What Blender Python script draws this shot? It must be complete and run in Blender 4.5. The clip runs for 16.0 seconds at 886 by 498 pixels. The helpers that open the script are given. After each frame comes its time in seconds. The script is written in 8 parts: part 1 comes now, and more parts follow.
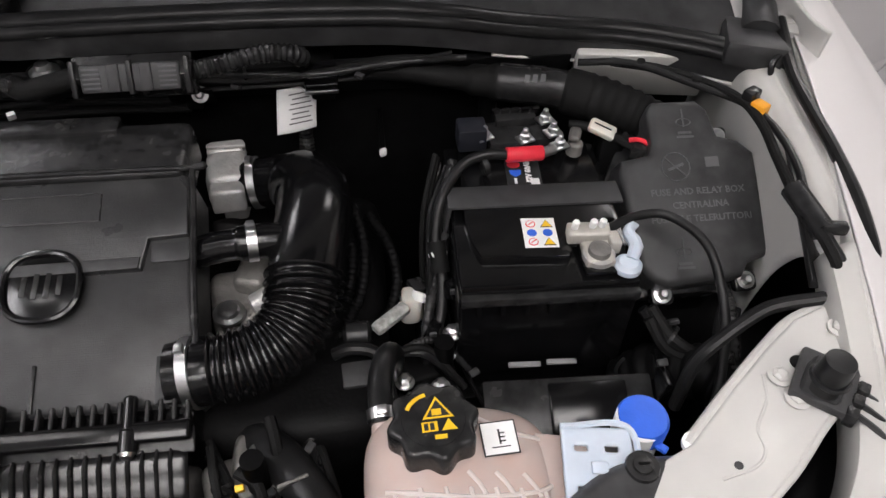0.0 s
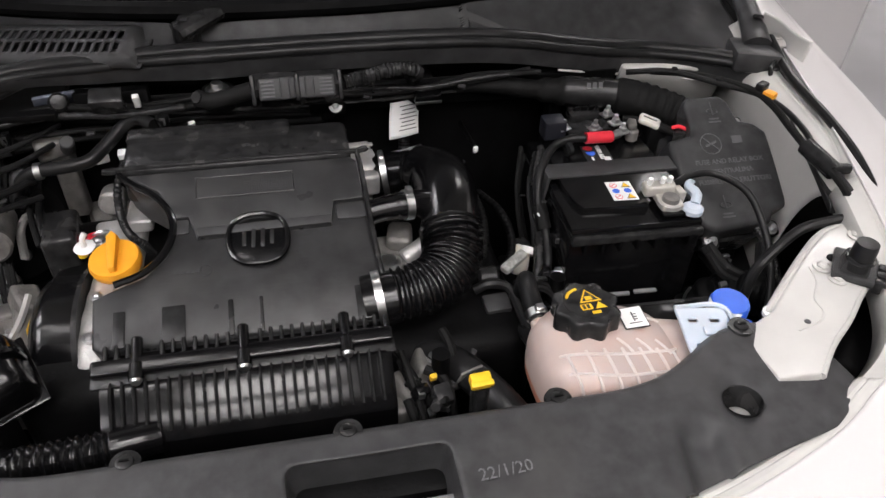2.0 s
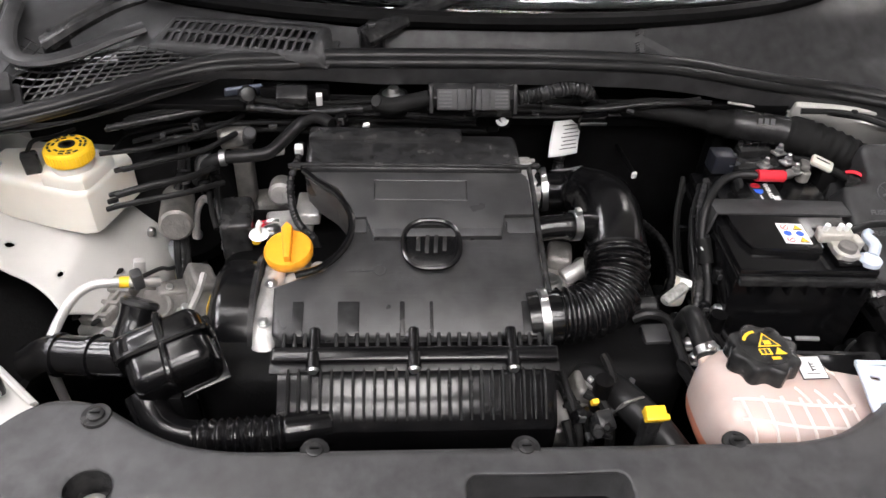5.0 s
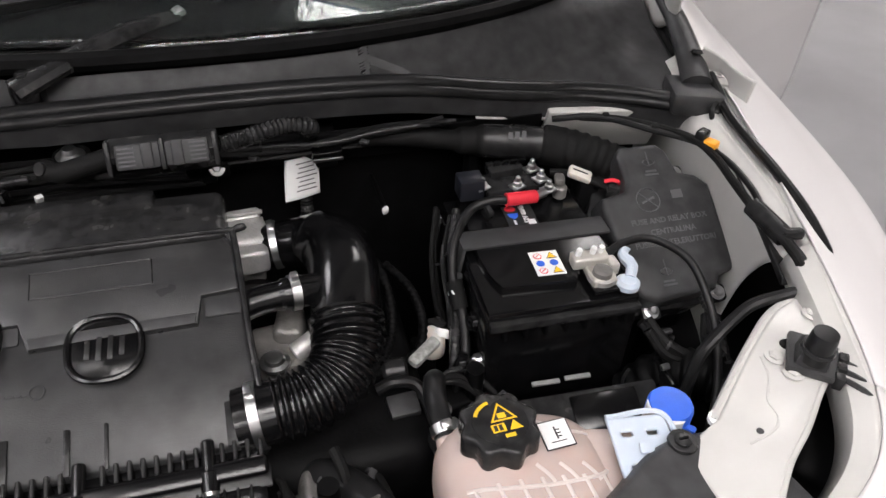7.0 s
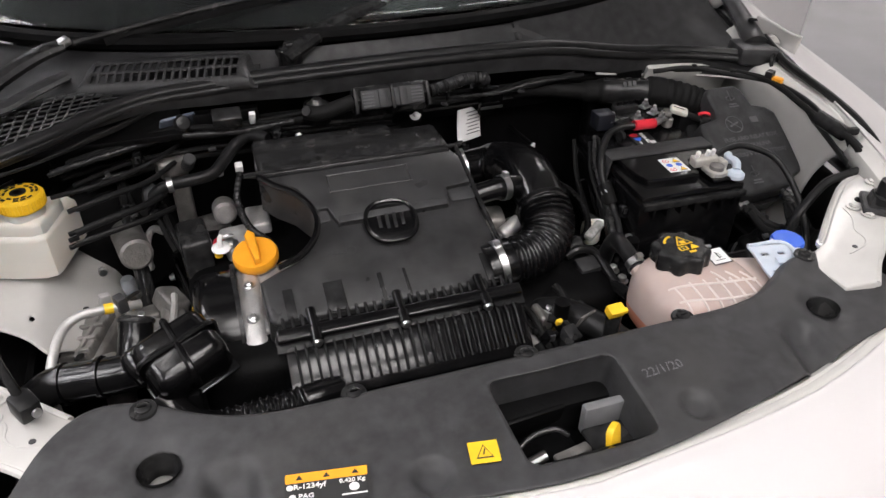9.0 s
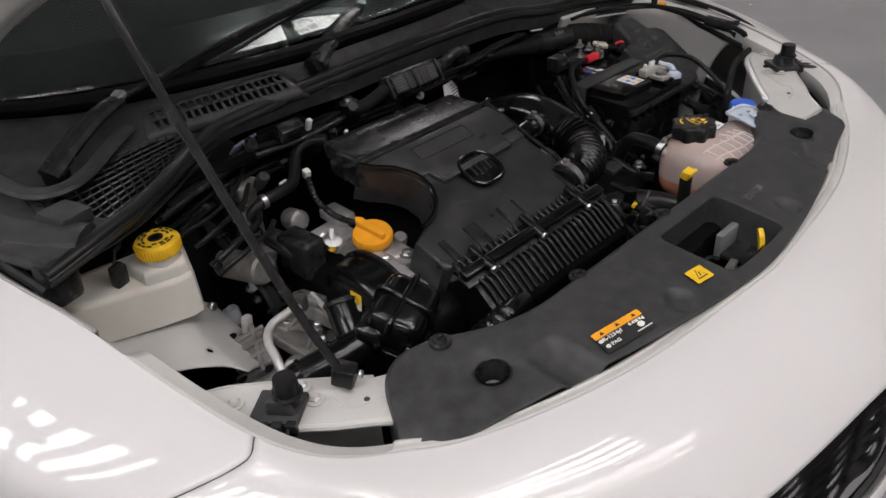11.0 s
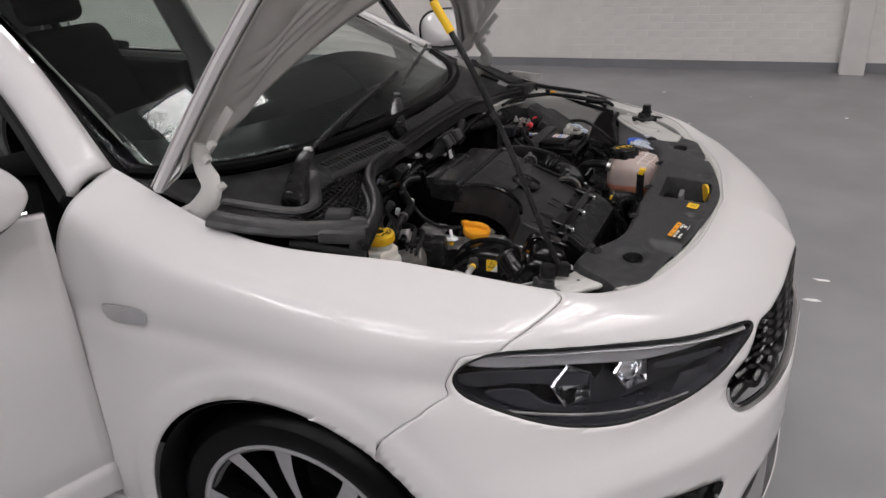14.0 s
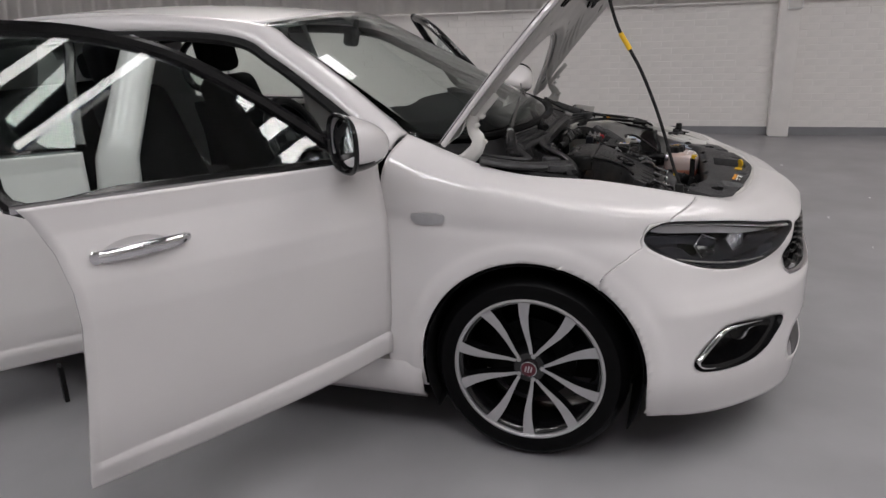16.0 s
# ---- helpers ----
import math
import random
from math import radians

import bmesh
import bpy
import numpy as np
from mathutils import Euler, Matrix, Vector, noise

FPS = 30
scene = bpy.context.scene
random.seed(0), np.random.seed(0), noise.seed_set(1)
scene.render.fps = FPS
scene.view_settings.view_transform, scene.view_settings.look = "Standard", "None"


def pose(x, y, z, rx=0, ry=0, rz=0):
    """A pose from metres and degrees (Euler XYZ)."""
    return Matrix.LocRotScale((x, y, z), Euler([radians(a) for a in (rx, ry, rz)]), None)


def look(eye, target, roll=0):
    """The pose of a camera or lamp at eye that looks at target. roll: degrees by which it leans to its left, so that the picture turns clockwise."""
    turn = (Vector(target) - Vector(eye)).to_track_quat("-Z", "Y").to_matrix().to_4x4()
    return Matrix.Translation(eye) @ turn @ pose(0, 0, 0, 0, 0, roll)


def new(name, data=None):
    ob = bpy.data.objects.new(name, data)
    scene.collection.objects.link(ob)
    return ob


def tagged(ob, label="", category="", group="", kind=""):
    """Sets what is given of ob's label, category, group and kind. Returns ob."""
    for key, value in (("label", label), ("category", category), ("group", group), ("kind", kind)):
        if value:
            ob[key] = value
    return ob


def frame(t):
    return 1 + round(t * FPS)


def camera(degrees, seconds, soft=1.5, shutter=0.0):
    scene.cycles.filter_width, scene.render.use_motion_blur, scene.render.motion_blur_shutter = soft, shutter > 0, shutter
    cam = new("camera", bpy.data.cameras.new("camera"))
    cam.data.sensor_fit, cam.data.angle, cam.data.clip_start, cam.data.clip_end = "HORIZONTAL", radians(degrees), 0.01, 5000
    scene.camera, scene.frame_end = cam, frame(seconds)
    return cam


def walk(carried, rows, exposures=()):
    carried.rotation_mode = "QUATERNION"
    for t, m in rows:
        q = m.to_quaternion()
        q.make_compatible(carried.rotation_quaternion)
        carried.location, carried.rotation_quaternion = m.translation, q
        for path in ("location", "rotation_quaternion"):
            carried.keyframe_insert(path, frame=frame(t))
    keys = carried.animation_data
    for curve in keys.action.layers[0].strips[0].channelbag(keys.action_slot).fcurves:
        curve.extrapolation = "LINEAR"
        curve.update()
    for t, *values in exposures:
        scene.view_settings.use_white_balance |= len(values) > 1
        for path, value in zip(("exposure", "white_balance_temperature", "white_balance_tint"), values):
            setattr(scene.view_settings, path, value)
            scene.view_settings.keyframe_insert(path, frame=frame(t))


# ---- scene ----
cam = camera(62.9, 16.0)
PATH = [
    (0, (0.242, -0.716, 1.375), (0.423, 0.658, -0.066), 1.6),
    (0.5, (0.166, -0.718, 1.365), (0.585, 0.621, -0.059), -0.4),
    (1, (0.095, -0.769, 1.372), (0.565, 0.603, -0.005), 0.0),
    (1.5, (0.047, -0.877, 1.384), (0.502, 0.563, 0.072), 0.8),
    (2, (-0.015, -0.944, 1.402), (0.338, 0.561, 0.134), 2.3),
    (2.5, (-0.12, -0.972, 1.397), (0.1, 0.567, 0.139), 1.9),
    (3, (-0.223, -0.974, 1.396), (-0.056, 0.557, 0.121), -0.2),
    (3.2, (-0.235, -0.981, 1.399), (-0.126, 0.557, 0.126), -2.1),
    (5.3, (-0.077, -0.923, 1.416), (0.073, 0.621, 0.153), 3.9),
    (5.5, (-0.037, -0.921, 1.418), (0.112, 0.622, 0.155), 3.9),
    (6, (0.015, -0.891, 1.407), (0.157, 0.643, 0.132), 3.1),
    (6.5, (0.059, -0.84, 1.397), (0.287, 0.681, 0.119), 2.4),
    (7, (0.098, -0.792, 1.392), (0.551, 0.695, 0.133), 2.8),
    (7.5, (0.096, -0.834, 1.401), (0.57, 0.617, 0.109), 2.2),
    (8, (0.027, -0.905, 1.404), (0.491, 0.549, 0.111), 2.0),
    (8.5, (-0.135, -0.965, 1.392), (0.327, 0.525, 0.14), 0.6),
    (9, (-0.292, -1.055, 1.407), (0.249, 0.481, 0.245), 1.1),
    (9.5, (-0.417, -1.188, 1.424), (0.17, 0.437, 0.416), 0.6),
    (10, (-0.568, -1.224, 1.425), (0.166, 0.352, 0.436), -1.5),
    (10.2, (-0.64, -1.197, 1.401), (0.179, 0.325, 0.394), -2.4),
    (12.3, (-1.059, -0.707, 1.413), (0.358, 0.167, 0.304), -2.1),
    (12.5, (-1.11, -0.731, 1.425), (0.354, 0.136, 0.373), -1.4),
    (13, (-1.27, -0.797, 1.442), (0.256, 0.073, 0.485), -2.2),
    (13.5, (-1.487, -0.769, 1.441), (0.125, 0.026, 0.565), -2.8),
    (14, (-1.753, -0.743, 1.439), (-0.085, 0.013, 0.633), -3.1),
    (14.5, (-2.059, -0.743, 1.416), (-0.377, 0.027, 0.654), -3.1),
    (15, (-2.337, -0.616, 1.39), (-0.598, 0.104, 0.712), -3.3),
    (15.5, (-2.628, -0.523, 1.393), (-0.837, 0.07, 0.729), -2.2),
    (16, (-2.926, -0.404, 1.385), (-1.113, 0.191, 0.784), -2.1),
]
EXPOSURES = [(0, 0.52), (1, 0.48), (2, 0.68), (2.5, 1.08), (3, 1.0), (5.5, 1.4), (6, 1.5), (6.5, 1.4), (7, 0.75), (8, 0.55), (8.5, 0.7), (9, 0.55), (10, -0.1), (12.5, -0.1), (14, -0.12), (16, -0.25)]
walk(cam, [(t, look(eye, target, roll)) for t, eye, target, roll in PATH], EXPOSURES)

# ---- light ----
world = bpy.data.worlds.new("world")
scene.world = world
world.use_nodes = True
sky = world.node_tree.nodes.new("ShaderNodeTexSky")
sky.sky_type, sky.sun_disc = "NISHITA", False
sky.sun_elevation, sky.sun_rotation = radians(48), radians(120)
world.node_tree.links.new(sky.outputs[0], world.node_tree.nodes["Background"].inputs[0])
world.node_tree.nodes["Background"].inputs[1].default_value = 0.12

HALL_X0, HALL_X1, HALL_Y0, HALL_Y1, HALL_H = -6.4, 6.2, -7.0, 11.0, 5.2
# roof lights: centre x, y and size across and along the hall
# first two follow reflections; the rest are added to light car and bay
SKYLIGHTS = [(1.335, 0.91, 1.03, 0.46), (2.47, 0.91, 1.08, 0.46), (-1.8, -0.5, 1.5, 1.5), (-4.3, -4.3, 2.2, 2.2), (-4.3, -1.2, 2.2, 2.2), (-4.3, 1.9, 2.2, 2.2), (-4.3, 5.0, 2.2, 2.2), (4.4, 4.3, 2.4, 2.2), (0.4, -2.5, 2.6, 1.7), (0.3, -5.0, 4.4, 2.2), (2.0, 8.6, 4.0, 2.2)]



def area_lamp(x, y, z, sx, sy, watts, color=(1, 0.955, 0.955)):
    data = bpy.data.lights.new("skylight_lamp", "AREA")
    data.shape, data.size, data.size_y, data.energy, data.color = "RECTANGLE", sx, sy, watts, color
    ob = new("skylight_lamp", data)
    ob.matrix_world = pose(x, y, z)
    return ob


# area lamps stand in for daylight; all but the first two are added fill
for sx_, sy_, sw_, sl_ in SKYLIGHTS:
    area_lamp(sx_, sy_, HALL_H + 0.06, sw_ - 0.04, sl_ - 0.04, (21 if sl_ < 1 else 34 if sl_ == 1.5 else 49) * sw_ * sl_, (0.985, 0.955, 0.975) if sx_ < -2 else (1, 0.95, 0.93))

# ---- materials ----


def mat(name, color, rough=0.5, metal=0.0, vary=0.12, scale=40.0, bump=0.05, bump_scale=400.0, spec=0.5, coat=0.0,
        trans=0.0, ior=1.45, subsurface=0.0, dirt=None, dirt_scale=6.0, alpha=1.0):
    m = bpy.data.materials.new(name)
    m.use_nodes = True
    nt = m.node_tree
    b = nt.nodes["Principled BSDF"]
    co = nt.nodes.new("ShaderNodeTexCoord")
    n1 = nt.nodes.new("ShaderNodeTexNoise")
    n1.inputs["Scale"].default_value, n1.inputs["Detail"].default_value = scale, 6
    n2 = nt.nodes.new("ShaderNodeTexNoise")
    n2.inputs["Scale"].default_value, n2.inputs["Detail"].default_value = dirt_scale, 4
    nt.links.new(co.outputs["Object"], n1.inputs["Vector"])
    nt.links.new(co.outputs["Object"], n2.inputs["Vector"])
    ramp = nt.nodes.new("ShaderNodeValToRGB")
    lo = [max(0.0, c * (1 - vary)) for c in color]
    hi = [min(1.0, c * (1 + vary)) for c in color]
    ramp.color_ramp.elements[0].position, ramp.color_ramp.elements[1].position = 0.3, 0.7
    ramp.color_ramp.elements[0].color, ramp.color_ramp.elements[1].color = (*lo, 1), (*hi, 1)
    nt.links.new(n1.outputs["Fac"], ramp.inputs["Fac"])
    mix = nt.nodes.new("ShaderNodeMix")
    mix.data_type = "RGBA"
    d = dirt if dirt else [c * (1 - 0.6 * vary) for c in color]
    mix.inputs[7].default_value = (*d, 1)
    r2 = nt.nodes.new("ShaderNodeValToRGB")
    r2.color_ramp.elements[0].position, r2.color_ramp.elements[1].position = 0.5, 0.75
    r2.color_ramp.elements[1].color = (0.6, 0.6, 0.6, 1)
    nt.links.new(n2.outputs["Fac"], r2.inputs["Fac"])
    nt.links.new(r2.outputs["Color"], mix.inputs[0])
    nt.links.new(ramp.outputs["Color"], mix.inputs[6])
    nt.links.new(mix.outputs[2], b.inputs["Base Color"])
    rr = nt.nodes.new("ShaderNodeMapRange")
    rr.inputs["To Min"].default_value, rr.inputs["To Max"].default_value = max(0.0, rough * (1 - 1.2 * vary)), min(1.0, rough * (1 + 1.2 * vary))
    nt.links.new(n2.outputs["Fac"], rr.inputs["Value"])
    nt.links.new(rr.outputs[0], b.inputs["Roughness"])
    b.inputs["Metallic"].default_value = metal
    b.inputs["Specular IOR Level"].default_value = spec
    b.inputs["Coat Weight"].default_value = coat
    b.inputs["Coat Roughness"].default_value = 0.03
    b.inputs["Transmission Weight"].default_value = trans
    b.inputs["IOR"].default_value = ior
    b.inputs["Alpha"].default_value = alpha
    if subsurface:
        b.inputs["Subsurface Weight"].default_value = subsurface
        b.inputs["Subsurface Radius"].default_value = (0.02, 0.015, 0.012)
        b.inputs["Subsurface Scale"].default_value = 0.5
    if bump:
        n3 = nt.nodes.new("ShaderNodeTexNoise")
        n3.inputs["Scale"].default_value, n3.inputs["Detail"].default_value = bump_scale, 3
        nt.links.new(co.outputs["Object"], n3.inputs["Vector"])
        bp = nt.nodes.new("ShaderNodeBump")
        bp.inputs["Strength"].default_value, bp.inputs["Distance"].default_value = bump, 0.002
        nt.links.new(n3.outputs["Fac"], bp.inputs["Height"])
        nt.links.new(bp.outputs[0], b.inputs["Normal"])
    return m


PAINT = mat("white_car_paint", (0.63, 0.61, 0.607), 0.30, vary=0.02, bump=0.0, coat=0.9, spec=0.15, scale=3)
INNER_WHITE = mat("white_inner_body_paint", (0.51, 0.50, 0.48), 0.4, vary=0.07, bump=0.03, bump_scale=90, coat=0.3, scale=12, dirt=(0.55, 0.54, 0.50))
PLASTIC = mat("black_moulded_plastic", (0.017, 0.017, 0.0175), 0.24, vary=0.45, bump=0.12, bump_scale=900, scale=60, dirt=(0.034, 0.033, 0.032), dirt_scale=30, spec=0.32)
GLOSS = mat("black_gloss_plastic", (0.004, 0.004, 0.0044), 0.17, vary=0.3, bump=0.02, bump_scale=120, scale=30, dirt=(0.009, 0.008, 0.008), dirt_scale=26, spec=0.5)
GREY_PLASTIC = mat("charcoal_grained_plastic", (0.040, 0.040, 0.0415), 0.40, vary=0.30, bump=0.25, bump_scale=1500, scale=50, dirt=(0.054, 0.053, 0.052), dirt_scale=9, spec=0.34)
COWL = mat("dark_grey_cowl_plastic", (0.037, 0.037, 0.038), 0.32, vary=0.35, bump=0.2, bump_scale=1400, scale=40, spec=0.28)
RUBBER = mat("black_rubber", (0.012, 0.012, 0.0124), 0.32, vary=0.4, bump=0.08, bump_scale=500, spec=0.24)
TAPE = mat("cloth_tape_wrap", (0.007, 0.007, 0.007), 0.65, vary=0.4, bump=0.5, bump_scale=700, spec=0.2)
# darker than real metal, puts the deep shade of recesses into the colour
DARK = mat("near_black_parts_and_shade", (0.003, 0.003, 0.0032), 0.55, vary=0.5, bump=0.2, bump_scale=200, spec=0.12)
ALU = mat("cast_aluminium", (0.50, 0.49, 0.48), 0.45, metal=0.5, vary=0.3, bump=0.5, bump_scale=260, scale=25, dirt=(0.16, 0.14, 0.12))
DULL_ALU = mat("stained_cast_aluminium", (0.22, 0.21, 0.20), 0.5, metal=0.5, vary=0.4, bump=0.6, bump_scale=220, scale=30, dirt=(0.08, 0.07, 0.06))
ZINC = mat("zinc_plated_steel", (0.62, 0.62, 0.62), 0.3, metal=1.0, vary=0.15, bump=0.05, scale=80)
CHROME = mat("chrome", (0.75, 0.75, 0.76), 0.08, metal=1.0, vary=0.03, bump=0.0)
GLASS = mat("green_tinted_glass", (0.80, 0.88, 0.84), 0.0, vary=0.01, bump=0.0, trans=1.0, ior=1.45)
LENS = mat("clear_polycarbonate_lens", (0.97, 0.98, 1.0), 0.02, vary=0.0, bump=0.0, trans=1.0, ior=1.3)
TANK = mat("translucent_white_polypropylene", (0.52, 0.42, 0.385), 0.26, vary=0.10, bump=0.08, bump_scale=60, subsurface=0.35, scale=14, dirt=(0.60, 0.40, 0.33), dirt_scale=16, trans=0.10)
MILK = mat("milky_reservoir_plastic", (0.66, 0.63, 0.57), 0.35, vary=0.05, bump=0.06, bump_scale=60, subsurface=0.4, scale=15)
PINK_TANK = mat("pink_stained_polypropylene", (0.62, 0.27, 0.18), 0.26, vary=0.12, bump=0.08, bump_scale=60, subsurface=0.4, scale=14, dirt=(0.55, 0.18, 0.10), dirt_scale=16, trans=0.10)
TANK_RIB = mat("milky_rib_plastic", (0.60, 0.52, 0.49), 0.3, vary=0.04, bump=0.0, subsurface=0.4)
COOLANT = mat("pink_coolant", (0.80, 0.30, 0.20), 0.15, vary=0.05, bump=0.0, subsurface=0.3)
ORANGE = mat("orange_plastic", (0.85, 0.36, 0.02), 0.45, vary=0.06, bump=0.1, bump_scale=500)
YELLOW = mat("yellow_plastic", (0.86, 0.53, 0.025), 0.4, vary=0.06, bump=0.1, bump_scale=500)
BLUE = mat("blue_plastic", (0.03, 0.12, 0.62), 0.4, vary=0.1, bump=0.1, bump_scale=500)
RED = mat("red_plastic", (0.70, 0.03, 0.05), 0.4, vary=0.1, bump=0.05)
PALE_BLUE = mat("pale_blue_grey_plastic", (0.50, 0.56, 0.64), 0.35, vary=0.06, bump=0.05, subsurface=0.2)
LABEL = mat("white_label", (0.78, 0.78, 0.77), 0.5, vary=0.04, bump=0.0)
INK = mat("black_ink", (0.02, 0.02, 0.02), 0.5, vary=0.1, bump=0.0)
MOULDED = mat("raised_lettering_plastic", (0.085, 0.085, 0.088), 0.4, vary=0.15, bump=0.1)
FABRIC = mat("black_seat_fabric", (0.005, 0.005, 0.0055), 0.85, vary=0.3, bump=0.6, bump_scale=900, spec=0.12)
FLOOR_M = mat("grey_painted_concrete", (0.275, 0.27, 0.28), 0.24, vary=0.07, bump=0.06, bump_scale=30, scale=2.2, dirt=(0.21, 0.205, 0.21), dirt_scale=0.9)
WALL_M = mat("white_painted_brick", (0.78, 0.755, 0.735), 0.6, vary=0.05, bump=0.3, bump_scale=60, scale=4, dirt=(0.70, 0.67, 0.65), dirt_scale=1.2)
PLAIN_WALL_M = mat("plain_wall_paint", (0.42, 0.41, 0.40), 0.6, vary=0.06, bump=0.2, bump_scale=50, scale=3)
SHEET_M = mat("white_profiled_sheet", (0.68, 0.66, 0.64), 0.45, vary=0.04, bump=0.05, scale=2)
ROOF_M = mat("pale_roof_sheet", (0.26, 0.26, 0.265), 0.6, vary=0.08, bump=0.05, scale=2)
SKIRT_M = mat("grey_skirting_paint", (0.22, 0.22, 0.235), 0.5, vary=0.08, bump=0.1, bump_scale=50, scale=4)
STEEL_M = mat("dark_roof_steel", (0.05, 0.055, 0.07), 0.5, metal=0.3, vary=0.2)
TYRE = mat("tyre_rubber", (0.0022, 0.0022, 0.0025), 0.34, vary=0.3, bump=0.15, bump_scale=300, spec=0.12)
MACHINED = mat("machined_alloy", (0.55, 0.55, 0.56), 0.32, metal=0.85, vary=0.04, bump=0.02)
WHEEL_BLACK = mat("gloss_black_wheel_paint", (0.004, 0.004, 0.0045), 0.16, vary=0.2, bump=0.0, coat=0.6)
MIRROR = mat("mirror_glass", (0.85, 0.86, 0.87), 0.01, metal=1.0, vary=0.0, bump=0.0)
LAMP_GREY = mat("headlamp_grey_bezel", (0.017, 0.0175, 0.022), 0.2, vary=0.2, bump=0.0)

# ---- builders ----
ORIGIN = {}


def thing(name, at, label, category, group="", kind=""):
    ob = new(name)
    ob.empty_display_size = 0.05
    ob.location = at
    ORIGIN[ob.name] = Vector(at)
    return tagged(ob, label, category, group, kind)


def part(name, bm, material, parent=None, label="", smooth=35, category="", kind="", solid=0.0, offset=-1.0):
    """Links a bmesh given in world metres as one mesh object under a thing or a part."""
    base = ORIGIN[parent.name] if parent else Vector((0, 0, 0))
    if base.length:
        bmesh.ops.translate(bm, verts=bm.verts, vec=-base)
    me = bpy.data.meshes.new(name)
    bm.to_mesh(me)
    bm.free()
    me.materials.append(material)
    if smooth:
        me.shade_smooth()
        me.set_sharp_from_angle(angle=radians(smooth))
    ob = new(name, me)
    if parent:
        ob.parent = parent
    ORIGIN[ob.name] = base
    if solid:
        md = ob.modifiers.new("thickness", "SOLIDIFY")
        md.thickness, md.offset = solid, offset
    if label or category or kind:
        tagged(ob, label, category, "", kind)
    return ob


def piece(name, me, parent, loc=(0, 0, 0), rot=None):
    """One of many alike pieces that share a mesh."""
    ob = new(name, me)
    if parent:
        ob.parent = parent
    base = ORIGIN[parent.name] if parent else Vector((0, 0, 0))
    m = Matrix.Translation(Vector(loc) - base)
    ob.matrix_basis = m @ rot if rot else m
    ORIGIN[ob.name] = base
    return ob


def mesh_of(bm, material, smooth=35):
    me = bpy.data.meshes.new("piece")
    bm.to_mesh(me)
    bm.free()
    me.materials.append(material)
    if smooth:
        me.shade_smooth()
        me.set_sharp_from_angle(angle=radians(smooth))
    return me


def from_data(verts, faces):
    me = bpy.data.meshes.new("tmp")
    me.from_pydata([tuple(v) for v in verts], [], faces)
    bm = bmesh.new()
    bm.from_mesh(me)
    bpy.data.meshes.remove(me)
    return bm


def box(size, m=Matrix(), bevel=0.0, seg=2, taper=(1, 1)):
    """A box centred at the pose m, bevelled; taper scales its top."""
    bm = bmesh.new()
    bmesh.ops.create_cube(bm, size=1)
    for v in bm.verts:
        k = v.co.z + 0.5
        v.co = Vector((v.co.x * size[0] * (1 + (taper[0] - 1) * k), v.co.y * size[1] * (1 + (taper[1] - 1) * k), v.co.z * size[2]))
    if bevel:
        bmesh.ops.bevel(bm, geom=bm.edges[:], offset=bevel, segments=seg, profile=0.5, affect="EDGES", clamp_overlap=True)
    bm.transform(m)
    return bm


def add(bm, *others):
    """Joins bmeshes into the first."""
    for o in others:
        me = bpy.data.meshes.new("tmp")
        o.to_mesh(me)
        o.free()
        bm.from_mesh(me)
        bpy.data.meshes.remove(me)
    return bm


def lathe(profile, seg=32, m=Matrix(), cap=True):
    """A turned body round z from (radius, height) pairs."""
    verts, faces = [], []
    n = len(profile)
    for k in range(seg):
        a = 2 * math.pi * k / seg
        verts += [(r * math.cos(a), r * math.sin(a), h) for r, h in profile]
    for k in range(seg):
        q = (k + 1) % seg
        for i in range(n - 1):
            faces.append((k * n + i, q * n + i, q * n + i + 1, k * n + i + 1))
    if cap:
        if profile[0][0] > 1e-6:
            faces.append([k * n for k in range(seg)][::-1])
        if profile[-1][0] > 1e-6:
            faces.append([k * n + n - 1 for k in range(seg)])
    bm = from_data(verts, faces)
    bmesh.ops.remove_doubles(bm, verts=bm.verts, dist=1e-6)
    bmesh.ops.recalc_face_normals(bm, faces=bm.faces)
    bm.transform(m)
    return bm


def cyl(r, h, m=Matrix(), seg=24, bevel=0.0, r2=None):
    r2 = r if r2 is None else r2
    b = min(bevel, h / 3)
    prof = [(r - b, 0), (r, b), (r2, h - b), (r2 - b, h)] if b else [(r, 0), (r2, h)]
    return lathe(prof, seg, m)


def spline(points, n, closed=False):
    """n points along a Catmull-Rom curve through the given points."""
    p = np.array(points, float)
    k = len(p)
    out = []
    spans = k if closed else k - 1
    for t in np.linspace(0, spans, n, endpoint=not closed):
        i = min(int(t), spans - 1)
        f = t - i
        if closed:
            a, b, c, d = (p[(i + j) % k] for j in (-1, 0, 1, 2))
        else:
            b, c = p[i], p[i + 1]
            a = p[i - 1] if i > 0 else 2 * b - c
            d = p[i + 2] if i + 2 < k else 2 * c - b
        out.append(0.5 * (2 * b + (c - a) * f + (2 * a - 5 * b + 4 * c - d) * f * f + (3 * b - a - 3 * c + d) * f ** 3))
    return np.array(out)


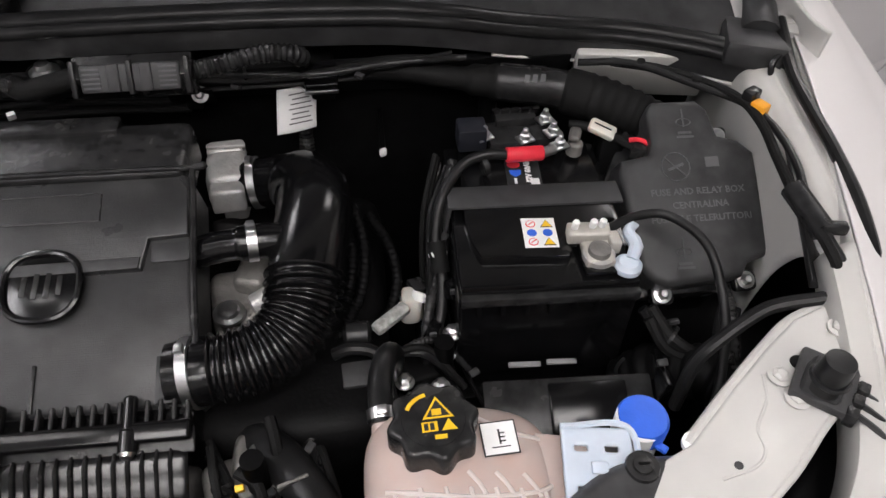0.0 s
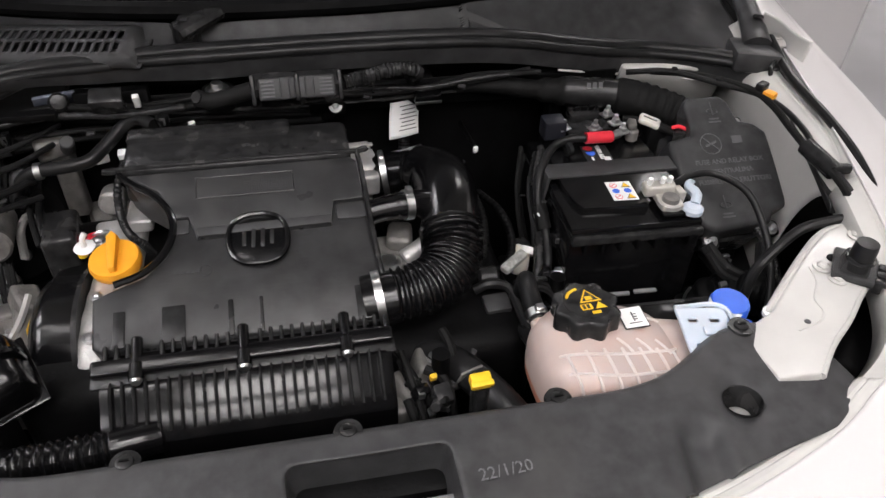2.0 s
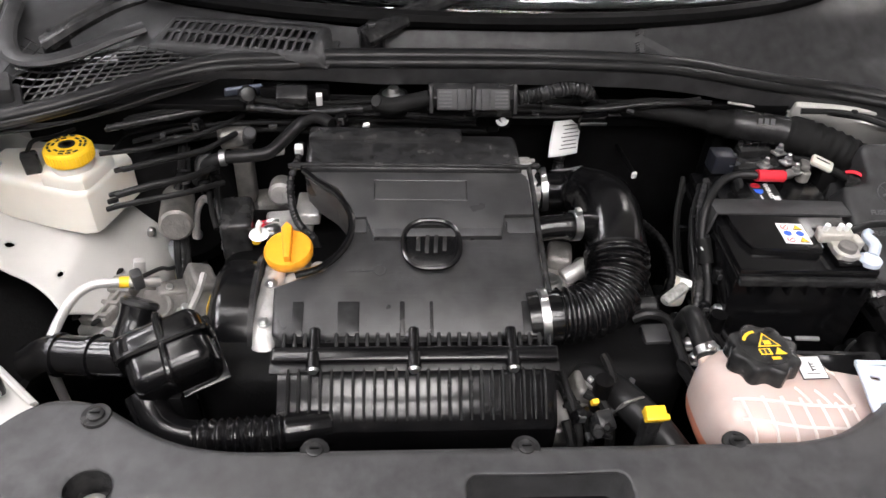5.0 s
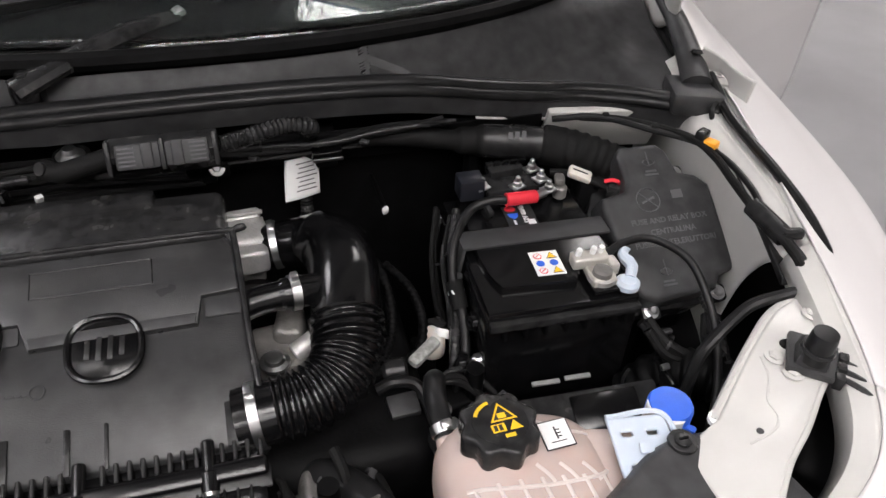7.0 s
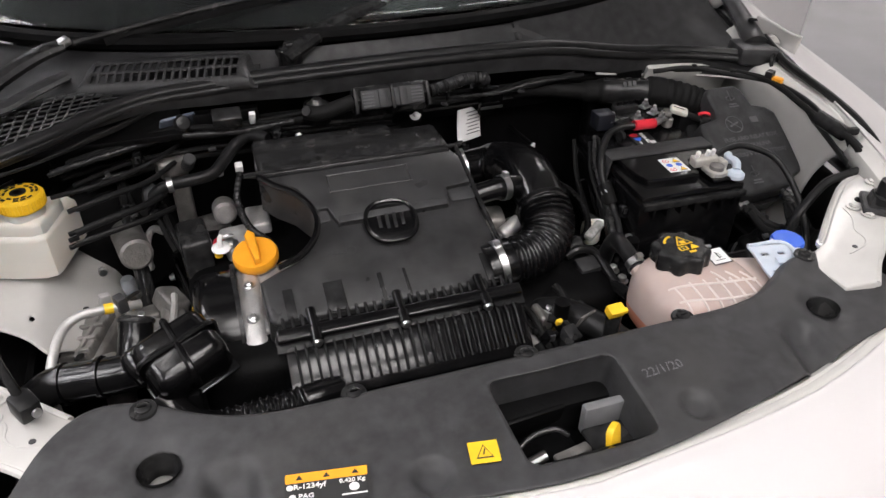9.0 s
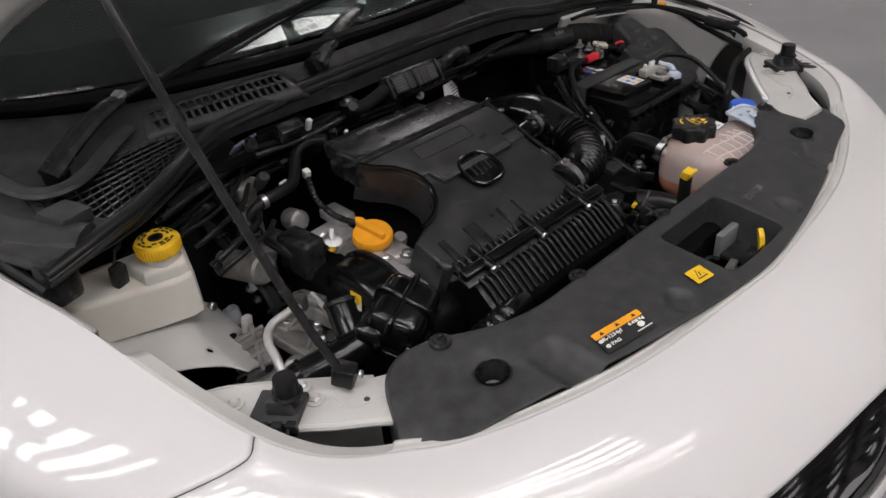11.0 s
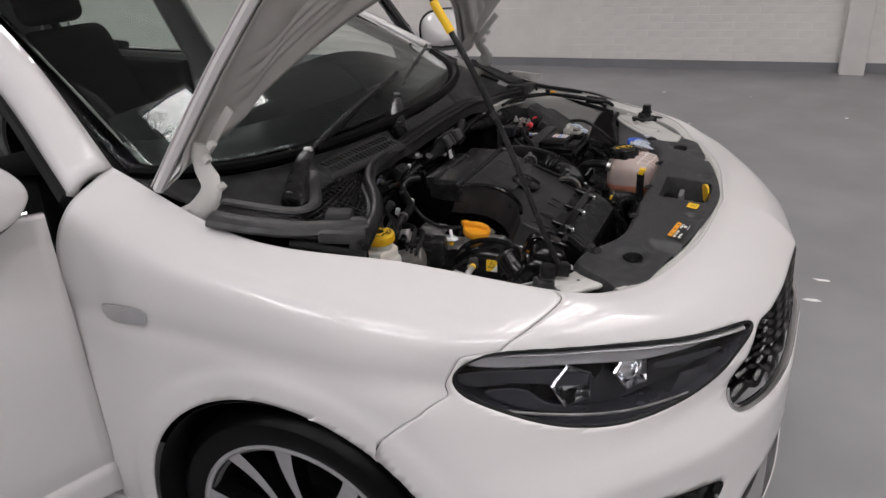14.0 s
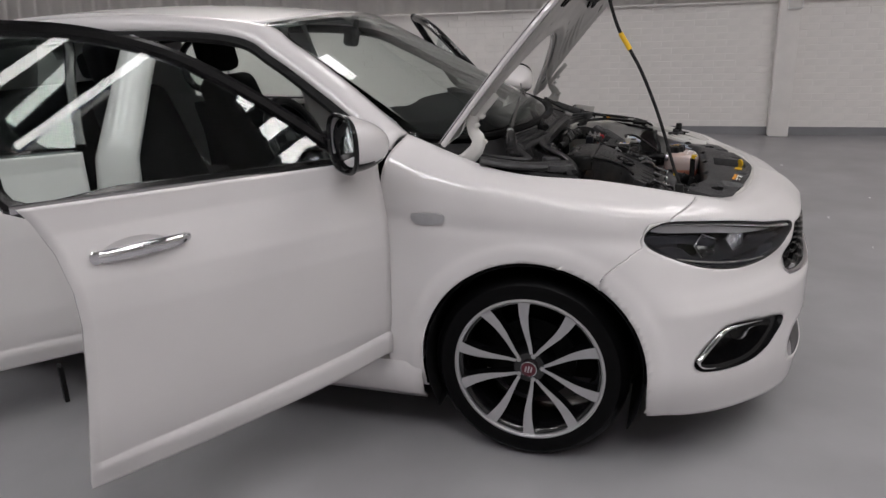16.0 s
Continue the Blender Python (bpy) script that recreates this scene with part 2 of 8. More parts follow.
def sweep(path, radius, seg=14, cap=True, flat=(1, 1), up=None):
    """A tube along a path; radius is a number or one per point; flat squashes it across and along the normal."""
    p = np.array(path, float)
    n = len(p)
    rad = np.full(n, radius, float) if np.isscalar(radius) else np.array(radius, float)
    tan = np.gradient(p, axis=0)
    tan /= np.linalg.norm(tan, axis=1)[:, None] + 1e-12
    ref = np.array(up if up is not None else ((0, 0, 1) if abs(tan[0][2]) < 0.9 else (1, 0, 0)), float)
    verts, faces = [], []
    for i in range(n):
        ref = ref - tan[i] * (ref @ tan[i])
        ref /= np.linalg.norm(ref) + 1e-12
        side = np.cross(tan[i], ref)
        for k in range(seg):
            a = 2 * math.pi * k / seg
            verts.append(p[i] + rad[i] * (flat[0] * math.cos(a) * side + flat[1] * math.sin(a) * ref))
    for i in range(n - 1):
        for k in range(seg):
            q = (k + 1) % seg
            faces.append((i * seg + k, i * seg + q, (i + 1) * seg + q, (i + 1) * seg + k))
    if cap:
        faces.append(list(range(seg))[::-1])
        faces.append([(n - 1) * seg + k for k in range(seg)])
    bm = from_data(verts, faces)
    bmesh.ops.recalc_face_normals(bm, faces=bm.faces)
    return bm


def tube(points, radius, n=40, seg=14, **kw):
    return sweep(spline(points, n), radius, seg, **kw)


def extrude(outline, h, m=Matrix(), bevel=0.0, seg=2):
    """A plate of thickness h from a flat outline of (x, y), its top edge bevelled."""
    bm = bmesh.new()
    f = bm.faces.new([bm.verts.new((x, y, 0)) for x, y in outline])
    if f.normal.z < 0 or f.calc_area() and (f.normal_update() or f.normal.z < 0):
        f.normal_flip()
    r = bmesh.ops.extrude_face_region(bm, geom=[f])
    top = [v for v in r["geom"] if isinstance(v, bmesh.types.BMVert)]
    bmesh.ops.translate(bm, verts=top, vec=(0, 0, h))
    bmesh.ops.recalc_face_normals(bm, faces=bm.faces)
    if bevel:
        tops = set(top)
        edges = [e for e in bm.edges if e.verts[0] in tops and e.verts[1] in tops]
        bmesh.ops.bevel(bm, geom=edges, offset=bevel, segments=seg, profile=0.5, affect="EDGES", clamp_overlap=True)
    bm.transform(m)
    return bm


def rounded(w, h, r, n=5):
    """The outline of a rounded rectangle."""
    pts = []
    for cx, cy, a0 in ((w / 2 - r, h / 2 - r, 0), (-w / 2 + r, h / 2 - r, 90), (-w / 2 + r, -h / 2 + r, 180), (w / 2 - r, -h / 2 + r, 270)):
        for k in range(n + 1):
            a = radians(a0 + 90 * k / n)
            pts.append((cx + r * math.cos(a), cy + r * math.sin(a)))
    return pts


def sheet(f, us, vs):
    """A grid of quads through f(u, v)."""
    verts = [f(u, v) for v in vs for u in us]
    w = len(us)
    faces = [(j * w + i, j * w + i + 1, (j + 1) * w + i + 1, (j + 1) * w + i) for j in range(len(vs) - 1) for i in range(w - 1)]
    return from_data(verts, faces)


def inside(p, poly):
    x, y = p
    hit = False
    for (x0, y0), (x1, y1) in zip(poly, poly[1:] + poly[:1]):
        if (y0 > y) != (y1 > y) and x < (x1 - x0) * (y - y0) / (y1 - y0) + x0:
            hit = not hit
    return hit


def nearest(p, poly):
    best, where = 1e9, p
    for a, b in zip(poly, poly[1:] + poly[:1]):
        a, b = np.array(a), np.array(b)
        t = np.clip((np.array(p) - a) @ (b - a) / max((b - a) @ (b - a), 1e-12), 0, 1)
        q = a + t * (b - a)
        d = np.hypot(*(q - p))
        if d < best:
            best, where = d, q
    return where


def cut_sheet(f, us_of, vs, holes=(), keep=None, drop=None):
    """A grid through f(u, v) with holes cut along outlines in (u, v); us_of(v) gives the columns of a row.
    keep: an outline that alone stays."""
    rows = [list(us_of(v)) for v in vs]
    w = len(rows[0])
    uv = np.array([(u, v) for v, row in zip(vs, rows) for u in row], float)
    faces = [(j * w + i, j * w + i + 1, (j + 1) * w + i + 1, (j + 1) * w + i) for j in range(len(vs) - 1) for i in range(w - 1)]
    for poly, hole in [(h, True) for h in holes] + ([(keep, False)] if keep else []):
        poly = [tuple(p) for p in poly]
        lo, hi = np.min(poly, 0) - 0.3, np.max(poly, 0) + 0.3
        kept, used = [], {}
        for fc in faces:
            c = uv[list(fc)].mean(0)
            if (c > lo).all() and (c < hi).all():
                if inside(c, poly) == hole:
                    for i in fc:
                        used[i] = True
                    continue
            elif not hole:
                for i in fc:
                    used[i] = True
                continue
            kept.append(fc)
        edge = {i for fc in kept for i in fc} & set(used)
        for i in edge:
            uv[i] = nearest(uv[i], poly)
        faces = kept
    verts = [f(u, v) for u, v in uv]
    if drop:
        faces = [fc for fc in faces if not drop(np.mean([verts[i] for i in fc], 0))]
    bm = from_data(verts, faces)
    loose = [v for v in bm.verts if not v.link_faces]
    bmesh.ops.delete(bm, geom=loose, context="VERTS")
    bmesh.ops.recalc_face_normals(bm, faces=bm.faces)
    return bm


def mirrored(bm):
    bm.transform(Matrix.Diagonal((-1, 1, 1, 1)))
    bmesh.ops.reverse_faces(bm, faces=bm.faces)
    return bm


def text(body, size, m, depth=0.0006, align="CENTER", bold=0.0):
    cu = bpy.data.curves.new("lettering", "FONT")
    cu.body, cu.size, cu.extrude, cu.align_x, cu.align_y, cu.offset = body, size, depth, align, "CENTER", bold
    cu.resolution_u = 2
    ob = bpy.data.objects.new("lettering", cu)
    me = bpy.data.meshes.new_from_object(ob)
    bm = bmesh.new()
    bm.from_mesh(me)
    bpy.data.objects.remove(ob)
    bpy.data.curves.remove(cu)
    bpy.data.meshes.remove(me)
    bm.transform(m)
    return bm


def frame_of(origin, x_axis, y_axis):
    """A pose with its z along x_axis cross y_axis."""
    x = Vector(x_axis).normalized()
    z = x.cross(Vector(y_axis)).normalized()
    y = z.cross(x)
    m = Matrix((x, y, z)).transposed().to_4x4()
    m.translation = origin
    return m


def along(a, b):
    """A pose at a whose z points to b."""
    q = (Vector(b) - Vector(a)).to_track_quat("Z", "Y").to_matrix().to_4x4()
    return Matrix.Translation(a) @ q


# ---- hall ----
def slab(name, x0, x1, y0, y1, z0, z1, material, label, category):
    bm = box((x1 - x0, y1 - y0, z1 - z0), pose((x0 + x1) / 2, (y0 + y1) / 2, (z0 + z1) / 2))
    return part(name, bm, material, None, label, smooth=0, category=category, kind="structure")


floor = slab("floor", HALL_X0 - 0.3, HALL_X1 + 0.3, HALL_Y0 - 0.3, HALL_Y1 + 0.3, -0.2, 0, FLOOR_M, "smooth grey painted concrete workshop floor", "floor")
BRICK_H = 1.46
wall_east = slab("wall_east", HALL_X1, HALL_X1 + 0.25, HALL_Y0, HALL_Y1, 0, BRICK_H, WALL_M, "white painted brick wall with grey painted foot", "wall")
# walls out of view, added to close the hall; grey lowers their bounce
slab("wall_west", HALL_X0 - 0.25, HALL_X0, HALL_Y0, HALL_Y1, 0, HALL_H, PLAIN_WALL_M, "plain grey painted workshop wall, out of view", "wall")
slab("wall_north", HALL_X0 - 0.25, HALL_X1 + 0.25, HALL_Y1, HALL_Y1 + 0.25, 0, HALL_H, PLAIN_WALL_M, "plain grey painted workshop wall, out of view", "wall")
slab("wall_south", HALL_X0 - 0.25, HALL_X1 + 0.25, HALL_Y0 - 0.25, HALL_Y0, 0, HALL_H, PLAIN_WALL_M, "plain grey painted workshop wall, out of view", "wall")


def profiled(y0, y1, z0, z1, x):
    ys, xs = [], []
    y = y0
    while y < y1:
        for dy, dx in ((0, 0), (0.16, 0), (0.18, 0.03), (0.24, 0.03), (0.26, 0)):
            ys.append(y + dy)
            xs.append(x - dx)
        y += 0.28
    n = len(ys)
    verts = [(xs[i], ys[i], z) for z in (z0, z1) for i in range(n)]
    return from_data(verts, [(i, i + 1, n + i + 1, n + i) for i in range(n - 1)])


# painted bricks: the stretch nearest the car as single pieces, the rest joined
def brick_at(row, col):
    return (HALL_X1 + 0.0035, HALL_Y0 + 0.1175 + 0.235 * col + (0.1175 if row % 2 else 0), 0.128 + 0.0755 * row)


rnd = random.Random(11)
brick_me = mesh_of(box((0.012, 0.2235, 0.0645), Matrix(), 0.0025, 1), WALL_M, 0)
rest_bricks = []
for row in range(18):
    for col in range(76):
        x, y, z = brick_at(row, col)
        if -2.9 < y < 1.0:
            tilt = Matrix.Rotation(rnd.gauss(0, 0.004), 4, "X") @ Matrix.Rotation(rnd.gauss(0, 0.006), 4, "Z")
            piece("brick", brick_me, wall_east, (x + rnd.gauss(0, 0.0012), y, z), tilt)
        elif y < HALL_Y1 - 0.2 and -4.5 < y < 6:
            rest_bricks.append((x + rnd.gauss(0, 0.0012), y, z))
verts, faces = [], []
for x, y, z in rest_bricks:
    k = len(verts)
    for dx, sy, sz in ((0, 1, 1), (-0.0075, 0.97, 0.93)):
        verts += [(x + dx, y + s * 0.1117 * sy, z + t * 0.0322 * sz) for s, t in ((-1, -1), (1, -1), (1, 1), (-1, 1))]
    faces += [(k + 4, k + 7, k + 6, k + 5)] + [(k + i, k + 4 + i, k + 4 + (i + 1) % 4, k + (i + 1) % 4) for i in range(4)]
part("brick_courses", from_data(verts, faces), WALL_M, wall_east, "white painted brick courses", 0, "", "stuff")
fl_v, fl_f = [], []
for k in range(46):
    x, y, r = rnd.uniform(0.9, 5.2), rnd.uniform(-3.2, 1.5), rnd.choice((0.006, 0.008, 0.012, 0.02))
    n = rnd.randint(4, 7)
    k0, a0, st = len(fl_v), rnd.random() * 6, rnd.uniform(1, 3)
    for i in range(n):
        a = a0 + 6.283 * i / n
        q = r * rnd.uniform(0.5, 1.0)
        fl_v.append((x + q * math.cos(a), y + q * st * math.sin(a), 0.0015))
    fl_f.append(tuple(range(k0, k0 + n)))
part("paint_flecks", from_data(fl_v, fl_f), LABEL, None, "small white paint flecks scattered on the floor", 0, "flecks", "stuff")
part("wall_cladding", profiled(HALL_Y0, HALL_Y1, BRICK_H + 0.02, HALL_H, HALL_X1 - 0.02), SHEET_M, None, "white profiled metal sheeting above the brick wall", 20, "wall", "structure", solid=0.004)
slab("trim", HALL_X1 - 0.05, HALL_X1 + 0.2, HALL_Y0, HALL_Y1, BRICK_H, BRICK_H + 0.02, SHEET_M, "thin white flashing on top of the brick wall", "trim")
slab("baseboard", HALL_X1 - 0.006, HALL_X1 + 0.02, HALL_Y0, HALL_Y1, 0, 0.09, SKIRT_M, "grey painted band along the wall foot", "baseboard")

# roof sheets with openings for the skylights
us = sorted({HALL_X0, HALL_X1, *[x + s * w / 2 for x, _, w, _l in SKYLIGHTS for s in (-1, 1)]})
vs = sorted({HALL_Y0, HALL_Y1, *[y + s * d / 2 for _, y, _w, d in SKYLIGHTS for s in (-1, 1)]})
verts, faces = [], []
for j in range(len(vs) - 1):
    for i in range(len(us) - 1):
        cx, cy = (us[i] + us[i + 1]) / 2, (vs[j] + vs[j + 1]) / 2
        if any(abs(cx - x) < w / 2 and abs(cy - y) < d / 2 for x, y, w, d in SKYLIGHTS):
            continue
        k = len(verts)
        verts += [(us[i], vs[j], HALL_H), (us[i + 1], vs[j], HALL_H), (us[i + 1], vs[j + 1], HALL_H), (us[i], vs[j + 1], HALL_H)]
        faces.append((k, k + 3, k + 2, k + 1))
bm = from_data(verts, faces)
bmesh.ops.remove_doubles(bm, verts=bm.verts, dist=1e-4)
y = HALL_Y0
ribs = []
while y < HALL_Y1:
    cuts = sorted([(x - w / 2, x + w / 2) for x, y_, w, d in SKYLIGHTS if abs(y - y_) < d / 2 + 0.05])
    stops = [HALL_X0] + [e for c in cuts for e in c] + [HALL_X1]
    for x0, x1 in zip(stops[::2], stops[1::2]):
        if x1 - x0 > 0.05:
            ribs.append(box((x1 - x0, 0.08, 0.04), pose((x0 + x1) / 2, y, HALL_H - 0.02)))
    y += 0.3
add(bm, *ribs)
part("ceiling", bm, ROOF_M, None, "pale corrugated roof sheets with skylight openings", 0, "ceiling", "structure", solid=0.05, offset=1.0)
for k, y in enumerate((-4.9, -0.75, 2.6, 7.2)):
    beam = thing("roof_beam", (0, y, HALL_H - 0.35), "dark steel roof beam under the roof sheets", "beam", "roof beams")
    part("web", box((HALL_X1 - HALL_X0, 0.012, 0.28), pose((HALL_X0 + HALL_X1) / 2, y, HALL_H - 0.2)), STEEL_M, beam)
    part("flange", box((HALL_X1 - HALL_X0, 0.14, 0.014), pose((HALL_X0 + HALL_X1) / 2, y, HALL_H - 0.34)), STEEL_M, beam)
    part("flange", box((HALL_X1 - HALL_X0, 0.14, 0.014), pose((HALL_X0 + HALL_X1) / 2, y, HALL_H - 0.06)), STEEL_M, beam)

# wall pillar with a small socket box
pillar = thing("pillar", (6.12, -1.5, 0), "white painted wall pillar standing before the brick wall", "pillar", kind="structure")
part("shaft", box((0.16, 0.21, HALL_H - 0.4), pose(6.12, -1.5, (HALL_H - 0.4) / 2), 0.008), WALL_M, pillar)
socket = thing("socket_box", (6.03, -1.52, 1.44), "small white electric socket box fixed on the pillar", "socket box")
part("case", box((0.035, 0.15, 0.20), pose(6.024, -1.545, 1.47), 0.008), LABEL, socket)
part("cover", box((0.01, 0.12, 0.10), pose(6.003, -1.545, 1.44), 0.004), SHEET_M, socket)

# leaf litter lying on the panes of the roof lights
rnd = random.Random(5)
lv, lf = [], []
for x, y, w, d in SKYLIGHTS[:2]:
    for k in range(330):
        e = rnd.random() ** 2.6
        px = x - w * 0.48 + e * w * 0.8
        py = y + (rnd.random() - 0.5) * d * 0.96
        if rnd.random() < 0.25:
            py = y - d * 0.48 + e * d * 0.3
            px = x + (rnd.random() - 0.5) * w * 0.96
        r, a = rnd.uniform(0.006, 0.022), rnd.random() * 6.28
        k0 = len(lv)
        for s, t in ((-1.6, 0), (0, -0.6), (1.6, 0), (0, 0.6)):
            lv.append((px + r * (s * math.cos(a) - t * math.sin(a)), py + r * (s * math.sin(a) + t * math.cos(a)), HALL_H + 0.03 + rnd.random() * 0.012))
        lf.append((k0, k0 + 1, k0 + 2, k0 + 3))
LEAF_M = mat("dry_leaf", (0.05, 0.04, 0.025), 0.8, vary=0.3)
part("leaf_litter", from_data(lv, lf), LEAF_M, None, "dry leaves scattered on the roof light panes", 0, "leaves", "stuff")
for x, y, w, d in SKYLIGHTS:
    fr = thing("roof_light", (x, y, HALL_H), "translucent roof light with white frame, out of direct view", "roof light", "roof lights", "structure")
    for s in (-1, 1):
        part("frame_bar", box((w + 0.06, 0.03, 0.05), pose(x, y + s * (d / 2 + 0.0), HALL_H - 0.028)), SHEET_M, fr, smooth=0)
        part("frame_bar", box((0.03, d, 0.05), pose(x + s * (w / 2), y, HALL_H - 0.0285)), SHEET_M, fr, smooth=0)
    # added bars dim the larger lamps and stripe their reflections
    for k in range(int(d / 0.42) if d > 1 else 0):
        part("cross_bar", box((w, 0.20, 0.04), pose(x, y - d / 2 + (k + 0.5) * d / int(d / 0.42), HALL_H - 0.0285)), STEEL_M, fr, smooth=0)

# ---- car body ----
car = thing("car", (0, 0.4, 0), "white hatchback car with bonnet propped open and front doors open", "car")

# lines of the front end from the bonnet opening down to the lip: nose, grille end, corner, lamp, arch, door
L0 = [(0, -.690, .818), (-.25, -.664, .816), (-.42, -.618, .815), (-.535, -.565, .822), (-.645, -.473, .852), (-.716, -.2, .902), (-.775, .1, .938), (-.76, .41, 1.045)]
L1 = [(0, -.722, .814), (-.258, -.697, .812), (-.44, -.652, .811), (-.57, -.595, .818), (-.67, -.487, .846), (-.745, -.2, .894), (-.805, .1, .931), (-.803, .418, 1.031)]
L2 = [(0, -.795, .788), (-.275, -.76, .785), (-.455, -.705, .785), (-.615, -.61, .800), (-.736, -.455, .828), (-.814, -.2, .873), (-.850, .1, .916), (-.853, .445, .992)]
L3 = [(0, -.858, .728), (-.28, -.822, .725), (-.43, -.768, .722), (-.635, -.625, .760), (-.788, -.415, .803), (-.869, -.2, .848), (-.888, .1, .888), (-.886, .46, .926)]
L4 = [(0, -.866, .68), (-.285, -.835, .675), (-.455, -.775, .672), (-.675, -.61, .695), (-.822, -.375, .735), (-.893, -.2, .775), (-.902, .1, .80), (-.899, .465, .81)]
L5 = [(0, -.87, .62), (-.29, -.84, .615), (-.48, -.765, .618), (-.71, -.59, .635), (-.850, -.37, .675), (-.902, -.2, .71), (-.905, .1, .73), (-.904, .465, .71)]
L6 = [(0, -.885, .52), (-.3, -.855, .52), (-.51, -.78, .52), (-.735, -.60, .53), (-.872, -.40, .55), (-.911, -.2, .57), (-.909, .1, .58), (-.906, .465, .58)]
L7 = [(0, -.890, .42), (-.3, -.862, .42), (-.52, -.785, .42), (-.75, -.60, .42), (-.884, -.42, .43), (-.912, -.2, .44), (-.906, .1, .44), (-.902, .465, .44)]
L8 = [(0, -.895, .30), (-.3, -.868, .30), (-.53, -.79, .30), (-.765, -.60, .30), (-.894, -.42, .31), (-.910, -.2, .31), (-.902, .1, .32), (-.893, .465, .32)]
L9 = [(0, -.875, .17), (-.3, -.85, .17), (-.52, -.775, .175), (-.745, -.59, .19), (-.868, -.40, .21), (-.875, -.2, .22), (-.865, .1, .22), (-.862, .465, .22)]
LINES = [np.array(a) for a in (L0, L1, L2, L3, L4, L5, L6, L7, L8, L9)]


ARCH_C, ARCH_R = (-0.012, 0.335), 0.354


def catmull(p, t):
    t = min(max(t, 0.0), len(p) - 1.0)
    i = min(int(t), len(p) - 2)
    f = t - i
    b, c = p[i], p[i + 1]
    a = p[i - 1] if i > 0 else 2 * b - c
    d = p[i + 2] if i + 2 < len(p) else 2 * c - b
    return 0.5 * (2 * b + (c - a) * f + (2 * a - 5 * b + 4 * c - d) * f * f + (3 * b - a - 3 * c + d) * f ** 3)


def skin(u, v):
    if u < 0:
        q = skin(-u, v)
        return np.array((-q[0], q[1], q[2]))
    return relief(plain_skin(u, v))


def relief(p):
    """Adds the flared band round the wheel arch and the ledge under the lamp."""
    r = math.hypot(p[1] - ARCH_C[0], p[2] - ARCH_C[1])
    if p[0] < -0.6 and p[2] > 0.1:
        p = p + np.array((-0.007, 0, 0)) * (1 / (1 + math.exp((r - 0.405) / 0.006))) * min(1.0, max(0.0, (-p[0] - 0.6) / 0.2))
    if p[0] < -0.8 and p[1] > -0.4:
        p = p + np.array((0.006 * math.exp(-((p[2] - 0.775 - 0.06 * p[1]) / 0.028) ** 2) * min(1.0, (p[1] + 0.4) / 0.15), 0, 0))
    ahead = min(1.0, max(0.0, (-0.36 - p[1]) / 0.1))
    if ahead:
        dz = 0.548 - p[2]
        d = np.array((p[0], p[1] + 0.25, 0))
        d /= np.linalg.norm(d) + 1e-9
        p = p + d * ahead * (0.013 / (1 + math.exp(-dz / 0.007)) * math.exp(-max(0, dz) / 0.10) + 0.007 * math.exp(-((p[2] - 0.565) / 0.03) ** 2))
    return p


def plain_skin(u, v):
    i = int(min(v, 8.999))
    rows = [catmull(LINES[min(max(k, 0), 9)], u) if 0 <= k <= 9 else None for k in (i - 1, i, i + 1, i + 2)]
    if rows[0] is None:
        rows[0] = 2 * rows[1] - rows[2]
    if rows[3] is None:
        rows[3] = 2 * rows[2] - rows[1]
    return catmull(np.array(rows), 1 + v - i) if v < 9 else rows[2]


def skin_in(depth):
    """The skin moved inwards."""
    def f(u, v):
        e = 0.02
        n = np.cross(skin(u + e, v) - skin(u - e, v), skin(u, min(v + e, 9)) - skin(u, max(v - e, 0)))
        n /= np.linalg.norm(n) + 1e-9
        if n @ (skin(u, v) - np.array((0, 0.6, 0.5))) < 0:
            n = -n
        return skin(u, v) - depth * n
    return f


def seam(v):
    return float(np.interp(v, [0, 3, 3.25, 3.9, 4.15, 4.83, 5.36, 9], [4.09, 4.06, 4.30, 4.31, 4.24, 4.5, 4.88, 5.3]))


def smooth_loop(pts, n=60):
    return [tuple(p) for p in spline(pts, n, closed=True)]


LAMP_PTS = [(1.9, 2.98), (2.6, 2.82), (3.3, 2.76), (3.98, 3.0), (4.2, 3.3), (4.27, 3.72), (4.1, 4.13), (3.6, 4.7), (3.2, 4.87), (2.75, 4.82), (2.4, 4.55), (2.13, 3.8)]
LAMP = smooth_loop(LAMP_PTS, 72)
FOG = smooth_loop([(2.2, 6.68), (2.55, 6.53), (2.9, 6.44), (3.15, 6.5), (3.35, 6.8), (3.58, 7.22), (3.61, 7.38), (3.48, 7.55), (3.1, 7.63), (2.7, 7.62), (2.45, 7.45), (2.3, 7.2), (2.18, 6.95)], 60)
GRILLE = smooth_loop([(0, 3.08), (0.7, 3.08), (1.3, 3.1), (1.78, 3.16), (1.95, 4.0), (2.12, 4.9), (2.05, 5.4), (1.7, 5.55), (1.0, 5.6), (0, 5.6), (-1.0, 5.6), (-1.7, 5.55), (-2.05, 5.4), (-2.12, 4.9), (-1.95, 4.0), (-1.78, 3.16), (-1.3, 3.1), (-.7, 3.08)], 110)
LOWER = smooth_loop([(0, 7.1), (0.9, 7.1), (1.7, 7.2), (2.0, 7.7), (1.8, 8.2), (1, 8.3), (0, 8.3), (-1, 8.3), (-1.8, 8.2), (-2.0, 7.7), (-1.7, 7.2), (-.9, 7.1)], 80)
flip = lambda loop: [(-u, v) for u, v in loop]  # noqa: E731

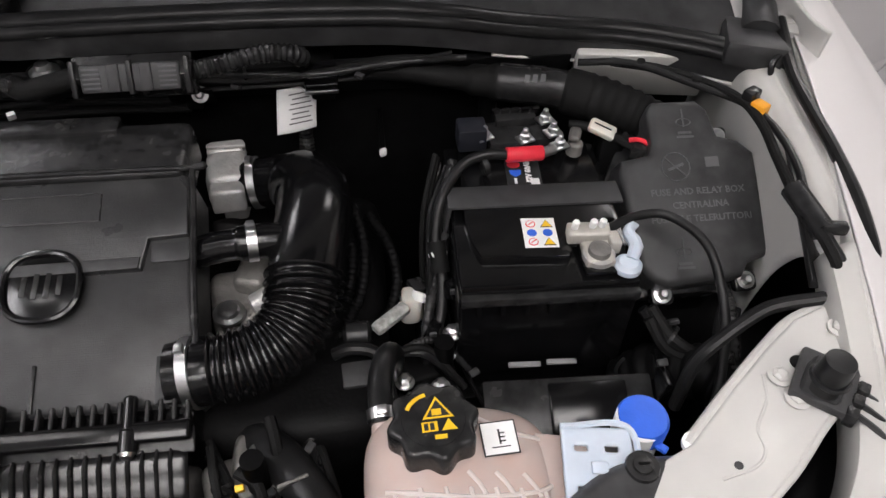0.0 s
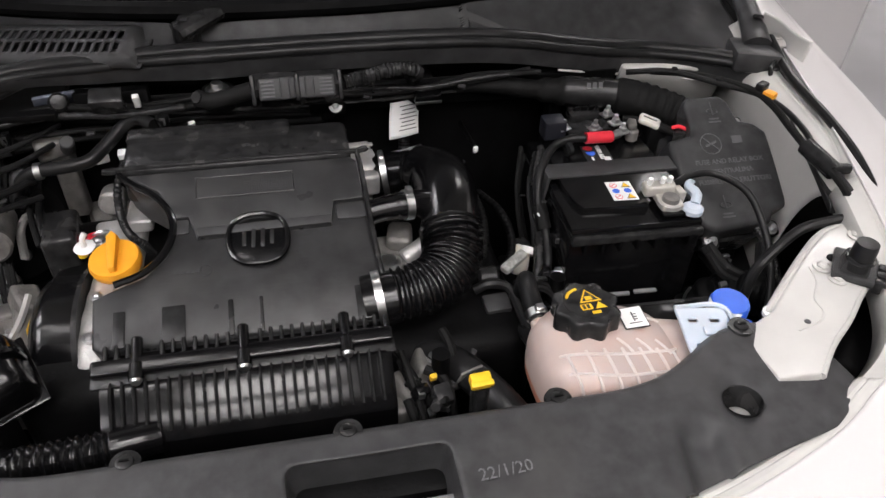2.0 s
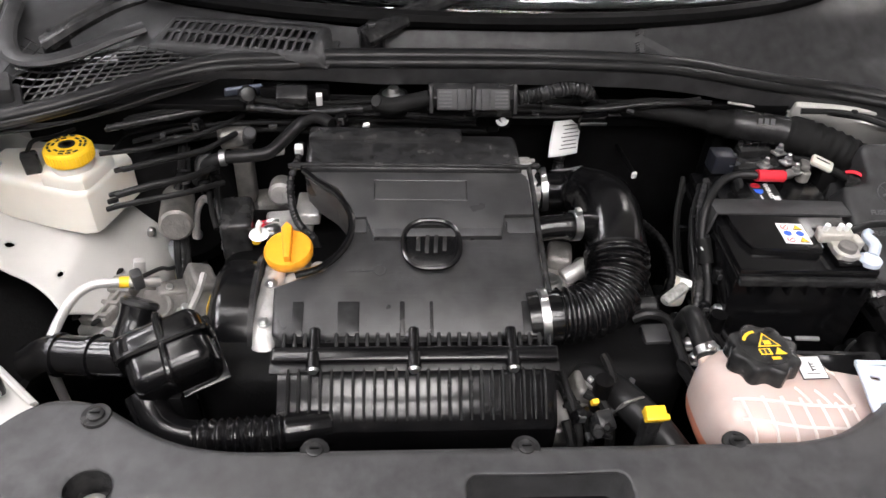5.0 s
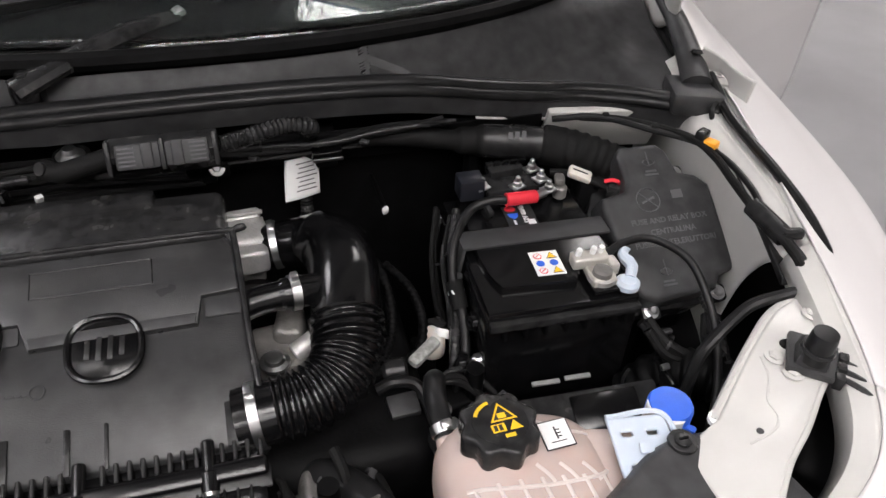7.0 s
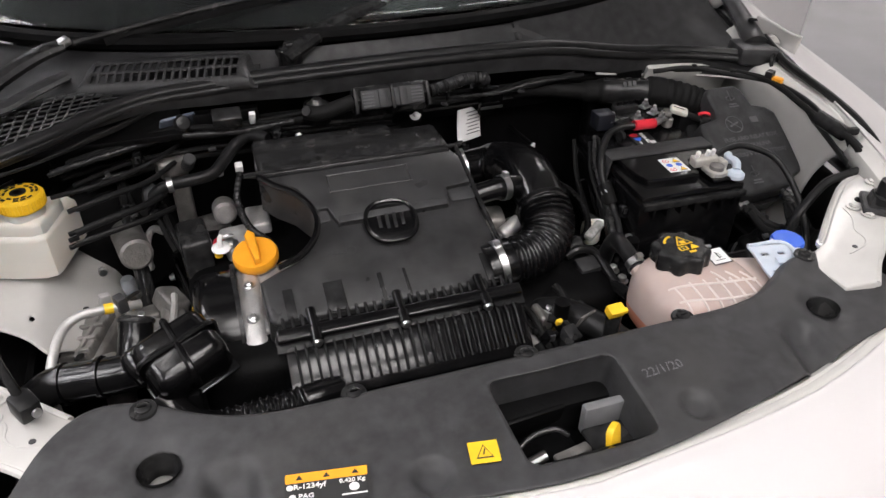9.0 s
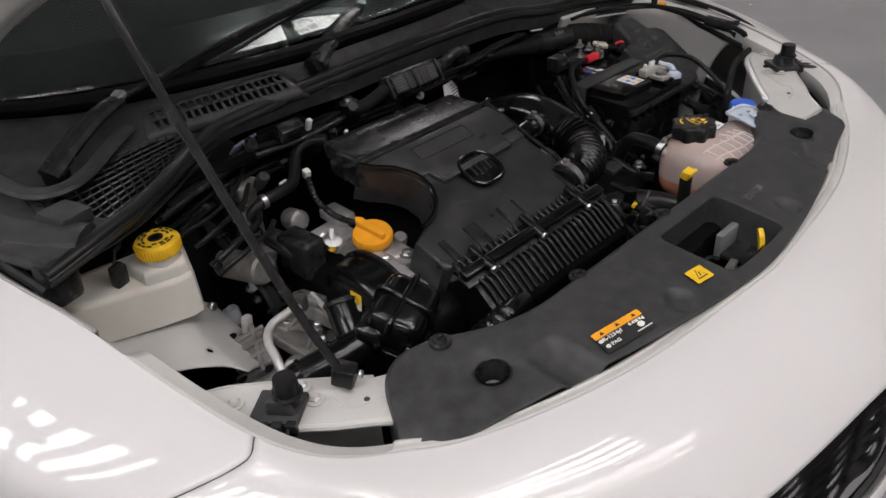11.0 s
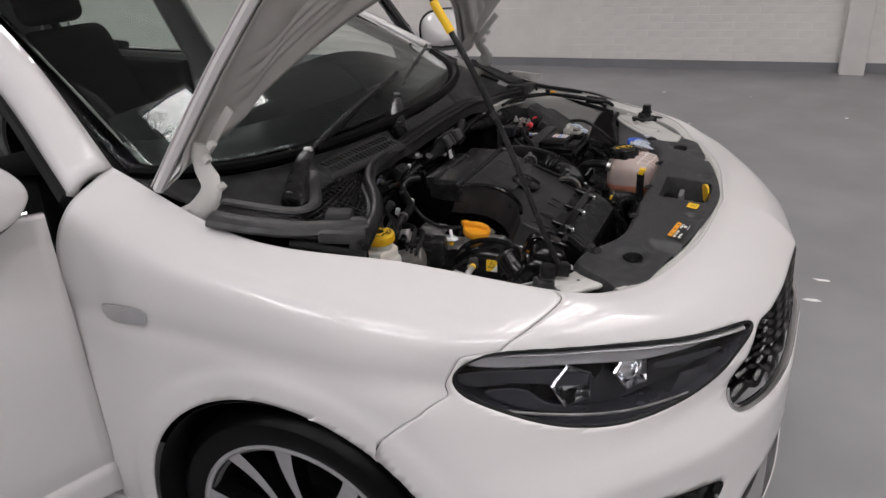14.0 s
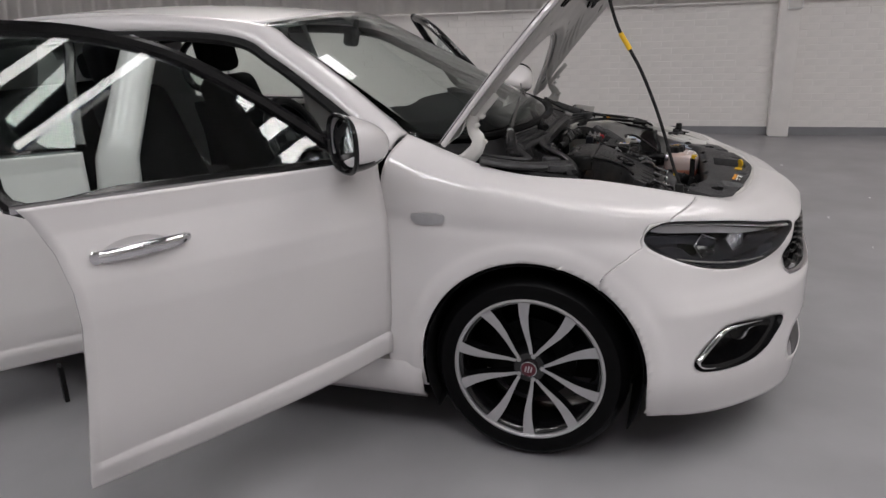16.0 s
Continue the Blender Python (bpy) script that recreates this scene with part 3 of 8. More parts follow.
vs = np.linspace(0, 9, 100)
in_arch = lambda c: math.hypot(c[1] + 0.012, c[2] - 0.335) < 0.352 or (abs(c[1] + 0.012) < 0.352 and c[2] < 0.335)  # noqa: E731
bm = cut_sheet(skin, lambda v: np.linspace(-seam(v) + 0.004, seam(v) - 0.004, 190), vs, [LAMP, flip(LAMP), FOG, flip(FOG), GRILLE, LOWER], drop=in_arch)


def round_arch(bm):
    """Draws the open edge at the wheel onto the arch's curve."""
    for v in bm.verts:
        dy, dz = v.co.y - ARCH_C[0], v.co.z - ARCH_C[1]
        if abs(v.co.x) > 0.7 and v.is_boundary:
            r = math.hypot(dy, dz)
            if dz > -0.02 and r < ARCH_R + 0.036:
                v.co.y, v.co.z = ARCH_C[0] + dy / r * ARCH_R, ARCH_C[1] + dz / r * ARCH_R
            elif dz <= 0 and abs(dy) < ARCH_R + 0.036 and v.co.z > 0.235:
                v.co.y = ARCH_C[0] + math.copysign(ARCH_R, dy)
    return bm


bumper = part("front_bumper", round_arch(bm), PAINT, car, "white painted bumper and nose panel", 50, solid=0.003)


def fender(side):
    bm = cut_sheet(skin, lambda v: np.linspace(seam(v) + 0.004, 7, 90), np.linspace(0, 9, 130), drop=in_arch)
    bm = round_arch(bm)
    return bm if side < 0 else mirrored(bm)


for side in (-1, 1):
    part("fender", fender(side), PAINT, car, "white painted front wing", 50, solid=0.003)

# fender turn-signal trims
for side in (-1, 1):
    out = spline([(0, .012), (.03, .020), (.095, .020), (.108, .008), (.095, -.012), (.02, -.016)], 40, closed=True)
    m = Matrix(((0, 0, 1, 0), (-1, 0, 0, 0), (0, 1, 0, 0), (0, 0, 0, 1)))
    bm = extrude([tuple(p) for p in out], 0.004, bevel=0.0015)
    bm.transform(Matrix.Translation((-0.8995, 0.362, 0.805)) @ Matrix(((0, 0, -1, 0), (-1, 0, 0, 0), (0, 1, 0, 0), (0, 0, 0, 1))))
    if side > 0:
        mirrored(bm)
    part("wing_badge", bm, MACHINED, car, "silver satin trim on the wing")


def lamp_bits(side):
    fl = (lambda b: b) if side < 0 else mirrored
    lens = fl(cut_sheet(skin_in(0.002), lambda v: np.linspace(1.7, 4.45, 80), np.linspace(2.5, 5.4, 48), keep=LAMP))
    lamp = part("headlamp", lens, LENS, car, "clear lens over dark headlamp", 50)
    lamp.visible_shadow = False
    rim_in = spline(LAMP_PTS, 90, closed=True)
    ring = sweep(np.array([skin_in(0.004)(u, v) for u, v in np.vstack([rim_in, rim_in[:1]])]), 0.0045, 8, cap=False)
    part("seal", fl(ring), RUBBER, lamp)
    # bowl
    f1, f2 = skin_in(0.006), skin_in(0.075)
    n = len(LAMP)
    cu, cv = np.mean(LAMP, 0)
    back = [(cu + (u - cu) * 0.82, cv + (v - cv) * 0.75) for u, v in LAMP]
    verts = [f1(u, v) for u, v in LAMP] + [f2(u, v) for u, v in back] + [f2(cu, cv)]
    faces = [(i, (i + 1) % n, n + (i + 1) % n, n + i) for i in range(n)] + [(n + i, n + (i + 1) % n, 2 * n) for i in range(n)]
    part("housing", fl(from_data(verts, faces)), LAMP_GREY, lamp, "dark grey lamp bowl", 40)
    # light blade under the upper edge
    f3 = skin_in(0.014)
    brow = lambda u: min(v for a, v in rim_in if abs(a - u) < 0.07)  # noqa: E731
    blade = sweep(np.array([f3(u, brow(u) + 0.16) for u in np.linspace(2.0, 4.1, 40)]), 0.0075, 8, flat=(1.6, 0.6))
    part("light_blade", fl(blade), MACHINED, lamp, "bright chrome light blade")
    for u0, v0, s in ((3.42, 3.86, 1.0), (3.06, 3.56, 0.95)):
        c = Vector(skin_in(0.03)(u0, v0))
        d = (c - Vector(skin_in(0.0)(u0, v0))).normalized()
        q = (-d).to_track_quat("Z", "Y").to_matrix().to_4x4()
        m = Matrix.Translation(c) @ q
        bmr = lathe([(0.034 * s, -0.03), (0.040 * s, 0.004), (0.036 * s, 0.006), (0.028 * s, -0.012), (0.012 * s, -0.026), (0.0, -0.028)], 5, m @ pose(0, 0, 0, 0, 0, 30), cap=False)
        part("reflector", fl(bmr), CHROME, lamp, "faceted chrome reflector", 20)
        part("projector", fl(lathe([(0.0, 0.0), (0.012, -0.002), (0.019, -0.010), (0.02, -0.02)], 20, m, cap=False)), LENS, lamp)
    low = sweep(np.array([skin_in(0.014)(u, 4.62 - 0.10 * (u - 2.7) ** 2) for u in np.linspace(2.5, 3.75, 30)]), 0.0022, 8)
    part("lower_trim", fl(low), DULL_ALU, lamp)
    for depth, loop, material, label in (
            (0.022, [(4.2, 3.5), (4.0, 3.16), (3.5, 3.02), (2.9, 3.06), (2.5, 3.14), (2.95, 3.3), (3.45, 3.36), (3.9, 3.5)], MACHINED, "silver indicator wedge"),
            (0.028, [(4.22, 3.78), (3.95, 3.62), (3.55, 3.52), (3.3, 3.68), (3.42, 3.86), (3.75, 3.84), (4.05, 3.98)], LAMP_GREY, "dark inner bezel"),
            (0.034, [(3.95, 4.1), (3.7, 3.98), (3.5, 4.3), (3.25, 4.45), (3.3, 4.6), (3.62, 4.5)], LAMP_GREY, "dark stepped bezel"),
            (0.026, [(2.88, 3.45), (2.45, 3.4), (2.25, 3.5), (2.4, 3.62), (2.8, 3.62)], LAMP_GREY, "dark lamp fin")):
        lo_, hi_ = np.min(loop, 0) - 0.06, np.max(loop, 0) + 0.06
        wedge = cut_sheet(skin_in(depth), lambda v: np.linspace(lo_[0], hi_[0], 36), np.linspace(lo_[1], hi_[1], 22), keep=smooth_loop(loop, 40))
        part("bezel", fl(wedge), material, lamp, label, 40, solid=0.004)
    block = cut_sheet(skin_in(0.03), lambda v: np.linspace(2.35, 2.62, 8), np.linspace(3.9, 4.7, 6))
    part("inner_bezel", fl(block), LAMP_GREY, lamp)


lamp_bits(-1)
lamp_bits(1)


def fog_bits(side):
    fl = (lambda b: b) if side < 0 else mirrored
    n = len(FOG)
    cu, cv = np.mean(FOG, 0)
    rings = [(1.0, -0.002), (0.97, 0.012), (0.8, 0.016), (0.72, 0.05), (0.45, 0.075)]
    verts, faces = [], []
    for s, d in rings:
        f = skin_in(d)
        verts += [f(cu + (u - cu) * s, cv + (v - cv) * s) for u, v in FOG]
    for k in range(len(rings) - 1):
        faces += [(k * n + i, k * n + (i + 1) % n, (k + 1) * n + (i + 1) % n, (k + 1) * n + i) for i in range(n)]
    faces.append([(len(rings) - 1) * n + i for i in range(n)])
    fog = part("fog_lamp_surround", fl(from_data(verts, faces)), GLOSS, car, "black recess with chrome edge", 40)
    f = skin_in(0.004)
    arc = [f(cu + (u - cu) * 0.9, cv + (v - cv) * 0.88) for u, v in FOG]
    arc = np.array([arc[i % n] for i in range(4, 36)])
    rad = 0.0125 * np.clip(np.sin(np.linspace(0.25, math.pi - 0.2, len(arc))), 0.3, 1)
    part("chrome_trim", fl(sweep(arc, rad, 10, flat=(1.3, 0.7))), CHROME, fog, "chrome bar round the recess")


fog_bits(-1)
fog_bits(1)

# grille: dark back, slats with teeth, chrome lower frame
grille = part("grille", cut_sheet(skin_in(0.05), lambda v: np.linspace(-2.3, 2.3, 60), np.linspace(2.9, 5.7, 20), keep=GRILLE), PLASTIC, car, "black grille with horizontal toothed slats", 40)
for v0 in (3.3, 3.68, 4.06, 4.44, 4.82, 5.2):
    lim = 1.75 + 0.15 * (v0 - 3.3)
    uu = np.linspace(-lim, lim, 160)
    wave = [0.05 * math.sin(u * 2 * math.pi * 2.6) for u in uu]
    pts = np.array([skin_in(0.016)(u, v0 + d) for u, d in zip(uu, wave)])
    part("slat", sweep(pts, 0.0062, 8, flat=(2.3, 0.75)), GLOSS, grille)
    pts = np.array([skin_in(0.034)(u, v0 + 0.19) for u in np.linspace(-lim, lim, 60)])
    part("back_bar", sweep(pts, 0.003, 6), PLASTIC, grille)
pts = np.array([skin_in(0.004)(u, v) for u, v in spline([(-2.1, 4.95), (-2.04, 5.38), (-1.7, 5.5), (0, 5.56), (1.7, 5.5), (2.04, 5.38), (2.1, 4.95)], 80)])
part("chrome_frame", sweep(pts, 0.008, 10, flat=(0.6, 1.2)), CHROME, grille, "chrome lower grille frame")
part("lower_grille", cut_sheet(skin_in(0.03), lambda v: np.linspace(-2.2, 2.2, 50), np.linspace(7.0, 8.4, 14), keep=LOWER), PLASTIC, car, "black lower air intake")
badge_c = Vector(skin_in(0.022)(0, 4.3))
part("emblem", lathe([(0.0, 0.012), (0.04, 0.012), (0.048, 0.006), (0.05, -0.03)], 32, Matrix.Translation(badge_c) @ pose(0, 0, 0, 90, 0, 0)), CHROME, grille, "round chrome emblem")


# ---- wheels ----
def wheel(side, y):
    """A front-right wheel built round the origin, its outer face towards -x, then placed."""
    place = Matrix.Translation((side * 0.868, y, 0.317))
    turn = Matrix(((0, 0, -1, 0), (1, 0, 0, 0), (0, -1, 0, 0), (0, 0, 0, 1)))
    if side > 0:
        turn = pose(0, 0, 0, 0, 0, 180) @ turn
    m = place @ turn
    w = part("wheel", lathe([(0.230, 0.0), (0.222, -0.02), (0.212, -0.05), (0.212, -0.17), (0.228, -0.20)], 48, m, cap=False), WHEEL_BLACK, car, "five twin-spoke alloy wheel", 40, solid=0.006)
    prof = [(0.230, -0.004), (0.241, 0.008), (0.266, 0.014), (0.288, 0.010), (0.303, -0.004), (0.3125, -0.022), (0.3165, -0.05), (0.3165, -0.155), (0.3125, -0.18), (0.295, -0.205), (0.25, -0.215), (0.222, -0.20)]
    bm = lathe(prof, 72, m, cap=False)
    part("tyre", bm, TYRE, w, "black road tyre", 30)
    groove = lathe([(0.3172, -0.052), (0.3172, -0.06), (0.3172, -0.062)], 60, m, cap=False)
    part("tread_groove", add(groove, lathe([(0.3172, -0.10), (0.3172, -0.108)], 60, m, cap=False)), DARK, w)
    part("rim_lip", lathe([(0.2425, 0.006), (0.242, 0.010), (0.236, 0.012), (0.230, 0.008), (0.2295, -0.004)], 64, m, cap=False), MACHINED, w, "bright machined rim edge")
    part("brake_disc", lathe([(0.05, -0.085), (0.140, -0.085), (0.140, -0.105), (0.05, -0.105)], 48, m), DARK, w)
    part("hub", lathe([(0.0, -0.012), (0.05, -0.014), (0.062, -0.03), (0.075, -0.09)], 40, m), WHEEL_BLACK, w)
    part("hub_cap", lathe([(0.0, 0.0), (0.022, 0.0), (0.025, -0.004), (0.026, -0.014)], 32, m), mat("maroon_hub_cap", (0.10, 0.02, 0.03), 0.3), w, "round maroon hub cap")
    part("hub_ring", lathe([(0.0245, 0.0012), (0.0265, 0.0), (0.027, -0.01)], 32, m, cap=False), CHROME, w)
    for k in range(3):
        part("emblem_bar", box((0.005, 0.022 - 0.004 * abs(k - 1), 0.002), m @ pose((k - 1) * 0.009, 0, 0.0005, 0, 0, -12)), ZINC, w)
    for k in range(5):
        for s in (-1, 1):
            mid = radians(110 + 72 * k)
            left, right = [], []
            for t in np.linspace(0, 1, 12):
                r = 0.036 + (0.237 - 0.036) * t
                a = mid + s * radians(5 + 14.0 * t ** 0.8 + 7.5 * math.sin(math.pi * t ** 0.8))
                wd = 0.0048 + 0.0150 * t ** 1.4
                c, n_ = (math.cos(a), math.sin(a)), (-math.sin(a), math.cos(a))
                left.append((r * c[0] + wd * n_[0], r * c[1] + wd * n_[1]))
                right.append((r * c[0] - wd * n_[0], r * c[1] - wd * n_[1]))
            out = left + right[::-1]
            verts = []
            for z0, grow in ((0.0, 1.0), (-0.035, 1.25)):
                for i, (x_, y_) in enumerate(out):
                    j = len(out) - 1 - i
                    mx, my = (x_ + out[j][0]) / 2, (y_ + out[j][1]) / 2
                    r = math.hypot(mx, my)
                    dish = -0.016 + 0.022 * (r / 0.228) ** 1.5
                    verts.append((mx + (x_ - mx) * grow, my + (y_ - my) * grow, dish + z0))
            n = len(out)
            h = n // 2
            top = [(i, i + 1, n - 2 - i, n - 1 - i) for i in range(h - 1)]
            bt = from_data(verts, top)
            bt.transform(m)
            bmesh.ops.recalc_face_normals(bt, faces=bt.faces)
            bmesh.ops.delete(bt, geom=[v for v in bt.verts if not v.link_faces], context="VERTS")
            part("spoke_face", bt, MACHINED, w, smooth=40)
            bs = from_data([(v[0], v[1], v[2] - 0.0008) for v in verts], [(i, (i + 1) % n, n + (i + 1) % n, n + i) for i in range(n)] + [tuple(n + i for i in f) for f in top])
            bs.transform(m)
            part("spoke", bs, WHEEL_BLACK, w, smooth=40)
    bolts = [lathe([(0.0, 0.0), (0.008, 0.0), (0.009, -0.012)], 6, m @ pose(0.042 * math.cos(radians(36 + 72 * k)), 0.042 * math.sin(radians(36 + 72 * k)), -0.012)) for k in range(5)]
    for b in bolts:
        part("wheel_bolt", b, ZINC, w, smooth=0)
    return w


for side in (-1, 1):
    for y in (0.0, 2.638):
        wheel(side, y)
        liner = sheet(lambda a, x: (side * x, y - 0.012 + 0.345 * math.cos(a), 0.335 + 0.345 * math.sin(a)), np.linspace(-0.5, math.pi + 0.5, 40), (0.905, 0.60))
        part("wheel_arch_liner", liner, DARK, car, "black arch liner", solid=0.003)
        part("arch_wall", box((0.01, 0.80, 0.50), pose(side * 0.595, y, 0.42)), DARK, car)


# ---- doors ----
def side_x(z):
    return float(np.interp(z, [.2, .25, .32, .45, .6, .72, .80, .88, .93, .99], [-.85, -.868, -.890, -.901, -.906, -.911, -.907, -.888, -.874, -.868]))


def crease(y, z, y0, y1, foot=0.25):
    """The door's section: bowed along its length, with a sharp fold above its foot."""
    bow = 0.012 * (1 - ((y - (y0 + y1) / 2) / ((y1 - y0) / 2)) ** 2)
    d = z - foot - 0.066
    fold = 0.011 * math.exp(-max(d, 0) / 0.06) / (1 + math.exp(-max(-60, min(60, d / 0.003))))
    return side_x(max(z, 0.25)) - bow + fold


def door(side, y0, y1, angle, name, win, mirror_on, label):
    """A door built closed, then swung open about its front edge."""
    pivot = Vector((side * 0.875, y0 - 0.005, 0))
    swing = Matrix.Translation(pivot) @ pose(0, 0, 0, 0, 0, -side * angle) @ Matrix.Translation(-pivot)

    def fin(bm):
        if side > 0:
            mirrored(bm)
        bm.transform(swing)
        return bm

    # outer skin with rolled edges and inner face
    front = y0 < 1
    foot_of = lambda y: float(np.interp(y, [.5, .642, 1.06, 1.42], [.346, .322, .275, .240])) if front else 0.25  # noqa: E731
    rear_of = lambda z: float(np.interp(z, [.24, .39, .544, .695, .785, .884, .96, 1.016], [1.421, 1.406, 1.387, 1.374, 1.378, 1.398, 1.432, 1.467])) if front else y1 + 0.05 * float(np.interp(z, [.25, .6, .99], [-.3, .3, 1]))  # noqa: E731

    def place(s, q, depth=0.0, lip=0.0):
        y = y0 + 0.004 + s * (rear_of(0.24 + 0.76 * q) - y0 - 0.004)
        zb = foot_of(y) + lip
        z = zb + (0.985 + 0.02 * (y - y0) - zb) * q
        return (crease(y, z, y0, y1, foot_of(y)) + depth, y, z)

    bm = sheet(place, np.linspace(0, 1, 36), np.linspace(0, 1, 90))
    bmesh.ops.recalc_face_normals(bm, faces=bm.faces)
    dr = part(name, fin(bm), PAINT, car, label, 50, solid=0.03, offset=0.0)
    bm = sheet(lambda s, q: place(s, q, 0.07, 0.06), np.linspace(0.03, 0.97, 15), np.linspace(0, 0.96, 14))
    part("inner_panel", fin(bm), FABRIC, dr, "dark inner door trim", 40, solid=0.05, offset=0.0)
    # window frame, glass, belt strip
    wx = lambda z: -0.862 + (z - 0.985) * 0.66  # noqa: E731
    loop = spline(win, 60, closed=False)
    path = np.array([(wx(z), y, z) for y, z in loop])
    part("window_frame", fin(sweep(path, 0.019, 8, flat=(1.0, 1.2))), GLOSS, dr, "gloss black window frame")
    poly = [tuple(p) for p in loop]
    c = np.mean(poly, 0)
    gv = [(wx(z) - 0.004, y, z) for y, z in poly] + [(wx(c[1]) - 0.004, c[0], c[1])]
    n = len(poly)
    gl = part("window_glass", fin(from_data(gv, [(i, (i + 1) % n, n) for i in range(n)])), GLASS, dr, "green tinted side glass", 0, solid=0.004)
    gl.visible_shadow = False
    strip = np.array([(side_x(0.985) - 0.004, y, 0.984 + 0.02 * (y - y0)) for y in np.linspace(y0 + 0.03, y1 + 0.04, 20)])
    part("belt_strip", fin(sweep(strip, 0.011, 8, flat=(0.5, 1.0))), CHROME, dr, "chrome strip under the window")
    # handle
    hy, hz = y1 - 0.21, 0.865
    x0 = crease(hy, hz, y0, y1)
    grip = tube([(x0 + 0.004, hy + 0.106, hz - 0.002), (x0 - 0.02, hy + 0.075, hz), (x0 - 0.030, hy, hz + 0.004), (x0 - 0.024, hy - 0.10, hz + 0.006), (x0 - 0.002, hy - 0.144, hz + 0.006)], [0.012 + 0.006 * math.sin(math.pi * k / 29) for k in range(30)], 30, 12, flat=(0.7, 1.0))
    part("handle", fin(grip), CHROME, dr, "chrome pull handle")
    part("lock_cap", fin(lathe([(0.0, 0.006), (0.016, 0.004), (0.018, 0.0)], 20, pose(x0 - 0.018, hy + 0.095, hz, 0, -90, 0))), CHROME, dr)
    cup = lathe([(0.05, 0.0), (0.042, -0.004), (0.0, -0.010)], 30, pose(x0 - 0.0185, hy, hz, 0, -90, 0) @ Matrix.Diagonal((0.75, 1.7, 0.4, 1)), cap=False)
    part("handle_cup", fin(cup), PAINT, dr)
    part("latch", fin(box((0.03, 0.012, 0.10), pose(side_x(0.55) + 0.035, y1 + 0.005, 0.55), 0.004)), DARK, dr)
    if mirror_on:
        my, mz = y0 + 0.14, 1.065
        spin = Matrix.Translation((-0.985, my, mz)) @ Matrix.Rotation(radians(-10), 4, "Z") @ Matrix.Translation((0.985, -my, -mz))

        def turned(bm_):
            bm_.transform(spin)
            return fin(bm_)

        def shell(a, t):
            """The mirror's shell: boxy at the glass, drawn out to a rounded tip ahead."""
            w, h = 0.112 * (1 - t ** 2.4) ** 0.55, 0.078 * (1 - t ** 2.0) ** 0.6
            g = lambda q: math.copysign(abs(q) ** 0.72, q)  # noqa: E731
            return (-0.985 + 0.035 * t + w * g(math.cos(a)), my + 0.035 - 0.150 * t, mz - 0.012 * t + h * g(math.sin(a)))

        ts = np.r_[np.linspace(0, 0.9, 22), 0.94, 0.97, 0.99, 1.0]
        head = sheet(shell, np.linspace(0, 2 * math.pi, 57), ts)
        bmesh.ops.remove_doubles(head, verts=head.verts, dist=1e-5)
        low_ = [f for f in head.faces if f.calc_center_median().z < mz - 0.046]
        skirt = head.copy()
        bmesh.ops.delete(head, geom=low_, context="FACES")
        bmesh.ops.delete(skirt, geom=[f for f in skirt.faces if f.calc_center_median().z >= mz - 0.046], context="FACES")
        for b_ in (head, skirt):
            bmesh.ops.recalc_face_normals(b_, faces=b_.faces)
        mh = part("mirror_housing", turned(head), PAINT, dr, "white door mirror shell", 60, solid=0.004)
        part("mirror_skirt", turned(skirt), GLOSS, mh, "black lower mirror shell", 60, solid=0.004)
        gl2 = lathe([(0.0, 0.004), (0.9, 0.003), (1.0, 0.0)], 36, pose(-0.985, my + 0.026, mz, -90, 0, 0) @ Matrix.Diagonal((0.104, 0.070, 1, 1)))
        part("mirror_glass", turned(gl2), MIRROR, dr)
        lip = sweep(np.array([shell(a, 0.0) for a in np.linspace(0, 2 * math.pi, 57)]), 0.0075, 8, cap=False)
        part("mirror_edge", turned(lip), GLOSS, dr)
        part("mirror_base", fin(tube([(-0.86, my - 0.02, 0.985), (-0.89, my - 0.01, 0.99), (-0.92, my, 1.0)], 0.022, 10, 12, flat=(1.3, 0.7))), GLOSS, dr)
    return dr


WIN_FRONT = [(0.56, 0.99), (0.68, 1.10), (0.83, 1.22), (1.0, 1.325), (1.2, 1.385), (1.40, 1.405), (1.44, 1.40), (1.455, 1.25), (1.47, 1.01), (1.2, 1.002), (0.9, 0.995), (0.6, 0.988)]
WIN_REAR = [(1.60, 1.0), (1.59, 1.2), (1.58, 1.385), (1.8, 1.40), (2.05, 1.38), (2.25, 1.30), (2.34, 1.2), (2.33, 1.05), (2.0, 1.02)]
door(-1, 0.475, 1.43, 55, "front_door", WIN_FRONT, True, "white front door swung wide open")
door(1, 0.475, 1.43, 60, "front_door", WIN_FRONT, True, "white front door swung wide open")
door(-1, 1.60, 2.32, 48, "rear_door", WIN_REAR, False, "white rear door swung open")
door(1, 1.60, 2.32, 2, "rear_door", WIN_REAR, False, "white closed rear door")


# ---- cabin shell ----
def ws(u, v):
    """The windscreen; u across, v from foot to roof."""
    foot = np.array((0.74 * u, 0.105 + 0.215 * abs(u) ** 2.2 + 0.07 * u ** 8, 1.0 + 0.030 * u ** 8))
    top = np.array((0.555 * u, 0.90 + 0.125 * u * u, 1.432 - 0.034 * u * u))
    p = foot * (1 - v) + top * v
    p[2] += 0.004 * math.sin(math.pi * v) * (1 - 0.4 * u * u)
    return p


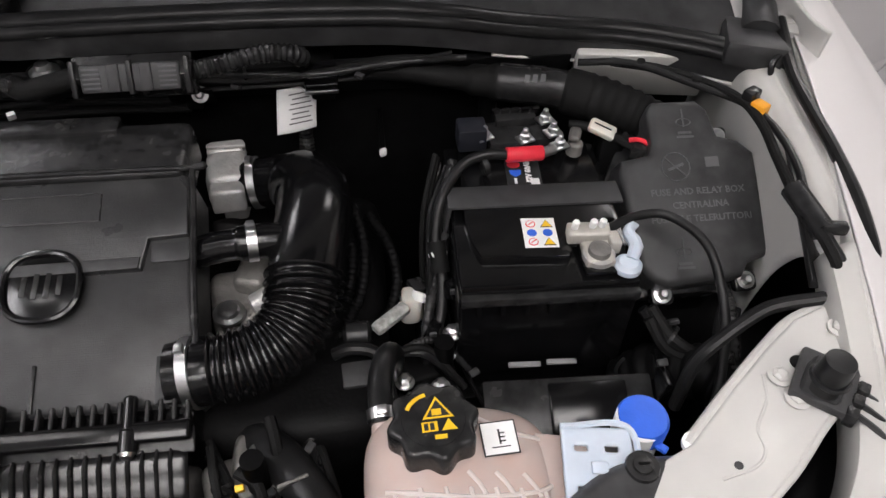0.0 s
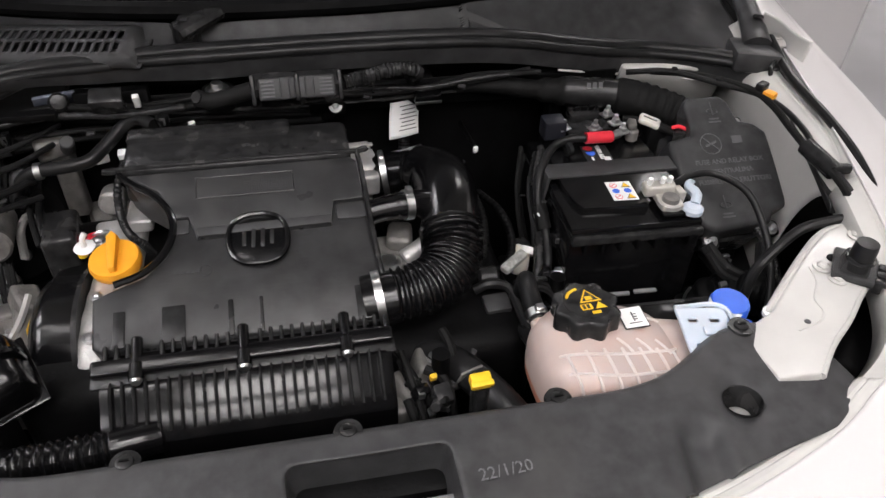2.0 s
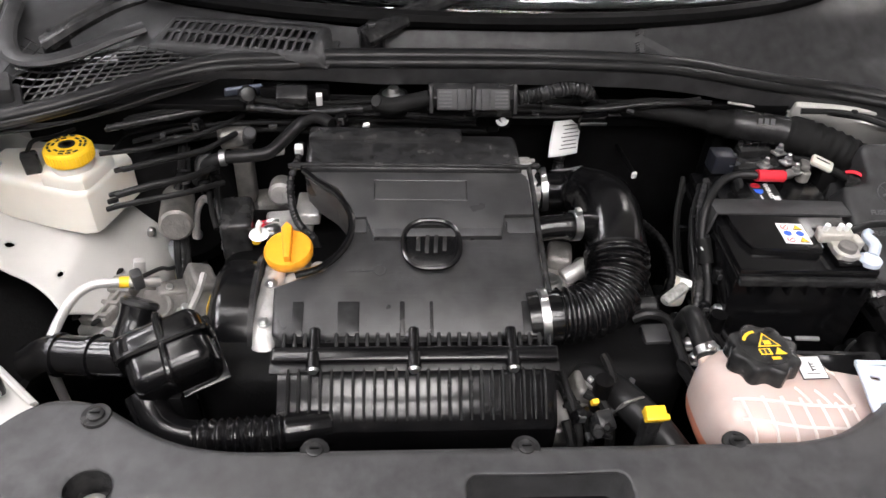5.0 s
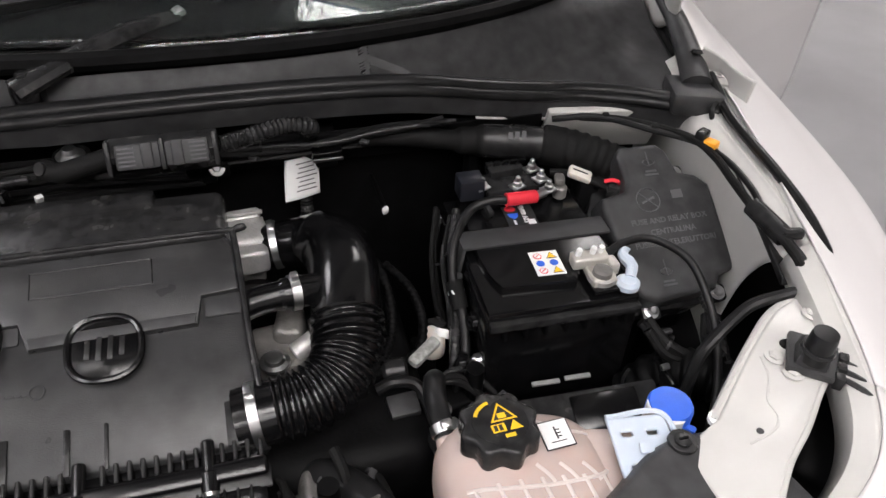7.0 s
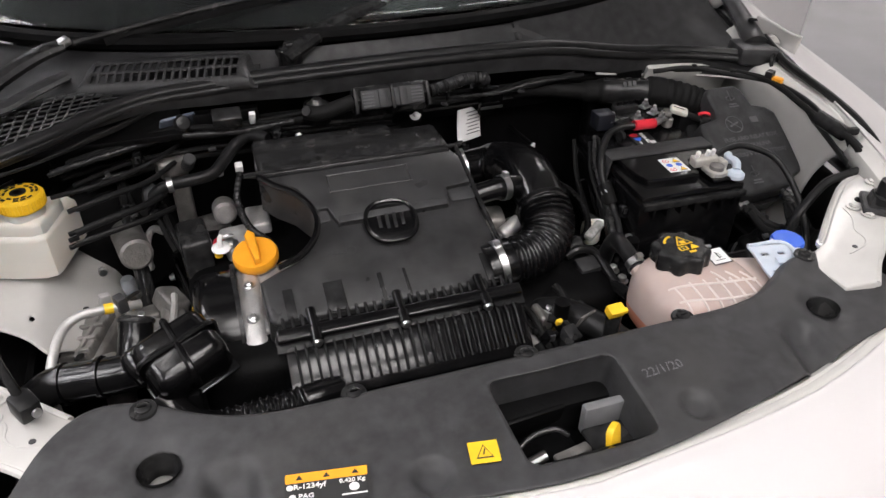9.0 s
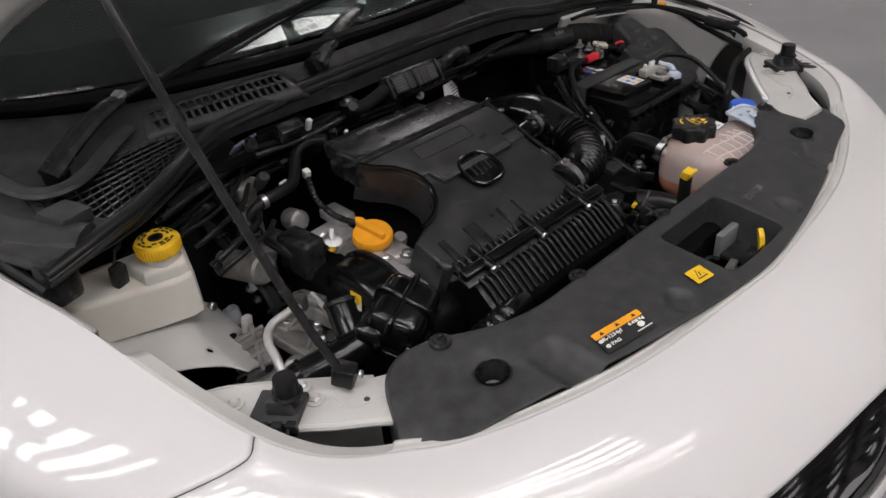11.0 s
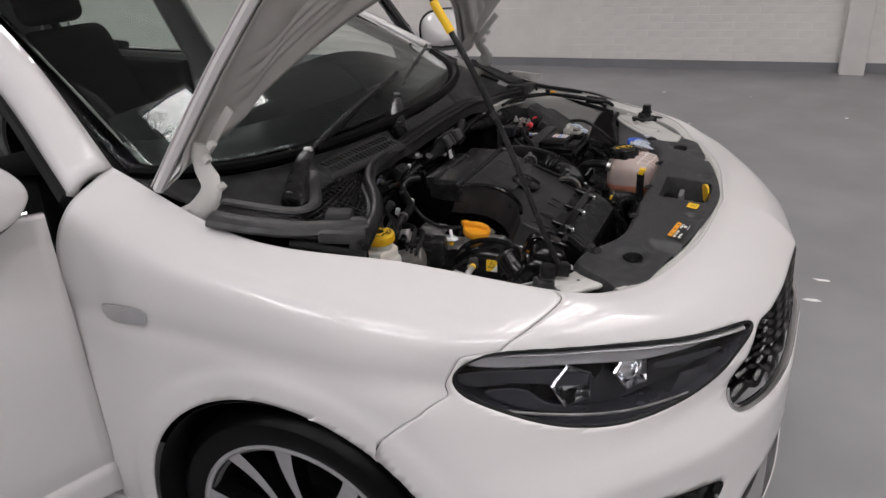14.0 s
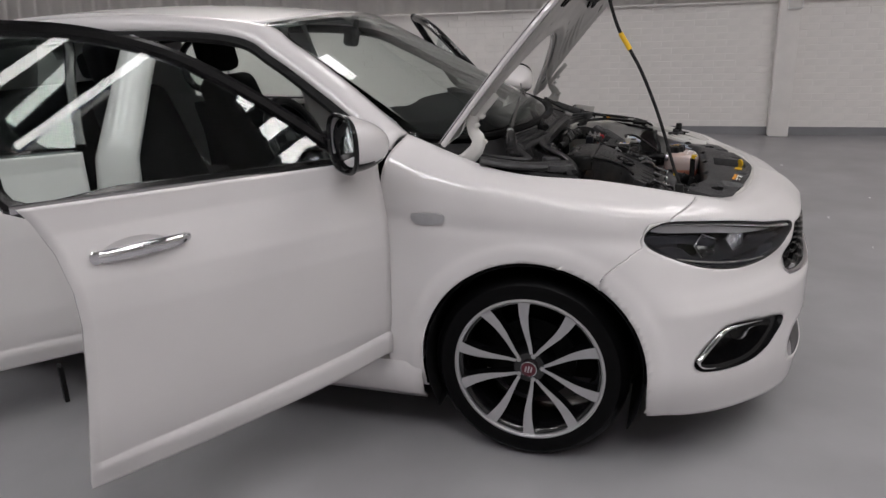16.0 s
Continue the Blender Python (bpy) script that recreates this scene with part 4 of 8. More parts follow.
screen = part("windscreen", sheet(ws, np.linspace(-1, 1, 40), np.linspace(0, 1, 24)), GLASS, car, "green tinted windscreen", 60, solid=0.005)
screen.visible_shadow = False
band = sheet(lambda u, v: ws(u, v) - np.array((0, -0.006, 0.008)), np.linspace(-1, 1, 40), np.linspace(0.0, 0.15, 6))
add(band, sheet(lambda u, v: ws(u, v) - np.array((0, -0.006, 0.008)), np.linspace(-1, 1, 40), np.linspace(0.95, 1.0, 3)))
part("ceramic_band", band, GLOSS, screen)
# bead added along the foot to hide the bright edge of the glass
part("glass_rim_cover", sweep(np.array([ws(u, 0) + np.array((0, -0.002, -0.001)) for u in np.linspace(-1, 1, 60)]), 0.009, 8), DARK, screen, "added near-black bead hiding the bright glass rim")


def roof(u, v):
    """From windscreen top back to the tailgate; u across."""
    y = (0.90 + 0.125 * u * u) * (1 - v) + 3.05 * v
    z = 1.432 - 0.034 * u * u + 0.058 * math.sin(math.pi * min(1, v * 1.25)) - 0.02 * v * v * 6 * max(0, v - 0.6)
    return np.array(((0.555 + 0.02 * math.sin(math.pi * v)) * u, y, z))


part("roof", sheet(roof, np.linspace(-1, 1, 30), np.linspace(0, 1, 40)), PAINT, car, "white painted roof", 60, solid=0.02)
for side in (-1, 1):
    def rail(s, w):
        """A-pillar and roof rail; w across its width."""
        pts = np.array([(-.76, .41, 1.047), (-.66, .66, 1.205), (-.595, .87, 1.325), (-.553, 1.04, 1.402), (-.575, 1.5, 1.445), (-.57, 2.1, 1.435), (-.52, 2.7, 1.38), (-.45, 3.05, 1.33)])
        low = np.array([(-.848, .445, 1.012), (-.735, .70, 1.155), (-.665, .92, 1.28), (-.622, 1.10, 1.355), (-.628, 1.5, 1.385), (-.628, 2.1, 1.375), (-.60, 2.7, 1.30), (-.55, 3.05, 1.25)])
        a, b = catmull(pts, s * 7), catmull(low, s * 7)
        mid = (a + b) / 2 + np.array((-0.016, -0.004, 0.016))
        return a * (1 - w) ** 2 + 2 * w * (1 - w) * (2 * mid - (a + b) / 2) + b * w * w
    bm = sheet(rail, np.linspace(0, 1, 60), np.linspace(0, 1, 8))
    bmesh.ops.recalc_face_normals(bm, faces=bm.faces)
    part("pillar_rail", bm if side < 0 else mirrored(bm), PAINT, car, "white windscreen pillar and roof rail", 60, solid=0.02)
    trim = np.array([rail(s, 1.0) + np.array((0.012, 0.006, -0.012)) for s in np.linspace(0, 0.85, 50)])
    tb = sweep(trim, 0.022, 8)
    part("door_seal", tb if side < 0 else mirrored(tb), RUBBER, car, "black rubber door seal")
    # middle pillar
    def post(a, z):
        x = float(np.interp(z, [0.25, 0.6, 0.95, 1.2, 1.4], [-.865, -.885, -.85, -.715, -.60]))
        half = float(np.interp(z, [0.25, 0.5, 0.95, 1.4], [0.13, 0.09, 0.075, 0.055]))
        return (x + 0.05 * (1 - math.cos(a * 1.3)), 1.515 + half * math.sin(a * 1.2), z)
    bm = sheet(post, np.linspace(-1.2, 1.2, 14), np.linspace(0.25, 1.40, 24))
    part("middle_pillar", bm if side < 0 else mirrored(bm), PAINT, car, "white painted middle door pillar", 60, solid=0.02)
    # sill
    prof = [(-.845, .17), (-.875, .20), (-.888, .27), (-.885, .305), (-.84, .325), (-.74, .33)]
    bm = sheet(lambda y, k: (prof[int(k)][0], y, prof[int(k)][1]), np.linspace(0.352, 2.28, 20), range(6))
    part("sill", bm if side < 0 else mirrored(bm), PAINT, car, "white painted door sill", 50, solid=0.01)
    # rear quarter
    def quarter(y, z):
        k = float(np.interp(y, [2.25, 2.9, 3.3, 3.45], [1, 0.99, 0.92, 0.80]))
        zz = min(z, 1.02)
        return (side_x(zz) * k + (0.62 * (z - 1.02) if z > 1.02 else 0), y + 0.0, z)
    arch2 = lambda c: math.hypot(c[1] - 2.638, c[2] - 0.335) < 0.36 or (abs(c[1] - 2.638) < 0.36 and c[2] < 0.33) or (c[1] < 2.36 and c[2] > 1.0 and c[2] < 1.28)  # noqa: E731
    bm = cut_sheet(quarter, lambda z: np.linspace(2.28, 3.45, 40), np.linspace(0.22, 1.36, 46), drop=arch2)
    part("rear_quarter", bm if side < 0 else mirrored(bm), PAINT, car, "white rear quarter panel", 50, solid=0.01)

back = sheet(lambda x, z: (x * float(np.interp(z, [0.25, 0.9, 1.02, 1.36], [1, 1, 0.98, 0.62])), 3.46 + 0.05 * (1 - x * x) - max(0, z - 0.95) * 1.0, z), np.linspace(-0.72, 0.72, 20), np.linspace(0.25, 1.36, 24))
part("tailgate", back, PAINT, car, "white tailgate", 50, solid=0.02)
# kept wide and low so the floor beneath stays dark
part("underbody", box((1.66, 1.9, 0.05), pose(0, 1.32, 0.175), 0.01), DARK, car)
# added block, cuts the light reaching the floor below the nose
part("front_shade_block", box((0.96, 1.06, 0.02), pose(0, -0.17, 0.190), 0.005), DARK, car, "dark block added under the engine to deepen the floor shade")
part("cabin_floor", box((1.50, 2.6, 0.05), pose(0, 2.0, 0.32), 0.01), FABRIC, car)
part("load_floor", box((1.3, 0.9, 0.3), pose(0, 2.95, 0.62), 0.02), FABRIC, car)

# ---- cabin contents ----
def dash_f(u, v):
    y = 0.33 + 0.12 * abs(u) ** 2 + v * 0.52
    z = 1.01 + 0.045 * math.sin(math.pi * min(1, v * 1.1)) - 0.5 * max(0, v - 0.85)
    return (0.70 * u, y, z + 0.03 * math.exp(-((u + 0.5) / 0.22) ** 2) * math.sin(math.pi * v) - 0.02 * u * u)


part("dashboard", sheet(dash_f, np.linspace(-1, 1, 40), np.linspace(0, 1, 24)), FABRIC, car, "black soft dashboard top", 50, solid=0.05)
part("dash_front", box((1.38, 0.12, 0.42), pose(0, 0.80, 0.77), 0.04), FABRIC, car)
part("bulkhead_trim", box((1.36, 0.05, 0.55), pose(0, 0.50, 0.62), 0.01), FABRIC, car)
sw = pose(-0.36, 1.02, 0.94, 65, 0, 0)
wheel_ring = sweep(np.array([sw @ Vector((0.185 * math.cos(a), 0.185 * math.sin(a), 0)) for a in np.linspace(0, 2 * math.pi, 48)]), 0.016, 10, cap=False)
steer = part("steering_wheel", wheel_ring, RUBBER, car, "black leather steering wheel")
part("spoke", box((0.34, 0.05, 0.02), sw @ pose(0, 0, -0.01), 0.008), PLASTIC, steer)
part("spoke", box((0.05, 0.17, 0.02), sw @ pose(0, -0.09, -0.01), 0.008), PLASTIC, steer)
part("horn_pad", lathe([(0.0, 0.03), (0.06, 0.025), (0.085, 0.0), (0.08, -0.03)], 28, sw), PLASTIC, steer)


def seat(x, y, label):
    st = part("front_seat", box((0.42, 0.42, 0.12), pose(x, y, 0.405), 0.02), PLASTIC, car, label)
    part("cushion", box((0.50, 0.50, 0.18), pose(x, y, 0.53, 6, 0, 0), 0.06, 4), FABRIC, st)
    part("backrest", box((0.48, 0.15, 0.62), pose(x, y + 0.33, 0.87, -20, 0, 0), 0.065, 4, taper=(0.82, 0.8)), FABRIC, st)
    part("headrest", box((0.27, 0.10, 0.19), pose(x, y + 0.47, 1.27, -12, 0, 0), 0.045, 4), FABRIC, st)
    for dx in (-0.06, 0.06):
        part("headrest_post", tube([(x + dx, y + 0.44, 1.14), (x + dx, y + 0.465, 1.22)], 0.006, 4, 8), ZINC, st)


seat(-0.36, 1.38, "black fabric driver seat with headrest")
seat(0.36, 1.38, "black fabric passenger seat with headrest")
bench = part("rear_bench", box((1.28, 0.50, 0.30), pose(0, 2.2, 0.495), 0.06, 4), FABRIC, car, "black fabric rear bench seat")
part("backrest", box((1.26, 0.15, 0.60), pose(0, 2.50, 0.86, -22, 0, 0), 0.06, 4), FABRIC, bench)
for x in (-0.4, 0.4):
    part("headrest", box((0.25, 0.09, 0.14), pose(x, 2.63, 1.22, -15, 0, 0), 0.04, 4), FABRIC, bench)
part("rear_view_mirror", box((0.15, 0.035, 0.075), pose(0, 0.93, 1.33, 10, 0, 40), 0.018, 4), PLASTIC, car, "dark interior mirror under the roof edge")
part("mirror_stem", tube([(0, 0.90, 1.40), (0, 0.91, 1.36), (0, 0.925, 1.335)], 0.012, 8, 10), PLASTIC, car)
part("headliner", sheet(lambda u, v: roof(u, v) - np.array((0, 0, 0.035)), np.linspace(-0.97, 0.97, 12), np.linspace(0.02, 0.95, 12)), SKIRT_M, car, "grey headliner", 50)

# ---- bonnet ----
HOOD_O, HOOD_D, HOOD_N = np.array((0, 0.302, 1.018)), np.array((0, -0.663, 0.748)), np.array((0, 0.748, 0.663))


def hood_edge(s):
    return float(np.interp(s, [0, 0.3, 0.6, 0.8, 0.95], [0.776, 0.768, 0.752, 0.715, 0.64]))


def hood(drop, inset=0.0, s_in=0.0):
    def f(u, v):
        rear = 0.37 * (1 - abs(u) ** 1.8) + s_in
        front = 0.93 + 0.13 * (1 - u * u) - s_in
        s = rear + (front - rear) * v
        w = hood_edge(s * 0.95 / front) - inset
        p = HOOD_O + HOOD_D * s + HOOD_N * (0.055 * (1 - u * u) + 0.02 * math.sin(math.pi * v) - drop)
        p[0] = w * u
        return p
    return f


bonnet = part("bonnet", sheet(hood(0.0), np.linspace(-1, 1, 60), np.linspace(0, 1, 50)), PAINT, car, "white painted bonnet propped open", 60, solid=0.002)


def rib(u, v):
    f = hood(0.022, 0.012, 0.012)(u, v)
    # stamped ribs near the rear corners, rolled border, stiffening ridge
    k = math.exp(-((abs(u) - 0.70) / 0.15) ** 4) * math.exp(-((v - 0.20) / 0.085) ** 4)
    wave = 0.010 * max(-0.3, math.sin((v + 0.10 * abs(u)) * 112)) * k
    dip = 0.010 * math.exp(-((abs(u) - 0.93) / 0.04) ** 2) - 0.010 * math.exp(-((abs(u) - 0.83) / 0.05) ** 2)
    ridge = -0.012 * math.exp(-((v - 0.055) / 0.03) ** 2)
    return f + HOOD_N * (wave + dip + ridge)


HOLES = []
for s in (-1, 1):
    HOLES.append(smooth_loop([(s * 0.80, 0.47), (s * 0.84, 0.46), (s * 0.845, 0.485), (s * 0.805, 0.495)], 16))
    for u0, v0 in ((0.30, 0.12), (0.45, 0.12), (0.62, 0.60), (0.70, 0.52), (0.66, 0.72)):
        HOLES.append(smooth_loop([(s * (u0 - 0.018), v0), (s * u0, v0 - 0.012), (s * (u0 + 0.018), v0), (s * u0, v0 + 0.012)], 12))
inner = cut_sheet(rib, lambda v: np.linspace(-1, 1, 130), np.linspace(0, 1, 130), HOLES)
part("inner_frame", inner, INNER_WHITE, bonnet, "white stamped inner bonnet frame", 50, solid=0.0015)
rim = np.array([hood(0.012, 0.004, 0.004)(u, v) for u, v in [(a, 0) for a in np.linspace(-1, 1, 50)] + [(1, b) for b in np.linspace(0.03, 1, 40)] + [(a, 1) for a in np.linspace(0.96, -1, 40)] + [(-1, b) for b in np.linspace(0.97, 0, 40)]])
part("hem", sweep(rim, 0.010, 6, cap=False), PAINT, bonnet, "folded white bonnet edge")
PAD = []
for k in range(96):
    a = 2 * math.pi * k / 96
    jag = 1.0 + 0.05 * math.copysign(1, math.sin(a * 17)) * (0.6 + 0.4 * math.sin(a * 5))
    PAD.append((0.66 * jag * math.copysign(abs(math.cos(a)) ** 0.7, math.cos(a)), 0.58 + 0.30 * jag * math.copysign(abs(math.sin(a)) ** 0.7, math.sin(a))))
pad = cut_sheet(hood(0.0300, 0.0, 0.0), lambda v: np.linspace(-0.76, 0.76, 120), np.linspace(0.2, 0.95, 80), keep=PAD)
part("insulation_pad", pad, TAPE, bonnet, "black sound insulation pad with jagged edge", 50, solid=0.006)
for side in (-1, 1):
    arm = tube([(side * .757, .285, .945), (side * .757, .235, .958), (side * .755, .205, .978), (side * .750, .182, 1.008), (side * .745, .184, 1.035), (side * .738, .205, 1.062), (side * .735, .200, 1.10)], [.020, .020, .021, .021, .020, .019, .018, .016, .015, .014], 10, 12, flat=(0.42, 1.15))
    hg = part("bonnet_hinge", arm, INNER_WHITE, car, "white painted bonnet hinge arm")
    part("bolt", lathe([(0, .006), (.007, .005), (.008, 0)], 6, pose(side * .742, .182, 1.012, 0, side * -90, 0)), ZINC, hg, smooth=0)
    for y_, z_ in ((.163, 1.020), (.186, 1.072), (.168, 1.10)):
        part("hinge_lug", box((.016, .016, .014), pose(side * .742, y_, z_, -42, 0, 0), .003), INNER_WHITE, hg)
    part("hinge_leaf", box((.010, .020, .13), pose(side * .722, .170, 1.115, 41, 0, 0), .004), INNER_WHITE, hg)

rod = thing("prop_rod", (-.526, -.434, .83), "thin black bonnet prop rod with rubber foot", "prop rod")
ROD = spline([(-.526, -.434, .832), (-.548, -.402, .92), (-.578, -.350, 1.08), (-.596, -.296, 1.21), (-.600, -.255, 1.285), (-.600, -.212, 1.365), (-.606, -.158, 1.545)], 60)
part("rod", sweep(ROD, 0.0052, 12), PLASTIC, rod)
part("sleeve", sweep(ROD[39:47], 0.0075, 12), YELLOW, rod, "yellow plastic grip sleeve")
part("foot", box((.023, .027, .026), Matrix.Translation((-.526, -.434, .836)) @ pose(0, 0, 0, 12, 0, 35), .004), RUBBER, rod, "black rubber foot block")
part("foot_bolt", lathe([(0, .003), (.005, .003), (.005, 0)], 12, pose(-.514, -.447, .836, 90, 0, 35)), ZINC, rod)

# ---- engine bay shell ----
shell = part("firewall", box((1.40, 0.02, 0.62), pose(0, 0.135, 0.60), 0.005), DARK, car, "near-black bulkhead")
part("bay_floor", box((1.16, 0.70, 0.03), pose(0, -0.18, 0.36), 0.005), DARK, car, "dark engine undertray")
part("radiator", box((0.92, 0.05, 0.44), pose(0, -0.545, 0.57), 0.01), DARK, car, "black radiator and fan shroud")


def wing_inner(side):
    """Painted inner wing with the strut tower's shelf."""
    def f(y, k):
        edge = catmull(np.array(L0)[4:8], float(np.interp(y, [-.473, -.2, .1, .41], [0, 1, 2, 3])))
        shelf_z = float(np.interp(y, [-.32, -.24, -.1, .12], [.735, .748, .757, .775]))
        pts = [(edge[0] + .004, edge[2] - .004), (edge[0] + .014, edge[2] - .018), (edge[0] + .018, edge[2] - .06), (edge[0] + .028, shelf_z + .035),
               (edge[0] + .05, shelf_z + .012), (edge[0] + .08, shelf_z), (-.60, shelf_z - .004), (-.573, shelf_z - .008), (-.552, shelf_z - .020), (-.515, shelf_z - .055), (-.480, shelf_z - .095), (-.470, shelf_z - .15), (-.468, .42)]
        x, z = catmull(np.array(pts), k)
        return (x, y, z)
    bm = cut_sheet(f, lambda k: np.linspace(float(np.interp(k, [0, 4, 5, 6, 7, 8, 9, 10, 12], [-.22, -.155, -.168, -.190, -.210, -.228, -.195, -.125, -.10])), .13, 60), np.linspace(0, 12, 120), [[(y_ + .006 * math.cos(a), k_ + .16 * math.sin(a)) for a in np.linspace(0, 6.283, 14, endpoint=False)] for y_, k_ in ((-.117, 5.0), (-.166, 7.0))])
    return bm if side < 0 else mirrored(bm)


part("inner_wing", wing_inner(-1), INNER_WHITE, car, "white painted inner wing and strut tower", 45, solid=0.002, offset=1)


def seal_line(y):
    return float(np.interp(y, [-.345, -.313, -.235, -.162, -.035, .1], [.705, .713, .721, .726, .734, .752]))


def left_wing(y, k):
    edge = catmull(np.array(L0)[4:8], float(np.interp(y, [-.473, -.2, .1, .41], [0, 1, 2, 3])))
    sx, zs = seal_line(y), edge[2] - .012 - .012 * max(0, (-.2 - y) / .1)
    pts = [(sx + .010, zs - .10), (sx + .008, zs - .02), (sx + .004, zs - .002), (sx - .006, zs), (sx - .012, zs + .002), (sx - .017, zs - .002), (sx - .028, zs - .008), (sx - .040, zs - .024), (sx - .043, zs - .06), (sx - .043, zs - .13), (sx - .043, .60), (sx - .05, .45)]
    x, z = catmull(np.array(pts), k)
    return (x, y, z)


part("inner_wing", cut_sheet(left_wing, lambda k: np.linspace(float(np.interp(k, [0, 2, 5, 7, 10], [-.19, -.20, -.315, -.26, -.19])), .13, 40), np.linspace(0, 10, 60)), INNER_WHITE, car, "white painted inner wing", 45, solid=0.002, offset=-1)
part("wing_flange", sheet(lambda y, k: tuple(catmull(np.array(L0)[4:8], float(np.interp(y, [-.473, -.2, .1, .41], [0, 1, 2, 3]))) * np.array((-1, 1, 1)) + np.array((-.003 * k, 0, -.004 - .022 * k))), np.linspace(-.45, .3, 40), (0, 1)), INNER_WHITE, car, "white painted wing flange", solid=.002)
for side in (-1, 1):
    def inner_lip(t, k):
        p = catmull(np.array(L0), t)
        d = np.array((0, -.2, 0)) - np.array((p[0], p[1], 0))
        d /= np.linalg.norm(d)
        return tuple((p + d * (0, .006, .022, .030)[int(k)] - np.array((0, 0, (.003, .007, .014, .04)[int(k)]))) * np.array((-side, 1, 1)))
    part("corner_flange", sheet(inner_lip, np.linspace(3.2, 4.75, 40), range(4)), INNER_WHITE, car, "white painted wing corner flange", 40, solid=.002)
HB = frame_of((.770, .045, .925), (-.35, 1, .15), (0, -.2, 1))
hinge_plate = cut_sheet(lambda u, v: HB @ Vector((u, v, .004 * math.sin(u * 60))), lambda v: np.linspace(-.05, .05, 24), np.linspace(-.03, .035, 18), [smooth_loop([(-.020, 0), (-.004, -.012), (.014, -.004), (.012, .012), (-.008, .014)], 20)])
part("hinge_plate", hinge_plate, INNER_WHITE, car, "white hinge plate with oval hole", solid=.004)
for x_, y_, z_ in ((.770, .060, .945), (.778, .090, .952)):
    part("hinge_bolt", lathe([(0, .007), (.006, .006), (.008, .002), (.013, .001), (.013, 0)], 20, pose(x_, y_, z_ - .012)), INNER_WHITE, car)
part("hinge_foot", box((.05, .09, .012), pose(.774, .078, .930, 8, 6, -14), .004), INNER_WHITE, car, "white hinge foot on the wing")
part("wing_brace", box((.18, .012, .09), pose(.60, .075, .855, 25, 0, -8), .004), INNER_WHITE, car, "white painted cross brace")


def bracket_z(side, x):
    return .833 + .09 * (abs(x) - .5) if side > 0 else .813 + .07 * (abs(x) - .5)


def front_bracket(side):
    out = [(.440, -.462), (.493, -.440), (.545, -.395), (.593, -.356), (.630, -.330), (.669, -.317), (.700, -.325), (.708, -.345), (.706, -.392), (.680, -.402), (.658, -.402), (.630, -.422), (.606, -.439), (.568, -.472), (.530, -.500), (.495, -.535), (.45, -.53)]
    bm = extrude(out, .012, pose(0, 0, -.012), .0035, 3)
    rim_ = spline([(x, y, -.004) for x, y in out[1:6]], 40)
    add(bm, sweep(rim_ + np.array((-.002, .002, -.004)), .006, 8), sweep(spline([(x, y, -.005) for x, y in out[9:16]], 30), .005, 8))
    wall = sheet(lambda t, z: (*spline([(x, y) for x, y in out[1:6]], 30)[int(t)][:2], z), range(30), (-.005, -.17))
    add(bm, wall)
    for v in bm.verts:
        v.co.z += bracket_z(side, v.co.x)
    if side < 0:
        mirrored(bm)
    return bm


def bolt(r=.008, h=.006, m=Matrix(), washer=1.7):
    return add(lathe([(0, h + .002), (r * .6, h + .002), (r, h), (r, .0015)], 6, m), lathe([(r * washer, 0), (r * washer, .0015), (r * .9, .002)], 20, m))


